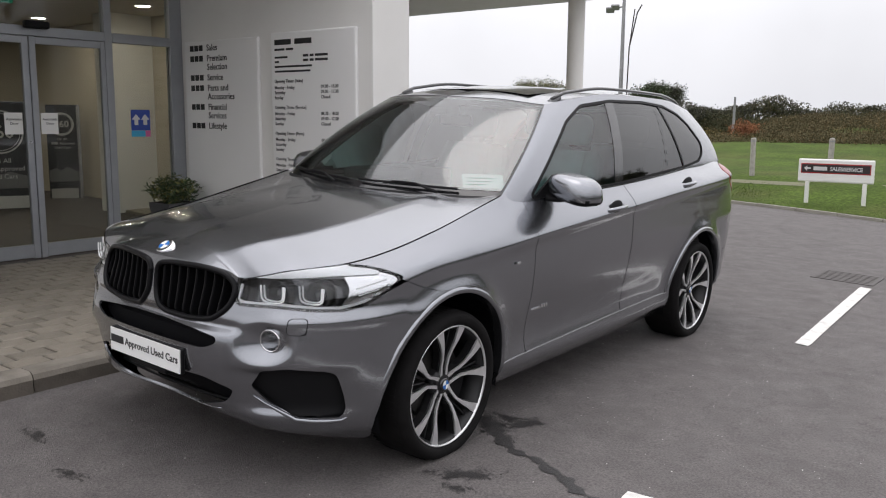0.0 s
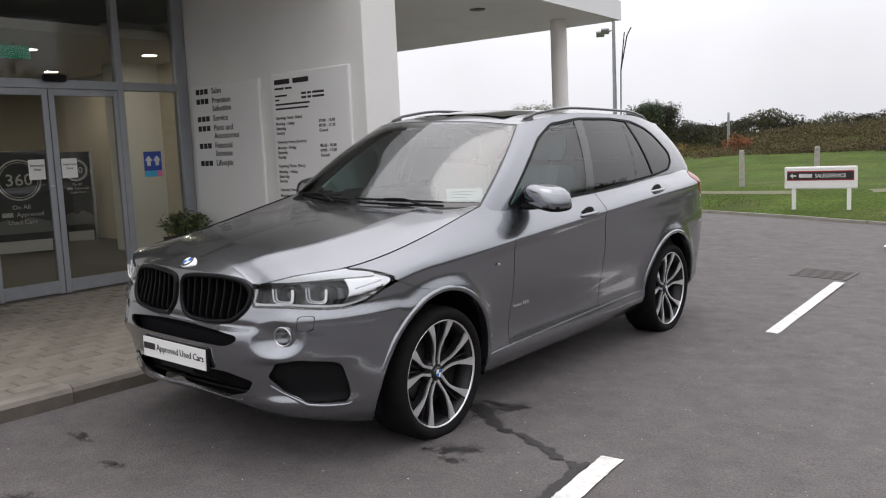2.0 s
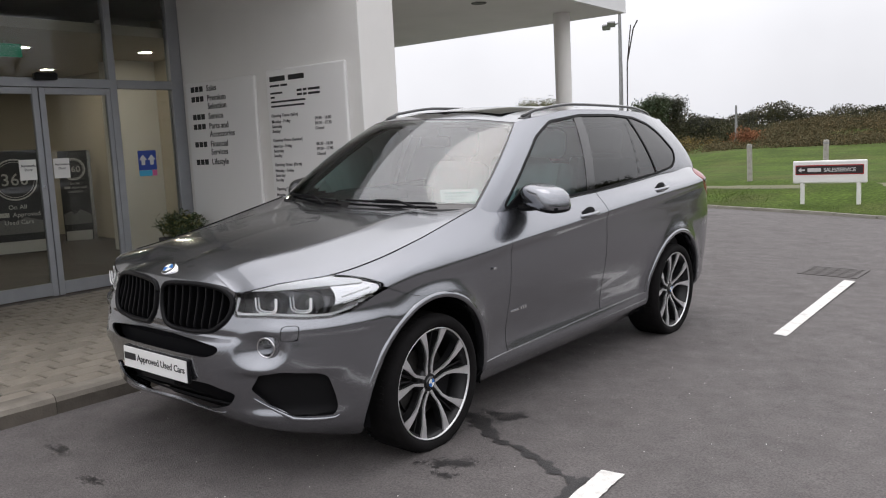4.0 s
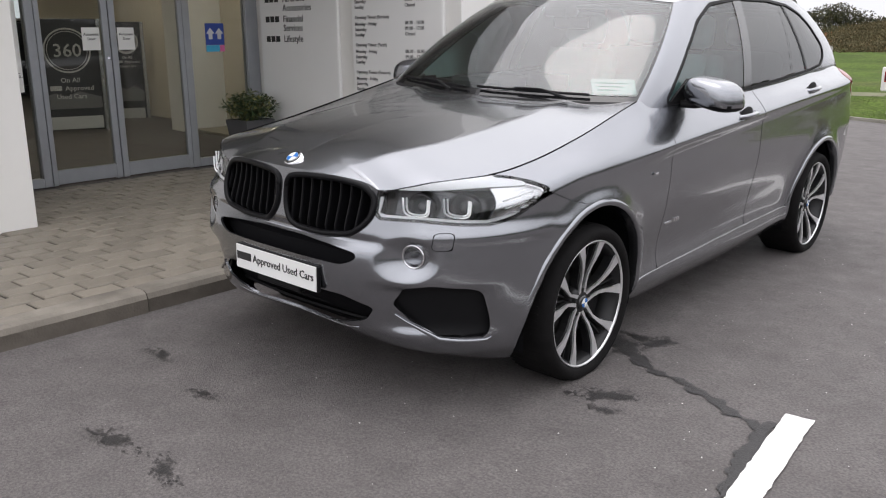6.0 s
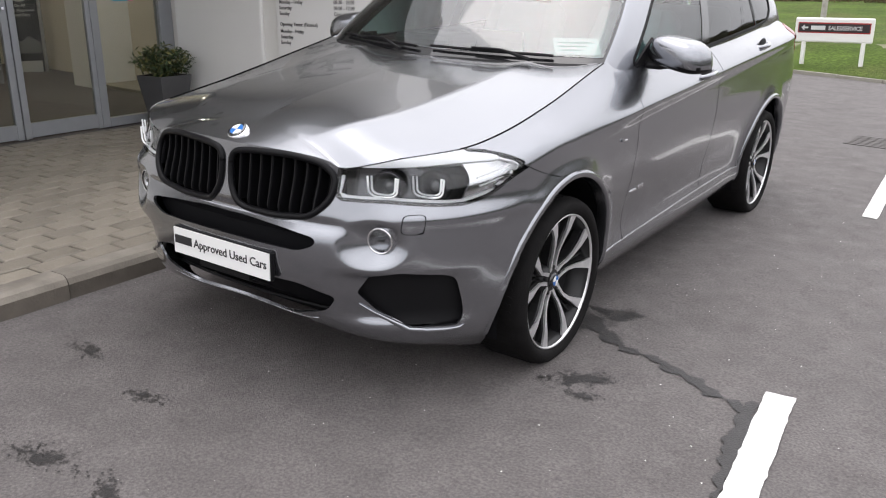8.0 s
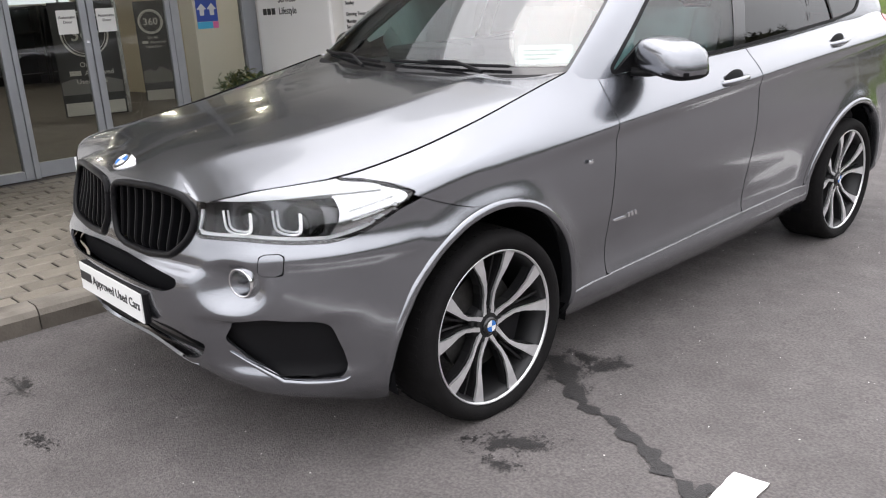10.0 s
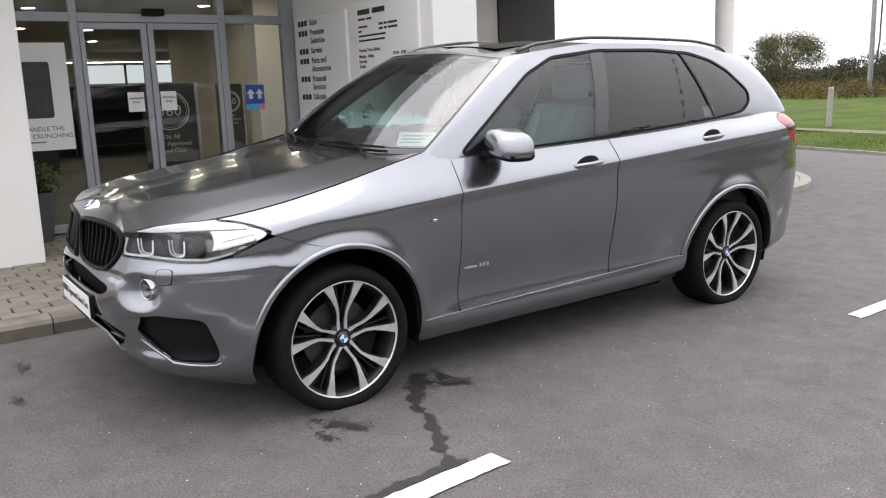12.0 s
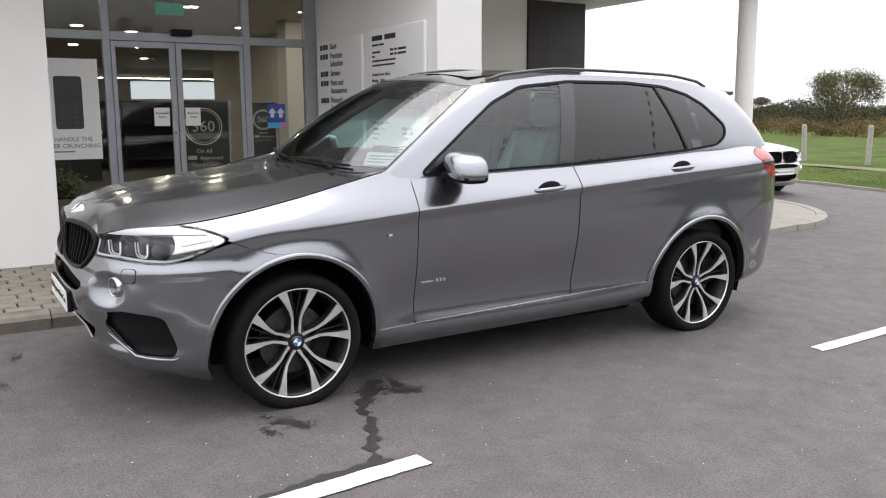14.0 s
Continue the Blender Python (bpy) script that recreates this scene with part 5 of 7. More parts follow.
# greenhouse: lower and upper edge lines, from the windscreen's middle (0) past the pillar (1), door pillar (2), rear pillar (3.6) to the tail (5)
GL = [curve(k) for k in (
    [(0, 0.0), (0.5, 0.45), (1, 0.790), (1.2, 0.838), (1.35, 0.856), (2, 0.852), (3, 0.818), (3.6, 0.785), (4.3, 0.70), (5, 0.0)],
    [(0, 0.36), (0.5, 0.415), (1, 0.572), (1.2, 0.69), (1.35, 0.80), (2, 1.85), (3, 2.95), (3.6, 3.47), (4.3, 3.82), (5, 3.93)],
    [(0, 1.215), (0.5, 1.222), (1, 1.226), (1.2, 1.202), (1.35, 1.187), (2, 1.209), (3, 1.268), (3.6, 1.306), (4.3, 1.32), (5, 1.33)])]
GU = [curve(k) for k in (
    [(0, 0.0), (0.5, 0.345), (1, 0.598), (1.2, 0.622), (1.35, 0.632), (2, 0.650), (3, 0.628), (3.6, 0.590), (4.3, 0.50), (5, 0.0)],
    [(0, 1.125), (0.5, 1.155), (1, 1.255), (1.2, 1.36), (1.35, 1.47), (2, 1.97), (3, 2.85), (3.6, 3.30), (4.3, 3.60), (5, 3.70)],
    [(0, 1.718), (0.5, 1.712), (1, 1.690), (1.2, 1.708), (1.35, 1.724), (2, 1.768), (3, 1.752), (3.6, 1.700), (4.3, 1.672), (5, 1.69)])]


def cabin(s, v):
    """The upper body between belt (v = 0) and roof edge (v = 1)."""
    s, v = np.broadcast_arrays(np.asarray(s, float), np.asarray(v, float))
    a, t = np.abs(s), v[..., None]
    lo = np.stack([np.sign(s) * GL[0](a), GL[1](a), GL[2](a)], -1)
    hi = np.stack([np.sign(s) * GU[0](a), GU[1](a), GU[2](a)], -1)
    P = lo * (1 - t) + hi * t
    k = 4 * v * (1 - v)
    front = 1 - smoothstep(0.5, 1.3, a)
    P[..., 0] += np.sign(s) * 0.032 * k * smoothstep(0.2, 1.2, a)
    P[..., 1] -= 0.030 * k * front
    P[..., 2] += 0.028 * k * front
    return P


def roof(s, r):
    """The roof, from its edge (r = 0) to the ridge (r = 1)."""
    s, r = np.broadcast_arrays(np.asarray(s, float), np.asarray(r, float))
    a = np.abs(s)
    e = np.stack([np.sign(s) * GU[0](a), GU[1](a), GU[2](a)], -1)
    ys = np.interp(a, [0, 1, 2, 3, 4.3, 5], [1.125, 1.50, 2.05, 2.80, 3.50, 3.70])
    zs = np.interp(ys, [1.12, 1.35, 1.8, 2.4, 3.0, 3.70], [1.718, 1.758, 1.792, 1.795, 1.765, 1.69])
    t = r[..., None]
    P = np.concatenate([e[..., :1] * (1 - t), e[..., 1:2] * (1 - t) + ys[..., None] * t, e[..., 2:] + (zs[..., None] - e[..., 2:]) * (1 - (1 - t) ** 2.2)], -1)
    return P


def hood(s, r):
    """The bonnet, from its rim (r = 0) to the ridge (r = 1)."""
    s, r = np.broadcast_arrays(np.asarray(s, float), np.asarray(r, float))
    a = np.abs(s)
    e = line_points(6, s)
    e = e * np.array([0.996, 1.0, 1.0])
    ys = curve([(0, -0.934), (0.25, -0.74), (0.5, -0.53), (0.74, -0.33), (1.0, 0.03), (1.185, 0.375)])(a)
    zs = curve([(-0.934, 0.986), (-0.85, 1.016), (-0.80, 1.032), (-0.6, 1.082), (-0.3, 1.128), (0.0, 1.163), (0.375, 1.205)])(ys)
    g = 1 - (1 - r) ** 2.0
    ridge = 0.016 * np.exp(-np.sqrt((r - 0.40) ** 2 + 0.0012) / 0.11) * smoothstep(0.15, 0.45, a)
    x = e[..., 0] * (1 - r)
    y = e[..., 1] * (1 - r) + ys * r
    z = e[..., 2] + (zs - e[..., 2]) * g + ridge
    return np.stack([x, y, z], -1)


DLO = round_poly([(0.775, 1.205), (0.89, 1.292), (1.11, 1.447), (1.33, 1.590), (1.56, 1.685), (1.93, 1.722), (2.43, 1.722), (2.77, 1.700), (2.985, 1.650), (3.13, 1.583), (3.305, 1.440), (3.29, 1.375), (3.20, 1.318),
                  (2.9, 1.288), (1.85, 1.230), (1.2, 1.212)], 0.035)


def pane_edges(P):
    y, z = P[..., 1], P[..., 2]
    b0 = 1.740 + 0.235 * (z - 1.226)
    b1 = 1.852 + 0.235 * (z - 1.226)
    c0 = 2.568 + 0.085 * (z - 1.28)
    d0 = 2.885 - 0.475 * (z - 1.277)
    return y, b0, b1, c0, d0


NOSE_GRID = np.meshgrid(NOSE_L, VV, indexing="ij")
NOSE_POINTS = body(*NOSE_GRID)


def skin_at(x, z):
    """The nose's skin at x and z: the point and its outward normal."""
    P = NOSE_POINTS
    i = np.unravel_index(np.argmin((P[..., 0] - x) ** 2 + (P[..., 2] - z) ** 2 + np.where(P[..., 1] > -0.1, 9, 0)), P.shape[:2])
    s, v = NOSE_GRID[0][i], NOSE_GRID[1][i]
    du = body(s + 2e-3, v) - body(s - 2e-3, v)
    dv = body(s, v + 2e-3) - body(s, v - 2e-3)
    n = np.cross(du, dv)
    return P[i], n / np.linalg.norm(n)


def skin_on(x, z, lift=0.0):
    """The nose's skin at exactly x and z, raised by lift along its normal."""
    P = NOSE_POINTS
    i = np.unravel_index(np.argmin((P[..., 0] - x) ** 2 + (P[..., 2] - z) ** 2 + np.where(P[..., 1] > -0.1, 9, 0)), P.shape[:2])
    s, v = float(NOSE_GRID[0][i]), float(NOSE_GRID[1][i])
    for _ in range(4):
        p = body(s, v)
        du, dv = (body(s + 1e-3, v) - body(s - 1e-3, v)) / 2e-3, (body(s, min(v + 1e-3, 1.0)) - body(s, v - 1e-3)) / (min(v + 1e-3, 1.0) - v + 1e-3)
        a = np.array([[du[0], dv[0]], [du[2], dv[2]]])
        if abs(np.linalg.det(a)) < 1e-5:
            break
        step = np.linalg.solve(a, [x - p[0], z - p[2]])
        s, v = s + float(np.clip(step[0], -0.02, 0.02)), float(np.clip(v + np.clip(step[1], -0.02, 0.02), 0.01, 1.0))
    n = np.cross(du, dv)
    return tuple(body(s, v) + lift * n / np.linalg.norm(n))


def mirrored(name, make, material, parent, label="", smooth=False):
    """The same part on both sides of the car."""
    return [part(name, make(q), material, parent, label, smooth) for q in (False, True)]


def wheel(x, y, side, parent_mats):
    """An alloy wheel with five pairs of spokes, seen from outside; side +1 on the car's left."""
    m = pose(x, y, HUB_Z, 0, 90 * side, 0)
    R = 0.360
    K = 0.291 / 0.2835
    tyre = [(0.285, -0.245), (0.298, -0.262), (0.318, -0.269), (0.338, -0.262), (0.351, -0.240), (0.358, -0.20), (0.360, -0.15), (0.359, -0.065), (0.356, -0.030), (0.346, -0.004), (0.330, 0.006), (0.310, 0.005), (0.296, -0.004), (0.287, -0.018)]
    w = link_mesh("wheel", lathe([(r_ * K, h_) for r_, h_ in ((0.281, -0.008), (0.283, -0.016), (0.274, -0.022), (0.262, -0.034), (0.252, -0.20), (0.262, -0.235), (0.276, -0.245))], 72, m), M_RIM_DARK, None, "alloy wheel with five pairs of spokes", smooth=True)
    bm = lathe(tyre, 96, m)
    for v in bm.verts:                                         # pressed flat where it stands
        v.co.z = max(v.co.z, 0.0355)
    part("tyre", bm, M_RUBBER, w, smooth=True)
    bm = bmesh.new()
    for i in range(72):                                        # tread ribs across the outer shoulder
        a = 2 * math.pi * i / 72
        add_box(bm, (-0.006, -0.004, -0.235), (0.001, 0.004, -0.045), 0, m @ pose(0, 0, 0, 0, 0, math.degrees(a)) @ Matrix.Translation((R - 0.001, 0, 0)))
    for v in bm.verts:
        v.co.z = max(v.co.z, 0.036)
    part("tread", bm, M_RUBBER, w)
    part("rim_edge", lathe([(0.282, -0.016), (0.284, -0.010), (0.2885, -0.007), (0.2908, -0.010), (0.2908, -0.018)], 72, m), M_RIM_CUT, w, "bright machined rim edge", smooth=True)

    def spoke(g, sgn, widths, z_top, depth, mat_, name, rs, offs):
        bm = bmesh.new()
        top, bot = [], []
        for r, o, wd in zip(rs, offs, widths):
            a = g + sgn * math.radians(o)
            c, sn = math.cos(a), math.sin(a)
            zz = z_top(r)
            for k in (-1, 1):
                px, py = r * c - k * wd * sn, r * sn + k * wd * c
                top.append(bm.verts.new((px, py, zz)))
                bot.append(bm.verts.new((px * 0.995, py * 0.995, zz - depth)))
        for i in range(len(rs) - 1):
            a, b, c, d = 2 * i, 2 * i + 1, 2 * i + 3, 2 * i + 2
            bm.faces.new((top[a], top[d], top[c], top[b]))
            bm.faces.new((bot[a], bot[b], bot[c], bot[d]))
            bm.faces.new((top[a], bot[a], bot[d], top[d]))
            bm.faces.new((top[b], top[c], bot[c], bot[b]))
        bm.faces.new((top[0], top[1], bot[1], bot[0]))
        bm.faces.new((top[-2], bot[-2], bot[-1], top[-1]))
        bmesh.ops.recalc_face_normals(bm, faces=list(bm.faces))
        bmesh.ops.transform(bm, matrix=m, verts=list(bm.verts))
        return part(name, bm, mat_, w)

    zt = lambda r: -0.050 + 0.034 * smoothstep(0.05, 0.27, r)
    zd = lambda r: float(zt(r)) - 0.018
    for k in range(5):
        g = 2 * math.pi * k / 5 + (math.pi if side > 0 else 0.0)
        for sgn in (1, -1):
            rs, offs = (0.046, 0.090, 0.128, 0.170, 0.223, 0.283), (24, 13.5, 10.0, 11.5, 14.6, 17.0)
            spoke(g, sgn, (0.0095, 0.0065, 0.0065, 0.0085, 0.0145, 0.0245), lambda r: float(zt(r)), 0.010, M_RIM_CUT, "spoke", rs, offs)
            spoke(g, sgn, (0.0125, 0.0100, 0.0100, 0.0120, 0.0175, 0.0265), zd, 0.035, M_RIM_DARK, "spoke_flank", rs, offs)
            spoke(g, sgn, (0.004, 0.004, 0.005), lambda r: float(zt(r)) - 0.030, 0.03, M_RIM_DARK, "inner_rib", (0.120, 0.20, 0.280), (3.0, 4.6, 6.0))
        b = g
        part("wheel_bolt", lathe([(0.0, -0.046), (0.008, -0.046), (0.010, -0.052), (0.010, -0.066)], 10, m @ Matrix.Translation((0.058 * math.cos(b), 0.058 * math.sin(b), 0))), M_RIM_DARK, w)
    part("hub", lathe([(0.0, -0.052), (0.048, -0.050), (0.062, -0.056), (0.075, -0.072), (0.080, -0.12)], 32, m), M_RIM_DARK, w, smooth=True)
    cap = part("hub_cap", lathe([(0.0, -0.036), (0.026, -0.037), (0.033, -0.041), (0.034, -0.052)], 32, m), M_BLACK_GLOSS, w, "round emblem cap", smooth=True)
    for q in range(4):
        pts = [(0, 0)] + [(0.022 * math.cos(q * math.pi / 2 + t * math.pi / 12), 0.022 * math.sin(q * math.pi / 2 + t * math.pi / 12)) for t in range(7)]
        part("emblem_quarter", prism(pts, -0.0365, -0.0345, m), M_BLUE if q % 2 else M_WHITE_PLASTIC, w)
    part("brake_disc", lathe([(0.06, -0.105), (0.182, -0.105), (0.182, -0.135), (0.06, -0.135)], 48, m), M_DISC, w)
    a = math.pi if side > 0 else 0.0
    part("brake_caliper", box((-0.055, -0.10, -0.15), (0.055, 0.10, -0.085), 0.015, m @ pose(0, 0, 0, 0, 0, 70 if y < 1 else 110) @ Matrix.Translation((0.165, 0, 0))), M_BLACK_TRIM, w)
    return w


def build_car(paint, label, group=""):
    car = thing("car", label, "car", group)
    P_ = lambda name, bm, mat_, lab="", smooth=False: part(name, bm, mat_, car, lab, smooth)

    # nose: bumper skin, openings, lip
    def bumper_keep(P, S, V):
        f = np.minimum(arch_gap(P), bumper_edge(P, S) - GAP)
        f = np.minimum(f, on_lamp(P, S) - 0.0025)
        for o in (on_kidney(P) - 0.004, on_slot(P), on_lower(P), on_corner(P, S)):
            f = np.minimum(f, o)
        return f
    P_("front_bumper", sheet(body, NOSE_L, VV, bumper_keep, 0.010), paint, "grey bumper with large intakes")

    P_("intake_mesh", sheet(body, NOSE, VV, lambda P, S, V: 0.03 - on_slot(P), 0, -0.05), M_BLACK_MESH, "black upper slot")
    P_("intake_mesh", sheet(body, NOSE, VV, lambda P, S, V: 0.03 - on_lower(P), 0, -0.06), M_BLACK_MESH, "black lower intake")
    for q in (1, -1):
        P_("corner_intake", sheet(body, NOSE, VV, lambda P, S, V: np.where(S * q > 0, 0.02 - on_corner(P, S), -1), 0, -0.028), M_BLACK_TRIM, "black corner intake panel")
    for i in range(5):                                              # bars across the slot and the lower intake
        z = 0.385 + 0.028 * i
        P_("intake_bar", tube([(-0.45 + 0.09 * k, float(body(np.array(0.01), np.array(0.2))[1]) + 0.075 + 0.18 * (0.09 * k - 0.45) ** 2, z) for k in range(11)], 0.006, 6), M_BLACK_TRIM)

    def nose_point(sv, z, lift=0.0):
        """The nose's skin at s and height z."""
        vv = np.linspace(0, 0.6, 200)
        P = body(np.full(200, sv), vv)
        k = np.argsort(P[:, 2])
        p = np.array([np.interp(z, P[k, 2], P[k, c]) for c in range(3)])
        d = np.array([math.sin(sv * 1.2), -math.cos(sv * 1.2), 0.0])
        return tuple(p + lift * d)
    for q in (1, -1):
        P_("intake_lip", tube([nose_point(q * a, b, 0.002) for a, b in ((0.305, 0.455), (0.345, 0.420), (0.40, 0.393), (0.469, 0.362), (0.53, 0.354), (0.59, 0.350), (0.64, 0.350), (0.66, 0.362))], [0.003, 0.006, 0.009, 0.012, 0.012, 0.010, 0.007, 0.003], 10), paint, "painted ledge under the corner intake", True)
    P_("chin_strip", tube([nose_point(0.02 * k, 0.3465 + 0.020 * (k / 9) ** 4, 0.001) for k in range(-9, 10)], 0.003, 6), paint, "thin painted strip under the lower intake", True)

    # kidney grilles
    for q in (1, -1):
        gr = P_("kidney_grille", sheet(body, NOSE, VV, lambda P, S, V: np.where(S * q > 0, 0.015 - on_kidney(P), -1), 0, -0.07), M_BLACK_MESH, "black kidney grille")
        ring = [skin_on(q * kx, kz, 0.001) for kx, kz in KIDNEY]
        part("grille_frame", tube(ring + ring[:2], 0.0125, 10), M_GRILLE, gr, "gloss black surround", True)
        for k in range(9):
            x = 0.060 + 0.049 * k
            zs = [z for z in np.linspace(0.74, 1.0, 60) if poly_sdf(np.array(x), np.array(z), KIDNEY) < 0.0]
            if len(zs) < 4:
                continue
            pts = []
            for z in np.linspace(zs[0], zs[-1], 8):
                a = skin_on(q * x, z)
                pts.append((q * x, a[1] + 0.012, z))
            bm = bmesh.new()
            sec = ((-0.0055, 0.0), (-0.003, -0.006), (0.003, -0.006), (0.0055, 0.0), (0.0055, 0.045), (-0.0055, 0.045))
            rows = [[bm.verts.new((px_ + a, py_ + b, pz_)) for a, b in sec] for px_, py_, pz_ in pts]
            for p, n_ in zip(rows, rows[1:]):
                for i in range(6):
                    bm.faces.new((p[i], p[(i + 1) % 6], n_[(i + 1) % 6], n_[i]))
            bm.faces.new(rows[0][::-1])
            bm.faces.new(rows[-1])
            part("grille_slat", bm, M_GRILLE, gr)

    # round emblem on the nose
    EMB = pose(0, -0.880, 1.009, 33, 0, 0)
    em = P_("emblem", lathe([(0.0, 0.012), (0.030, 0.011), (0.040, 0.008), (0.042, -0.02)], 40, EMB), M_CHROME, "round emblem, blue and white", True)
    part("emblem_ring", lathe([(0.0268, 0.0112), (0.037, 0.0105), (0.037, 0.0085)], 40, EMB), M_BLACK_GLOSS, em, "dark ring", True)
    for k in range(4):
        pts = [(0, 0)] + [(0.026 * math.cos(k * math.pi / 2 + t * math.pi / 12), 0.026 * math.sin(k * math.pi / 2 + t * math.pi / 12)) for t in range(7)]
        part("emblem_quarter", prism(pts, 0.010, 0.0135, EMB), M_BLUE if k % 2 == 0 else M_WHITE_PLASTIC, em)

    # show plate
    pl = P_("plate", box((-0.267, -0.996, 0.505), (0.267, -0.972, 0.619), 0.006, pose(0, 0, 0)), M_BLACK_TRIM, "white dealer plate in a black holder")
    part("plate_face", box((-0.262, -1.000, 0.511), (0.262, -0.995, 0.615)), M_WHITE_PLASTIC, pl)
    part("lettering_bar", box((-0.255, -1.002, 0.552), (-0.158, -1.000, 0.586)), M_INK, pl)
    for w in word_bms("Approved Used Cars", 0.0475, pose(-0.146, -1.0005, 0.553, 90, 0, 0), 0.002, spacing=0.97):
        part("lettering", w, M_INK, pl)
    P_("plate_bracket", box((-0.14, -0.985, 0.475), (0.14, -0.945, 0.507), 0.004), M_BLACK_TRIM)

    # headlamps
    for q in (1, -1):
        lamp = P_("headlight", sheet(body, NOSE_L, VV, lambda P, S, V: np.where(S * q > 0, 0.004 - on_lamp(P, S), -1), 0, -0.075), M_LAMP_DARK, "clear headlight with two round projectors")
        part("lens", sheet(body, NOSE_L, VV, lambda P, S, V: np.where(S * q > 0, -on_lamp(P, S), -1), 0.0, 0.001), M_LENS, lamp, "clear glossy cover")
        part("lamp_border", sheet(body, NOSE_L, VV, lambda P, S, V: np.where(S * q > 0, np.minimum(0.003 - on_lamp(P, S), on_lamp(P, S) + np.where((P[..., 2] > 0.945) | (np.abs(S) > 0.775), 0.003, 0.010)), -1), 0.02, -0.003), M_BLACK_GLOSS, lamp, "black rim")
        part("brow", sheet(body, NOSE_L, np.linspace(0.70, 1, 60), lambda P, S, V: np.where(S * q > 0, np.minimum(-on_lamp(P, S) - 0.005, P[..., 2] - (0.952 + 0.018 * smoothstep(0.25, 0.72, np.abs(S)))), -1), 0.03, -0.007), M_LAMP_WHITE, lamp, "white light guide along the top")
        part("lower_guide", sheet(body, NOSE_L, np.linspace(0.4, 0.9, 160), lambda P, S, V: np.where((S * q > 0) & (P[..., 2] < 0.93), np.minimum(-on_lamp(P, S) - 0.010, 0.0195 + on_lamp(P, S)), -1), 0.006, -0.004), M_LAMP_WHITE, lamp, "thin bright guide along the bottom")
        part("side_reflector", sheet(body, NOSE_L, VV, lambda P, S, V: np.where(S * q > 0, np.minimum(-on_lamp(P, S) - 0.004, np.abs(S) - 0.655 - 0.5 * (P[..., 2] - 0.9)), -1), 0.01, -0.014), M_LAMP_CHROME, lamp, "silver corner reflector")
        for k in range(3):
            part("reflector_rib", sheet(body, NOSE_L, np.linspace(0.4, 1, 120), lambda P, S, V: np.where(S * q > 0, np.minimum(-on_lamp(P, S) - 0.016, 0.0026 - np.abs(P[..., 2] - 0.870 - 0.03 * k - 0.25 * (np.abs(S) - 0.74))), -1) + np.where(np.abs(S) > 0.67, 0, -1), 0.006, -0.009), M_LAMP_WHITE, lamp)
        for cx, cz in ((0.648, 0.892), (0.785, 0.895)):
            fp, fn = skin_at(q * cx, cz)
            turn = Matrix.Translation(Vector(fp) - 0.052 * Vector(fn)) @ Vector((0.30 * q, -1, 0.0)).to_track_quat("Z", "Y").to_matrix().to_4x4()
            for rad, dz in ((0.054, 0.058), (0.043, 0.050)):                # open rings, upright at the sides
                arc = [turn @ Vector((-rad * 1.04, 0.046, dz))]
                for k in range(17):
                    a = math.pi + math.pi * k / 16
                    arc.append(turn @ Vector((rad * math.copysign(abs(math.cos(a)) ** 0.7, math.cos(a)), 0.010 + 0.62 * rad * math.copysign(abs(math.sin(a)) ** 0.7, math.sin(a)), dz)))
                arc.append(turn @ Vector((rad * 1.04, 0.046, dz)))
                part("light_ring", tube(arc, 0.0038, 6), M_LAMP_WHITE, lamp, "open light ring")
            part("projector_lens", lathe([(0.0, 0.020), (0.018, 0.017), (0.030, 0.008), (0.038, -0.006)], 28, turn), M_LAMP_GLASS, lamp, "round glass projector", True)
            part("projector_shroud", lathe([(0.039, 0.008), (0.046, 0.012), (0.056, 0.016), (0.060, 0.012), (0.060, -0.05)], 28, turn), M_LAMP_DARK, lamp, "dark shroud", True)
        fp, fn = skin_at(q * 0.637, 0.702)
        FM = Matrix.Translation(Vector(fp) + 0.008 * Vector(fn)) @ (0.45 * Vector(fn) + 0.55 * Vector((0.1 * q, -1, 0))).to_track_quat("Z", "Y").to_matrix().to_4x4()
        fog = P_("fog_lamp", lathe([(0.043, 0.008), (0.0455, 0.010), (0.048, 0.008), (0.049, -0.02)], 36, FM), M_CHROME, "round fog lamp with chrome rim", True)
        part("fog_lens", lathe([(0.0, 0.012), (0.025, 0.010), (0.041, 0.004)], 28, FM), M_LENS, fog, smooth=True)
        part("fog_reflector", lathe([(0.0, -0.03), (0.02, -0.02), (0.041, 0.0)], 28, FM), M_SILVER, fog, smooth=True)
        part("fog_bulb", box((-0.013, -0.005, -0.01), (0.013, 0.004, 0.004), 0.002, FM), M_LAMP_DARK, fog)
        # washer cover
        P_("washer_seam", sheet(body, NOSE, VV, lambda P, S, V: np.where(S * q > 0, -poly_sdf(np.abs(S), P[..., 2], round_poly([(0.4440, 0.7355), (0.5180, 0.7345), (0.5150, 0.8065), (0.4420, 0.8035)], 0.009)), -1), 0.0, 0.0012), M_BLACK_MESH, "dark joint round the washer cover")
        P_("washer_cover", sheet(body, NOSE, VV, lambda P, S, V: np.where(S * q > 0, -poly_sdf(np.abs(S), P[..., 2], round_poly([(0.4465, 0.738), (0.5155, 0.737), (0.5125, 0.804), (0.4445, 0.801)], 0.008)), -1), 0.004, 0.0025), paint, "square washer cover")

    # wings
    def wing_keep(P, S, V):
        f = np.minimum(arch_gap(P), -bumper_edge(P, S) - GAP)
        f = np.minimum(f, on_lamp(P, S) - 0.0025)
        f = np.minimum(f, 0.700 - P[..., 1] - GAP)
        return np.minimum(f, P[..., 2] - (0.362 + 0.028 * P[..., 1]))
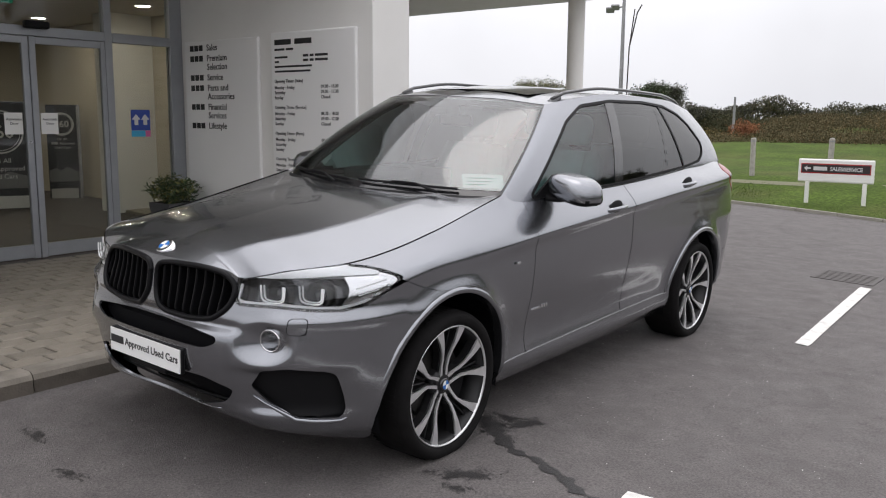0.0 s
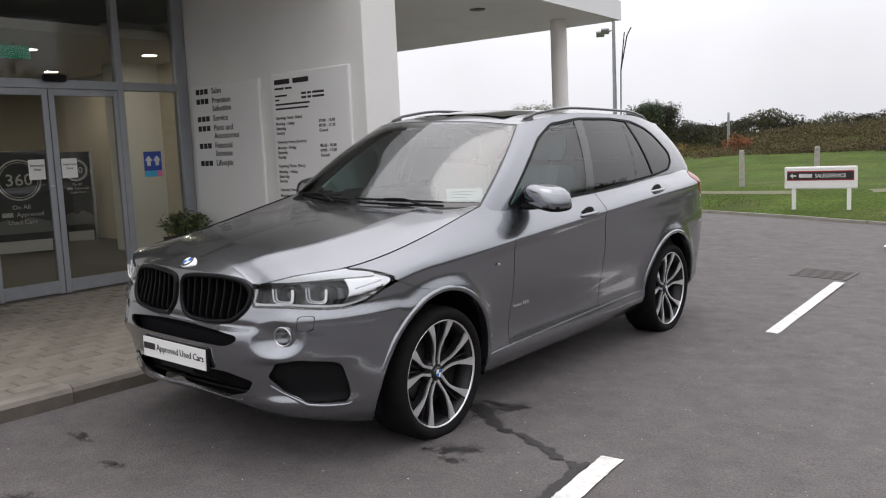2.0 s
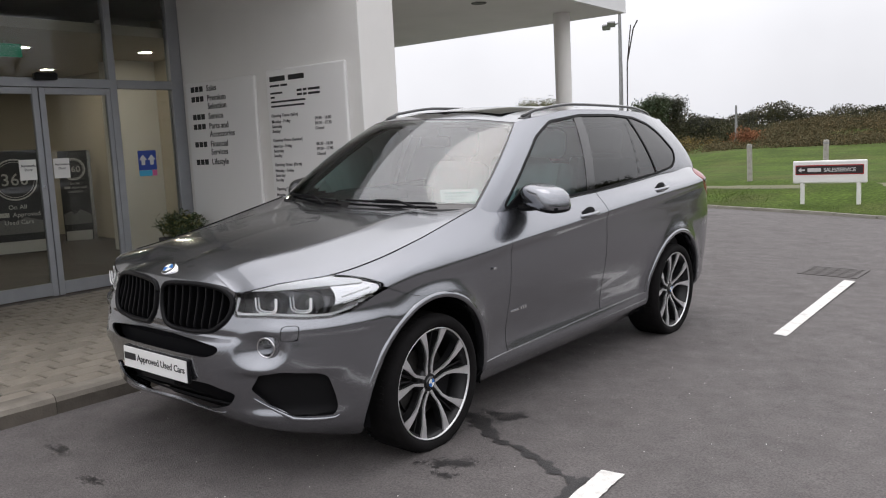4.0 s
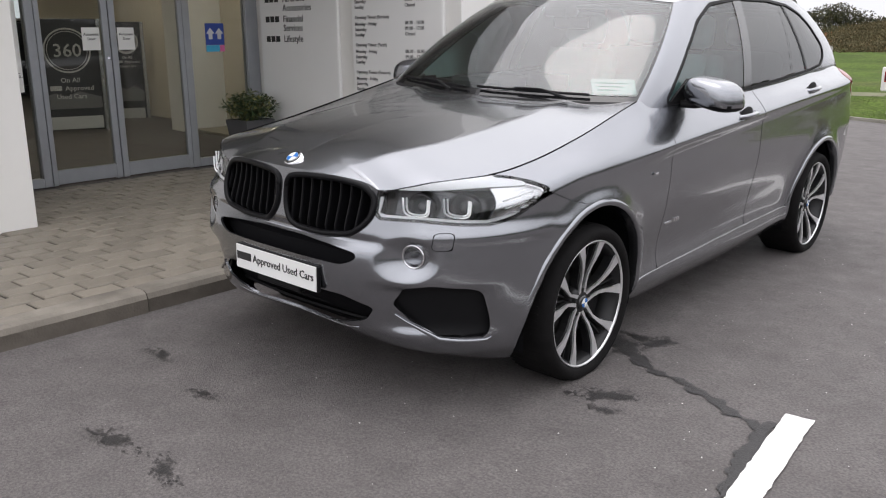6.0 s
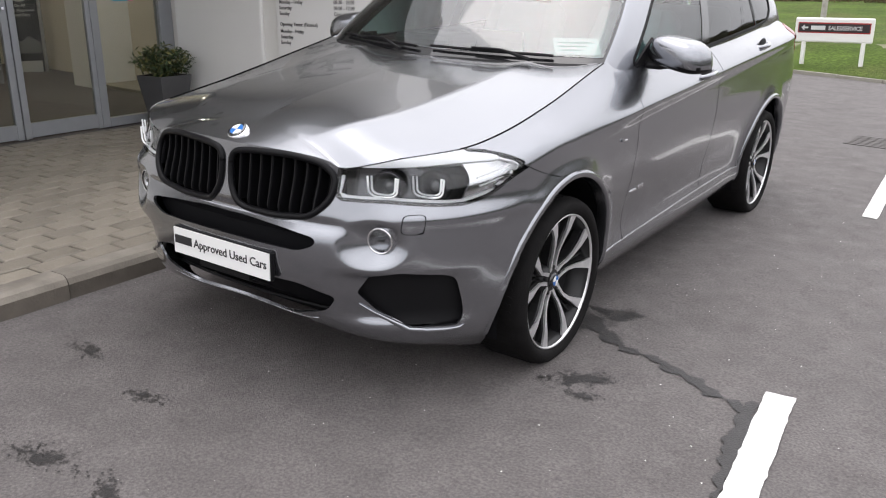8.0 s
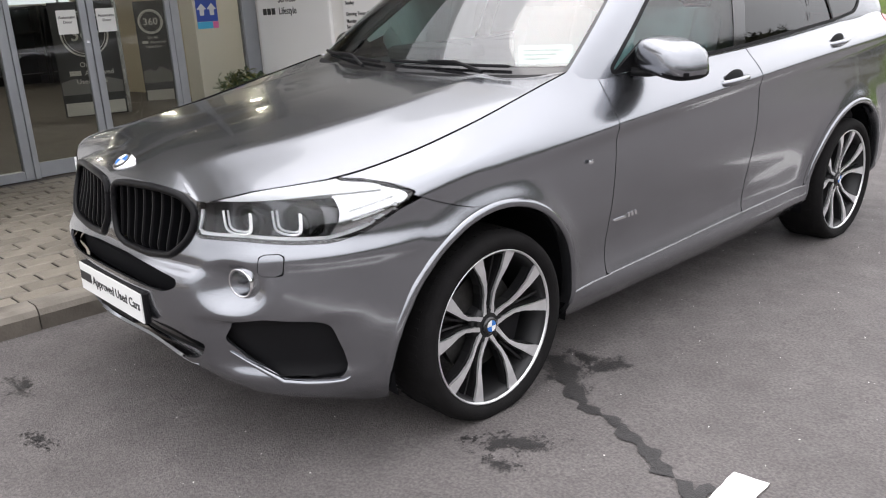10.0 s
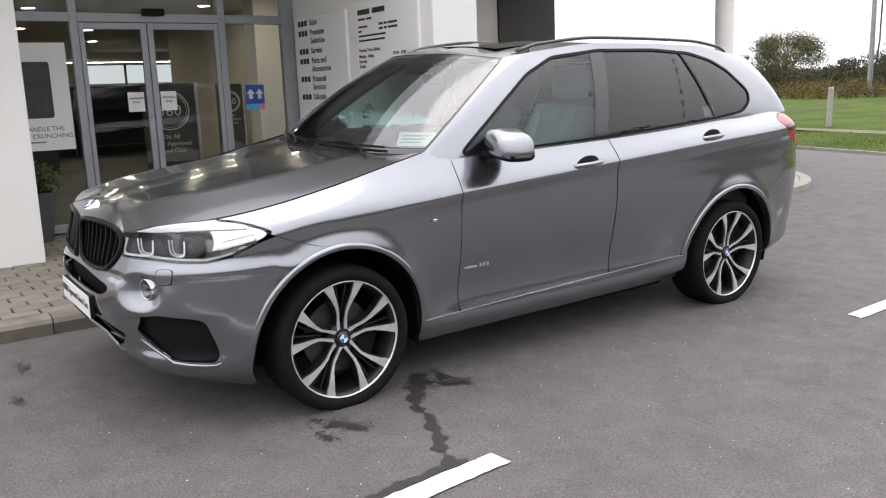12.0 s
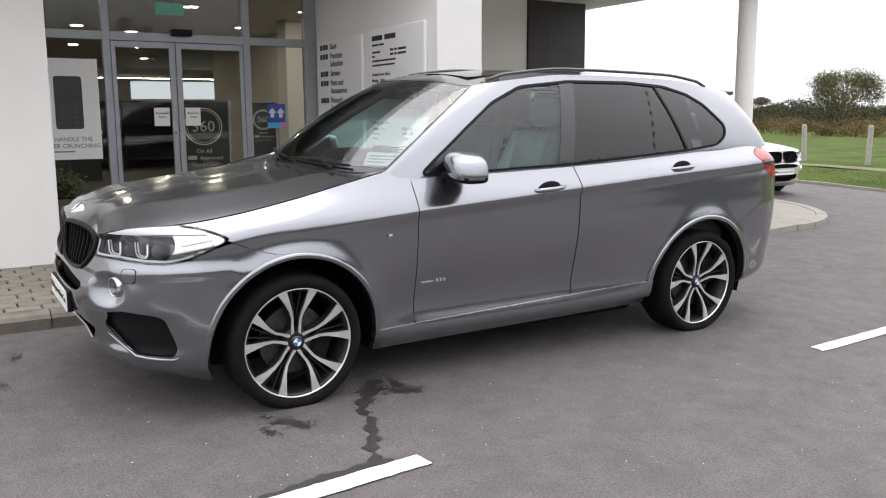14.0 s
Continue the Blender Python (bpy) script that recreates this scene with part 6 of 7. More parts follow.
    wing_u = np.concatenate([np.linspace(0.70, 1.0, 50), np.linspace(1.005, 1.26, 44)])
    mirrored("wing", lambda q: sheet(body, wing_u, VV, wing_keep, 0.02, 0, False, q), paint, car)
    flank = np.linspace(1.0, 2.4, 190)
    seam = lambda P: P[..., 2] - (0.362 + 0.028 * P[..., 1]) - GAP

    def front_door(P, S, V):
        return np.minimum(np.minimum(P[..., 1] - 0.702 - GAP, 1.850 + 0.03 * (P[..., 2] - 1.2) - P[..., 1] - GAP), seam(P))

    def rear_door(P, S, V):
        r = np.hypot(P[..., 1] - HUB_R, P[..., 2] - HUB_Z)
        return np.minimum(np.minimum(np.minimum(P[..., 1] - 1.854 - 0.03 * (P[..., 2] - 1.2) - GAP, r - 0.500), 2.965 - P[..., 1]), seam(P))

    def quarter(P, S, V):
        r = np.hypot(P[..., 1] - HUB_R, P[..., 2] - HUB_Z)
        f = np.maximum(P[..., 1] - 2.969, 0.497 - r)
        f = np.minimum(f, np.where(P[..., 1] > 2.2, 1, -1))
        f = np.minimum(f, arch_gap(P))
        f = np.minimum(f, np.where(P[..., 1] < HUB_R, seam(P), 1))
        f = np.minimum(f, tail(P) - 0.003)
        return np.minimum(f, tail_bumper(P) - GAP)

    def tail(P):
        return poly_sdf(P[..., 1], P[..., 2], round_poly([(3.50, 1.240), (3.60, 1.276), (4.1, 1.275), (4.1, 1.00), (3.78, 1.03), (3.60, 1.12)], 0.03))

    def tail_bumper(P):
        """Above 0 ahead of the joint of the rear bumper."""
        y, z = P[..., 1], P[..., 2]
        return ((3.74 + (z - 1.03) * 1.72) - y) * 0.5

    door_f = mirrored("front_door", lambda q: sheet(body, flank, VV, front_door, 0.02, 0, False, q), paint, car)
    door_r = mirrored("rear_door", lambda q: sheet(body, flank, VV, rear_door, 0.02, 0, False, q), paint, car)
    rear_u = np.concatenate([np.linspace(1.7, 2.0, 40), REAR[:-4]])
    mirrored("rear_quarter", lambda q: sheet(body, rear_u, VV, quarter, 0.02, 0, False, q), paint, car)
    mirrored("rear_bumper", lambda q: sheet(body, REAR, VV, lambda P, S, V: np.minimum(np.minimum(arch_gap(P), -tail_bumper(P) - GAP), np.minimum(tail(P) - 0.003, 1.03 - P[..., 2])), 0.02, 0, False, q), paint, car)
    mirrored("tailgate", lambda q: sheet(body, REAR[20:], VV, lambda P, S, V: np.minimum(np.minimum(-tail_bumper(P) - GAP, tail(P) - 0.003), P[..., 2] - 1.033), 0.02, 0, False, q), paint, car)
    for q in (False, True):
        tl = part("tail_light", sheet(body, REAR[10:-4], VV, lambda P, S, V: -tail(P), 0.03, 0.002, False, q), M_RED_LENS, car, "red wrap-round tail light")
        part("dark_band", sheet(body, REAR[10:-4], VV, lambda P, S, V: np.minimum(-tail(P) - 0.012, 0.018 - np.abs(P[..., 2] - 1.185)), 0.0, 0.005, False, q), M_BLACK_GLOSS, tl)
    # sill skirts
    mirrored("sill_skirt", lambda q: sheet(body, flank, np.linspace(0, 0.5, 50), lambda P, S, V: np.minimum(np.minimum(-seam(P) - 2 * GAP, arch_gap(P)), 2.9 - P[..., 1]), 0.02, 0.004, False, q), paint, car, "painted sill skirt")

    # edge highlight of the sill seam, drawn as a thin silver line
    mirrored("sill_strip", lambda q: sheet(body, flank, np.linspace(0.05, 0.4, 90), lambda P, S, V: np.minimum(np.minimum(0.0018 - np.abs(seam(P) + GAP), arch_gap(P)), 2.9 - P[..., 1]), 0.006, 0.003, False, q), M_SILVER, car, "thin silver line drawn as the highlight on the sill's edge")
    # arch trims and liners
    FLANK = body(*np.meshgrid(np.concatenate([np.linspace(0.55, 2.0, 300), REAR[:70]]), np.linspace(0, 1, 140), indexing="ij")).reshape(-1, 3)
    for hub in (HUB_F, HUB_R):
        for q in (1, -1):
            bm = bmesh.new()
            rows = []
            for k in range(61):
                a = math.radians(-6 + 198 * k / 60) if hub == HUB_F else math.radians(-14 + 202 * k / 60)
                ring = []
                for r, dx in ((ARCH + 0.030, -0.010), (ARCH + 0.027, 0.003), (ARCH + 0.017, 0.008), (ARCH + 0.002, 0.007), (ARCH - 0.004, -0.002), (ARCH - 0.003, -0.05)):
                    y, z = hub + r * math.cos(a), HUB_Z + r * math.sin(a)
                    yo, zo = hub + max(r, ARCH + 0.016) * math.cos(a), HUB_Z + max(r, ARCH + 0.016) * math.sin(a)
                    near = np.argmin((FLANK[:, 1] - yo) ** 2 + (FLANK[:, 2] - zo) ** 2)
                    ring.append(bm.verts.new((q * (FLANK[near, 0] + dx), y, z)))
                rows.append(ring)
            for a, b in zip(rows, rows[1:]):
                for i in range(len(a) - 1):
                    f = bm.faces.new((a[i], b[i], b[i + 1], a[i + 1]))
            bmesh.ops.recalc_face_normals(bm, faces=list(bm.faces))
            if sum(f.normal.x for f in bm.faces) * q < 0:
                bmesh.ops.reverse_faces(bm, faces=list(bm.faces))
            P_("arch_trim", bm, paint, "rounded wheel arch edge", True)
            lin = lathe([(ARCH + 0.004, -0.04), (ARCH + 0.004, -0.42), (0.05, -0.43)], 48, pose(q * 0.945, hub, HUB_Z, 0, 90 * q, 0))
            bmesh.ops.delete(lin, geom=[v for v in lin.verts if v.co.z < HUB_Z - 0.12], context="VERTS")
            P_("arch_liner", lin, M_BLACK_MESH, "black wheel arch liner")

    # bonnet
    hu = np.concatenate([-np.linspace(1.188, 0.0, 90), np.linspace(0.0, 1.188, 90)[1:]])
    P_("bonnet", sheet(hood, hu, np.linspace(0.004, 1, 40), lambda P, S, V: np.minimum(0.36 + 0.26 * np.abs(P[..., 0]) ** 2 * 1.2 - P[..., 1], on_kidney(P) - 0.006), 0.015, 0, False), paint)
    for q in (1, -1):                                               # shut line between bonnet and wing
        P_("bonnet_joint", tube([tuple(line_points(6, np.array(q * a)) + np.array([0, 0, 0.0015])) for a in np.linspace(0.735, 1.186, 40)], 0.0026, 6), M_BLACK_MESH, "dark shut line of the bonnet", True)
    # cowl and wipers
    P_("cowl", sheet(lambda s, v: cabin(s, -0.02 + 0 * v) * (1 - v[..., None]) + (cabin(s, -0.02 + 0 * v) + np.array([0, -0.14, -0.05])) * v[..., None], np.linspace(-1.02, 1.02, 60), np.linspace(0, 1, 5)), M_BLACK_TRIM, "black cowl panel")
    for x0, x1 in ((0.60, -0.02), (-0.10, -0.66)):
        pts = []
        for k in range(9):
            x = x0 + (x1 - x0) * k / 8
            sv = float(np.interp(abs(x), GL[0](np.linspace(0, 1, 50)), np.linspace(0, 1, 50)) * np.sign(x))
            p = cabin(np.array(sv), np.array(0.018 + 0.016 * k / 8))
            pts.append((p[0], p[1] - 0.014, p[2] + 0.010))
        wp = P_("wiper", tube(pts, 0.007, 6), M_BLACK_TRIM, "black wiper at rest")
        part("wiper_arm", tube([(pts[1][0], pts[1][1] - 0.05, pts[1][2] - 0.02), (pts[3][0], pts[3][1] - 0.015, pts[3][2] + 0.012), (pts[5][0], pts[5][1] - 0.008, pts[5][2] + 0.01)], [0.009, 0.006, 0.005], 6), M_BLACK_TRIM, wp)

    # windscreen
    P_("windscreen", sheet(cabin, np.linspace(-0.985, 0.985, 50), np.linspace(0.03, 0.965, 30)), M_WIND, "clear windscreen")
    P_("windscreen_border", sheet(cabin, np.linspace(-1.03, 1.03, 90), np.linspace(-0.03, 1.0, 60), lambda P, S, V: np.maximum(np.maximum(np.abs(S) - 0.982, 0.03 - V), V - 0.965), 0.01, -0.002), M_BLACK_GLOSS, "black glass border")
    P_("sun_strip", sheet(cabin, np.linspace(-0.93, 0.93, 60), np.linspace(0.80, 0.965, 16), lambda P, S, V: V - 0.86 - 0.06 * smoothstep(0.1, 0.35, np.abs(S)), 0, -0.006), M_BLACK_TRIM, "dark band at the top of the windscreen")

    # side glass, frames and pillars
    cu = np.linspace(1.02, 4.2, 240)
    cv = np.linspace(0.0, 1.0, 64)

    def frame_keep(P, S, V):
        return poly_sdf(P[..., 1], P[..., 2], DLO) - 0.013
    mirrored("body_frame", lambda q: sheet(cabin, np.linspace(1.012, 5.0, 260), np.linspace(-0.09, 1.0, 76), frame_keep, 0.012, 0, False, q), paint, car, "painted pillars and roof frame")
    mirrored("window_trim", lambda q: sheet(cabin, cu, cv, lambda P, S, V: np.minimum(0.012 - poly_sdf(P[..., 1], P[..., 2], DLO), poly_sdf(P[..., 1], P[..., 2], DLO) + 0.003), 0.012, 0.002, False, q), M_BLACK_TRIM, car, "black window trim")

    def pane(which):
        def keep(P, S, V):
            y, b0, b1, c0, d0 = pane_edges(P)
            f = -poly_sdf(P[..., 1], P[..., 2], DLO)
            lo, hi = {"a": (-9, b0 + 0.004), "p": (b0, b1), "b": (b1 - 0.004, c0), "q": (c0 - 0.004, c0 + 0.006), "c": (c0, d0), "r": (d0 - 0.010, d0 + 0.010), "d": (d0, 9)}[which]
            return np.minimum(f, np.minimum(y - lo, hi - y))
        return keep
    for w, nm, mt, lf in (("a", "front_window", M_SIDE, -0.006), ("p", "door_pillar_cover", M_BLACK_GLOSS, -0.003), ("b", "rear_window", M_PRIVACY, -0.006), ("q", "window_bar", M_GRILLE, 0.0),
                          ("c", "rear_window", M_PRIVACY, -0.006), ("r", "window_bar", M_GRILLE, 0.0), ("d", "quarter_window", M_PRIVACY, -0.004)):
        mirrored(nm, lambda q: sheet(cabin, cu, cv, pane(w), 0.0, lf, False, q), mt, car)

    # roof, glass panel, rails, spoiler
    ru = np.linspace(0, 5, 130)
    rr = np.linspace(0, 1, 26)
    mirrored("roof", lambda q: sheet(roof, ru, rr, None, 0, 0, False, q), paint, car)
    for a, b, nm in ((1.33, 1.98, "sunroof"), (2.02, 2.75, "glass_roof")):
        bm = bmesh.new()
        g = []
        for yy in np.linspace(a, b, 12):
            ze = float(np.interp(yy, [1.12, 1.35, 1.8, 2.4, 3.0, 3.70], [1.718, 1.758, 1.792, 1.795, 1.765, 1.69]))
            row = []
            for t in np.linspace(-1, 1, 13):
                row.append(bm.verts.new((0.44 * t, yy, ze - 0.022 * abs(t) ** 2.2 + 0.009)))
            g.append(row)
        for p, n_ in zip(g, g[1:]):
            for i in range(12):
                bm.faces.new((p[i], p[i + 1], n_[i + 1], n_[i]))
        P_(nm, bm, M_BLACK_GLOSS, "dark glass roof panel", True)
    for q in (1, -1):
        pts, rad = [], []
        for k in range(31):
            t = k / 30
            sv = 1.22 + (3.62 - 1.22) * t
            lift = 0.022 * min(1.0, math.sin(math.pi * t) * 5.0)
            pts.append((q * (float(GU[0](sv)) - 0.045), float(GU[1](sv)), float(GU[2](sv)) + 0.012 + lift))
            rad.append(0.0135)
        P_("roof_rail", tube(pts, rad, 10, 0.8), M_BLACK_GLOSS, "gloss black roof rail", True)
        P_("rail_foot", tube([(q * (float(GU[0](1.22)) - 0.045), 1.34, 1.70), (q * (float(GU[0](1.24)) - 0.045), 1.46, 1.735)], [0.016, 0.013], 8), M_BLACK_GLOSS)
    P_("spoiler", box((-0.46, 3.48, 1.650), (0.46, 3.74, 1.690), 0.015, None, 2), paint, "painted roof spoiler")

    # mirrors
    for q in (1, -1):
        bm = bmesh.new()
        bmesh.ops.create_uvsphere(bm, u_segments=32, v_segments=20, radius=1.0)
        for v in bm.verts:
            d = v.co
            k = (abs(d.x) ** 3.2 + abs(d.y) ** 3.2 + abs(d.z) ** 3.2) ** (-1 / 3.2)
            v.co = Vector((d.x * k * 0.140, d.y * k * 0.118, d.z * k * 0.074))
            v.co.x *= 1 - 0.12 * (v.co.z / 0.078)
            v.co.z += 0.022 * (v.co.x / 0.140) * -1
            if v.co.y > 0.070:
                v.co.y = 0.070
        bmesh.ops.transform(bm, matrix=pose(q * 1.000, 0.975, 1.252, 0, 0, q * -12), verts=list(bm.verts)) if q > 0 else bmesh.ops.transform(bm, matrix=Matrix.Scale(-1, 4, (1, 0, 0)) @ pose(1.000, 0.975, 1.252, 0, 0, -12), verts=list(bm.verts))
        if q < 0:
            bmesh.ops.reverse_faces(bm, faces=list(bm.faces))
        for f in bm.faces:
            f.smooth = True
            f.material_index = 1 if f.calc_center_median().z < 1.198 else 0
        mi = P_("door_mirror", bm, [paint, M_BLACK_TRIM], "door mirror with painted cap and black base")
        part("mirror_glass", lathe([(0.0, 0.0), (0.098, 0.0), (0.1, -0.006)], 28, pose(q * 0.995, 1.050, 1.252, 0, 0, q * -12) @ pose(0, 0, 0, -90, 0, 0) @ Matrix.Diagonal((1, 0.62, 1, 1))), M_CHROME, mi, "mirror glass")
        part("mirror_foot", tube([(q * 0.86, 0.90, 1.195), (q * 0.92, 0.935, 1.190), (q * 0.965, 0.955, 1.205)], [0.026, 0.024, 0.034], 12, 0.7), M_BLACK_TRIM, mi, "black mirror foot", True)
        # corner piece of the window before the mirror
        P_("mirror_corner", prism([(0.79, 1.195), (0.985, 1.205), (0.985, 1.315)], 0.0, 0.012, Matrix(((0, 0, q * 1.0, q * 0.842), (1, 0, 0, 0), (0, 1, 0, 0), (0, 0, 0, 1)))), M_BLACK_TRIM, "black corner trim")

    # handles, badges
    for doors, ya, za in ((door_f, 1.608, 1.094), (door_r, 2.738, 1.177)):
        for q, d in zip((1, -1), doors):
            xs_ = 0.938 if ya < 2 else 0.915
            h = part("door_handle", tube([(q * (xs_ - 0.012), ya - 0.125, za - 0.010), (q * (xs_ + 0.020), ya - 0.075, za - 0.004), (q * (xs_ + 0.028), ya, za), (q * (xs_ + 0.020), ya + 0.075, za + 0.006), (q * (xs_ - 0.012), ya + 0.125, za + 0.010)],
                                         [0.012, 0.017, 0.018, 0.017, 0.012], 10, 0.85), paint, d, "bar door handle", True)
            bm = bmesh.new()
            bmesh.ops.create_uvsphere(bm, u_segments=20, v_segments=10, radius=1.0)
            bmesh.ops.transform(bm, matrix=Matrix.Translation((q * (xs_ - 0.004), ya, za + 0.006)) @ pose(0, 0, 0, 4, 0, 0) @ Matrix.Diagonal((0.008, 0.085, 0.040, 1)), verts=list(bm.verts))
            part("handle_recess", bm, M_BLACK_TRIM, d, "dark recess behind the handle", True)
    for q, d in zip((1, -1), door_f):
        col = body(np.full(200, 1 + 0.80 / HUB_R), np.linspace(0.1, 0.8, 200))
        xb = float(np.interp(0.612, col[:, 2], col[:, 0]))
        part("model_badge", box((q * (xb - 0.004), 0.735, 0.607), (q * (xb + 0.005), 0.815, 0.613)), M_CHROME, d, "small chrome model badge drawn as bars")
        for i in range(3):
            part("badge_bar", box((q * (xb - 0.004), 0.832 + 0.024 * i, 0.606), (q * (xb + 0.005), 0.846 + 0.024 * i, 0.624)), M_CHROME, d)
        P_("wing_badge", box((q * 0.953, 0.510, 0.890), (q * 0.959, 0.535, 0.904), 0.002), M_SILVER, "tiny chrome badge on the wing")

    # underside and inner shell
    # black trays added to deepen the shade under the car
    P_("undertray", box((-0.80, 0.47, 0.215), (0.80, 2.49, 0.35), 0.04), M_BLACK_MESH, "black tray added between the axles to deepen the shade")
    P_("undertray", box((-0.50, -0.62, 0.225), (0.50, -0.38, 0.30), 0.03), M_BLACK_MESH, "black tray added under the nose to deepen the shade")
    P_("underbody", box((-0.70, -0.40, 0.24), (0.70, 3.40, 0.36), 0.03), M_BLACK_MESH, "dark underside")
    P_("engine_bulkhead", box((-0.52, -0.60, 0.36), (0.52, 0.50, 0.88), 0.03), M_BLACK_MESH)
    P_("inner_shell", box((-0.84, 0.62, 0.34), (0.84, 3.55, 0.62), 0.03), M_DASH)
    for q in (1, -1):
        P_("door_card", box((q * 0.80 - 0.03, 0.75, 0.55), (q * 0.80 + 0.03, 3.3, 1.17), 0.03), M_DASH, "dark inner door trim")
    P_("headlining", box((-0.58, 1.30, 1.655), (0.58, 3.30, 1.675), 0.01), M_ROOFLINING, "pale headlining")
    # cabin
    dash = P_("dashboard", box((-0.76, 0.52, 0.80), (0.76, 1.05, 1.19), 0.06, None, 3), M_DASH, "dark dashboard")
    part("instrument_hood", box((-0.58, 0.80, 1.17), (-0.20, 1.08, 1.255), 0.03, None, 2), M_DASH, dash)
    part("screen", box((-0.14, 0.98, 1.17), (0.14, 1.00, 1.29), 0.008), M_BLACK_GLOSS, dash, "dark centre screen")
    card = P_("price_card", prism(round_poly([(-0.11, -0.052), (0.11, -0.052), (0.11, 0.052), (-0.11, 0.052)], 0.008, 2), 0, 0.003, pose(0.612, 0.660, 1.272, 40, 0, 42)), M_CARD, "white price card behind the windscreen")
    for k in range(3):
        part("lettering_bar", box((-0.09, 0.018 - 0.024 * k, 0.003), (0.075 - 0.03 * k, 0.026 - 0.024 * k, 0.004), 0, pose(0.612, 0.660, 1.272, 40, 0, 42)), M_PRINT_GREY, card)
    st = pose(-0.39, 1.10, 1.095, 68, 0, 0)
    sw = P_("steering_wheel", lathe([(0.178 + 0.016 * math.cos(a), 0.016 * math.sin(a)) for a in [2 * math.pi * k / 10 for k in range(11)]], 48, st), M_DASH, "dark leather steering wheel", True)
    part("wheel_boss", lathe([(0.0, 0.035), (0.05, 0.032), (0.075, 0.01), (0.075, -0.03)], 28, st), M_DASH, sw, smooth=True)
    part("boss_emblem", lathe([(0.0, 0.039), (0.02, 0.038), (0.024, 0.034)], 20, st), M_SILVER, sw)
    for a in (0, 180, 270):
        part("wheel_spoke", box((0.05, -0.022, -0.008), (0.175, 0.022, 0.008), 0.004, st @ pose(0, 0, 0, 0, 0, a)), M_SILVER, sw)
    P_("steering_column", tube([(-0.39, 1.06, 1.08), (-0.39, 0.75, 0.95)], 0.045, 10), M_DASH)
    im = P_("rear_view_mirror", box((-0.12, 1.19, 1.535), (0.12, 1.225, 1.605), 0.015, None, 2), M_BLACK_TRIM, "dark inside mirror")
    part("mirror_stalk", tube([(0, 1.18, 1.60), (0, 1.13, 1.665)], 0.018, 8), M_BLACK_TRIM, im)
    P_("sensor_housing", box((-0.075, 1.02, 1.60), (0.075, 1.16, 1.66), 0.02, None, 2), M_BLACK_TRIM)

    def seat(x, y, wide):
        s = P_("seat", box((x - wide, y, 0.58), (x + wide, y + 0.52, 0.82), 0.07, None, 3), M_LEATHER, "pale grey leather seat", True)
        part("backrest", box((x - wide, -0.09, 0.0), (x + wide, 0.09, 0.66), 0.075, pose(0, y + 0.52, 0.76, -17, 0, 0), 3), M_LEATHER, s, smooth=True)
        for q in (1, -1):
            part("bolster", tube([(x + q * (wide - 0.03), y + 0.46, 0.80), (x + q * (wide - 0.02), y + 0.55, 1.1), (x + q * (wide - 0.06), y + 0.66, 1.38)], [0.06, 0.07, 0.05], 10), M_LEATHER, s, smooth=True)
        part("headrest", box((x - 0.14, -0.06, 0.0), (x + 0.14, 0.06, 0.20), 0.05, pose(0, y + 0.70, 1.43, -10, 0, 0), 3), M_LEATHER, s, smooth=True)
    seat(0.38, 1.28, 0.25)
    seat(-0.38, 1.28, 0.25)
    seat(0.38, 2.15, 0.28)
    seat(-0.38, 2.15, 0.28)
    P_("centre_console", box((-0.12, 1.0, 0.55), (0.12, 2.0, 0.92), 0.04, None, 2), M_DASH)

    # wheels
    for x, y, s in ((0.955, HUB_F, 1), (-0.955, HUB_F, -1), (0.955, HUB_R, 1), (-0.955, HUB_R, -1)):
        w = wheel(x, y, s, None)
        w.parent = car
    return car


car = build_car(M_PAINT, "grey metallic large estate off-roader parked before the entrance")
car.matrix_world = TILT @ Matrix.Translation((0, 0, -0.037))

# a second car, pale, parked nose out beyond the column: the same kind of body, lower and shorter
M_PALE = mat("pale_silver_paint", (0.62, 0.62, 0.60), 0.3, 0.4, coat=1.0)
second = copy_thing(car, Matrix.Translation((-5.2, 10.85, 0.02)) @ pose(0, 0, 0, 0, 0, 89))
second.scale = (0.95, 0.93, 0.84)
second["label"] = "pale silver car parked beyond the canopy column"
for o in second.children_recursive:
    for slot in o.material_slots:
        if slot.material == M_PAINT:
            slot.link = "OBJECT"
            slot.material = M_PALE

# ---- kerbs and paving, piece by piece ----
ROAD_EDGE = float(road_z(KERB_X, 0.0))
kerb = thing("kerb_entrance", "worn rounded concrete kerb of the entrance forecourt", "kerb", kind="structure")
bm = bmesh.new()
prof = [(0.0, -0.05), (0.0, 0.075), (0.012, 0.103), (0.036, 0.118), (0.15, 0.118), (0.15, -0.05)]
lo = [bm.verts.new((KERB_X - a, 0.004, z)) for a, z in prof]
hi = [bm.verts.new((KERB_X - a, 0.911, z)) for a, z in prof]
for i in range(len(prof)):
    j = (i + 1) % len(prof)
    bm.faces.new((lo[i], hi[i], hi[j], lo[j]))
bm.faces.new(lo)
bm.faces.new(hi[::-1])
bmesh.ops.recalc_face_normals(bm, faces=list(bm.faces))
# upright road face takes the darker colour that holds dirt and shade
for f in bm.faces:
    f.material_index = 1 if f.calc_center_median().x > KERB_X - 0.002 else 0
first = part("kerbstone", bm, [M_KERB, M_KERB_DIRT_SHADE], kerb)
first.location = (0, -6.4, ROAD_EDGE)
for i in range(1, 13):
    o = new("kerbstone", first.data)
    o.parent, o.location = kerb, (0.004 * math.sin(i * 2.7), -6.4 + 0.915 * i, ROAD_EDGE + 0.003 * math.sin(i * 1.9))

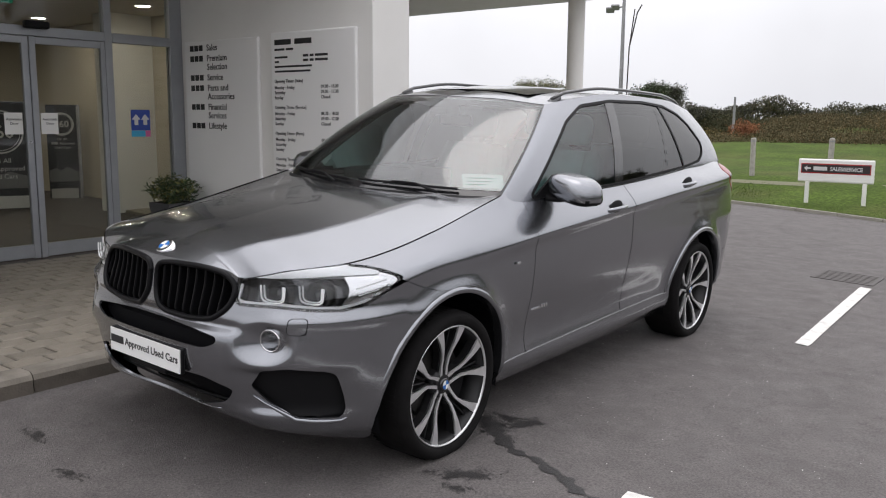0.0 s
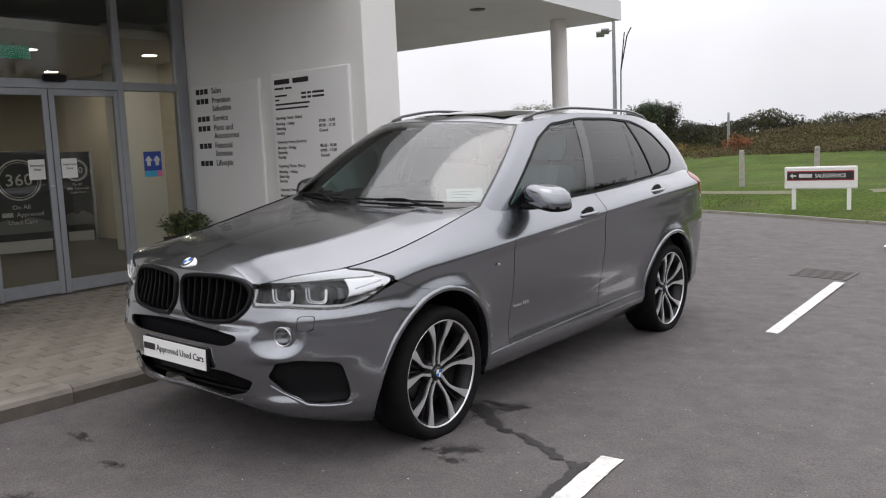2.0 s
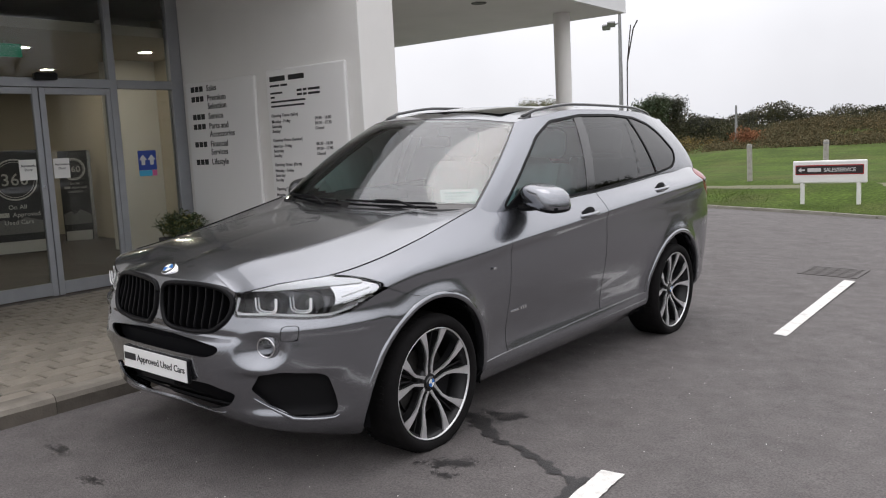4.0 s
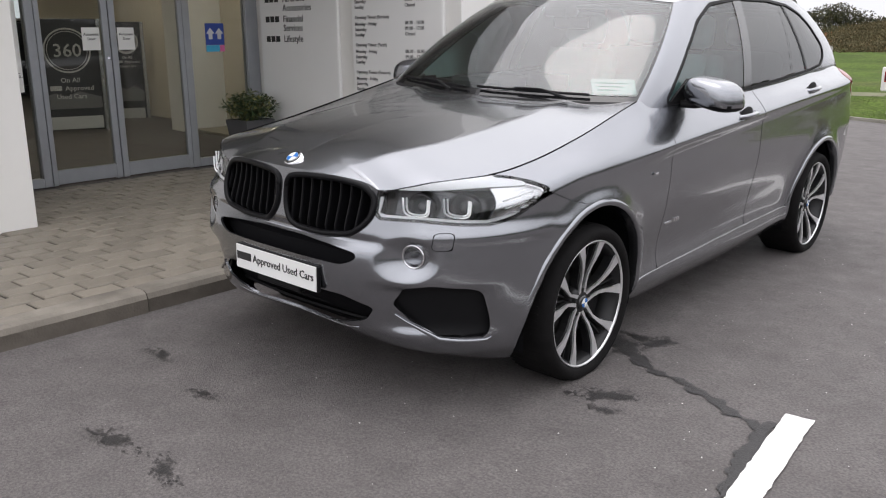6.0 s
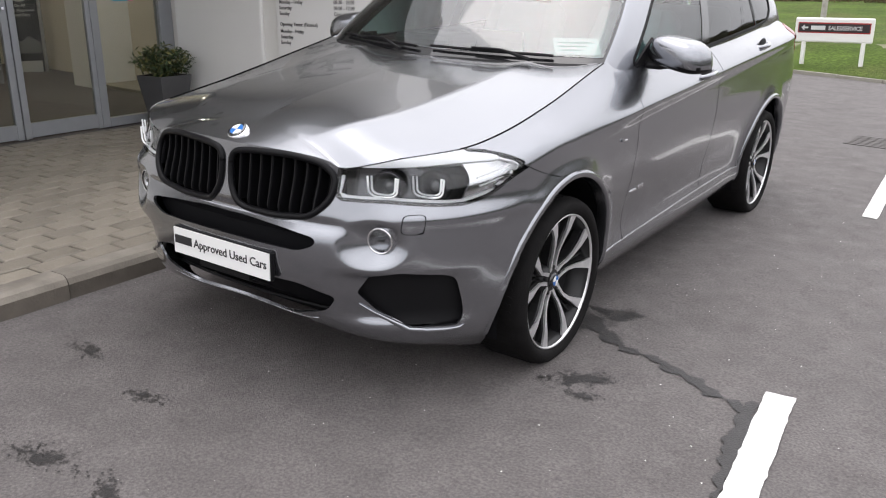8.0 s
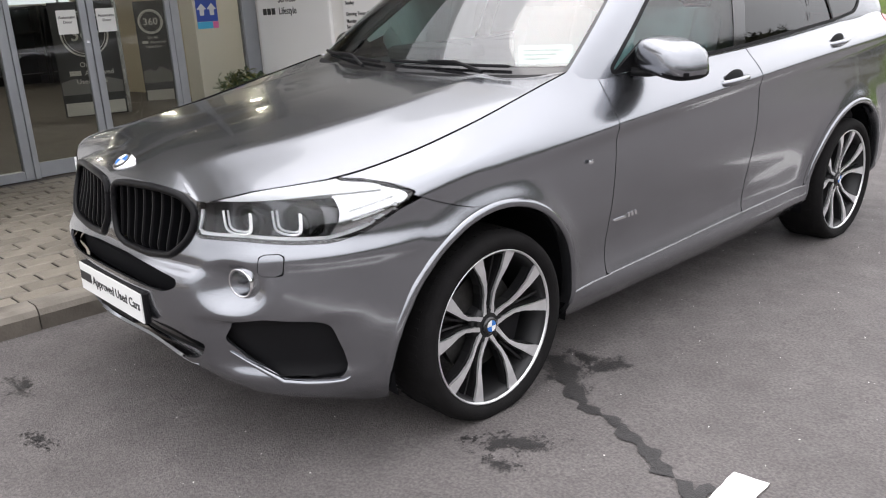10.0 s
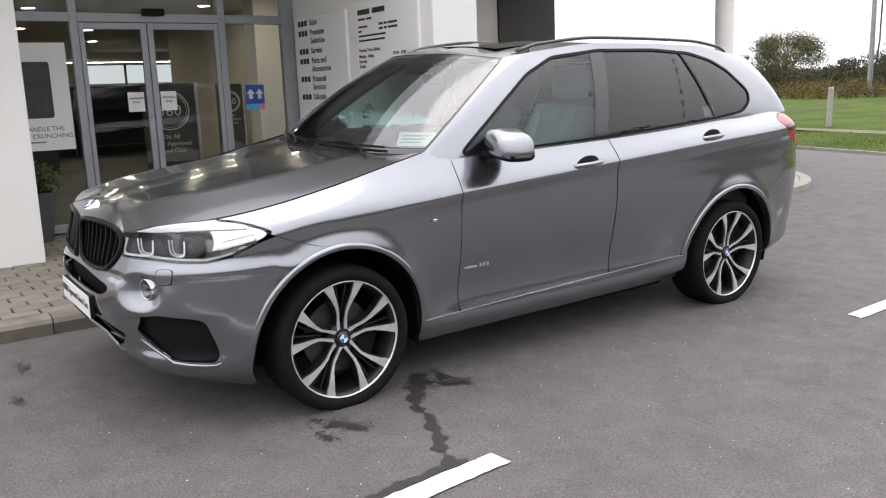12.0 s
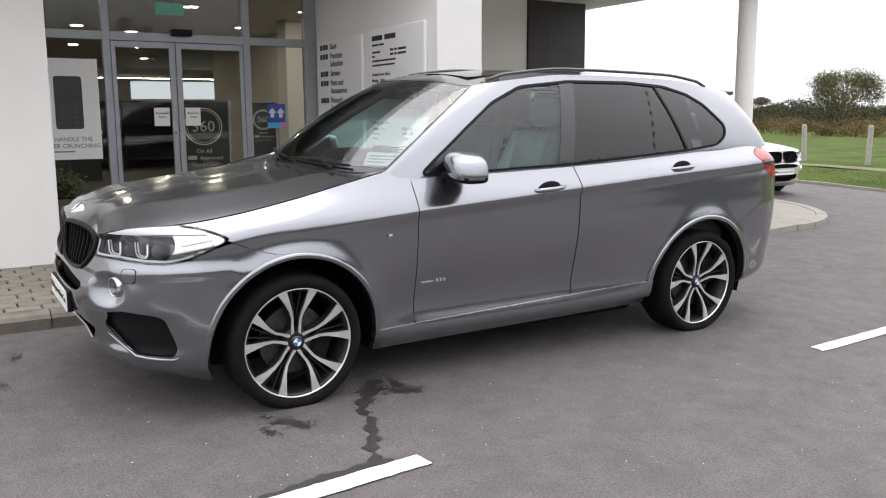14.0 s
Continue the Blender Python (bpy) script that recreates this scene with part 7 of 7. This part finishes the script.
fork = thing("kerb_verge", "low pale concrete kerb along the grass verge", "kerb", kind="structure")
for i in range(44):
    x0 = -20.0 + i * 0.78
    a = Vector((x0, float(verge_y(x0)), 0))
    b = Vector((x0 + 0.775, float(verge_y(x0 + 0.775)), 0))
    d = (b - a).normalized()
    nrm = Vector((-d.y, d.x, 0))
    bm = prism([tuple(p)[:2] for p in (a, b - d * 0.008, b - d * 0.008 + nrm * 0.16, a + nrm * 0.16)], -0.06, 0.058 + 0.003 * math.sin(i * 2.2))
    for v in bm.verts:                                                # each stone follows the fall of the road
        v.co.z += float(road_z(v.co.x, v.co.y))
    part("kerbstone", bm, M_ISLAND, fork)

# paved forecourt: bed, setts
slope = math.atan2(0.035, KERB_X - DOOR_X)
bm = bmesh.new()
x0, x1 = KERB_X - 0.15, DOOR_X - 0.06
vs = []
for x in (x0, x1):
    for y in (-6.4, 3.2):
        for z in (-0.05, pave_z(x) - 0.012):
            vs.append(bm.verts.new((x, y, z)))
for f in ((0, 1, 3, 2), (4, 6, 7, 5), (1, 5, 7, 3), (0, 2, 6, 4), (0, 4, 5, 1), (2, 3, 7, 6)):
    bm.faces.new([vs[k] for k in f])
bmesh.ops.recalc_face_normals(bm, faces=list(bm.faces))
pavement = tagged(link_mesh("pavement", bm, M_BED), "buff concrete setts paving the forecourt before the doors", "paving", kind="structure")
SX, SYY = 0.155, 0.235
kinds = []
for k in range(4):
    rg = random.Random(60 + k)
    bm = box((0.0, 0.0, -0.05), (SX - 0.013, SYY - 0.013, 0.0), 0.0)
    top = [v for v in bm.verts if v.co.z > -0.01]
    for v in top:
        v.co.x += rg.uniform(-0.003, 0.003)
        v.co.y += rg.uniform(-0.004, 0.004)
    bmesh.ops.bevel(bm, geom=[e for e in bm.edges if all(v in top for v in e.verts)], offset=0.007, segments=1, profile=0.5, affect="EDGES")
    me = bpy.data.meshes.new("sett")
    bm.to_mesh(me)
    bm.free()
    me.materials.append(M_SETT)
    kinds.append(me)
rg = random.Random(77)
single = 0
rest = bmesh.new()
for i in range(22):
    x = KERB_X - 0.155 - SX * (i + 1)
    if x < DOOR_X:
        break
    shift = (i % 2) * SYY / 2 + rg.uniform(-0.02, 0.02)
    for j in range(-27, 14):
        y = j * SYY + shift
        near = i < 13 and -3.6 < y < 1.6
        place = Matrix.Translation((x, y, pave_z(x) + rg.uniform(-0.002, 0.002))) @ pose(0, 0, 0, rg.uniform(-0.5, 0.5), math.degrees(slope) + rg.uniform(-0.5, 0.5), rg.uniform(-0.8, 0.8))
        if near and single < 300:
            o = new("sett", kinds[rg.randrange(4)])
            o.parent, o.matrix_local = pavement, place
            single += 1
        else:
            tmp = kinds[rg.randrange(4)].copy()
            tmp.transform(place)
            rest.from_mesh(tmp)
            bpy.data.meshes.remove(tmp)
ob = part("setts", rest, M_SETT, pavement, "further setts of the forecourt")
ob["kind"] = "stuff"
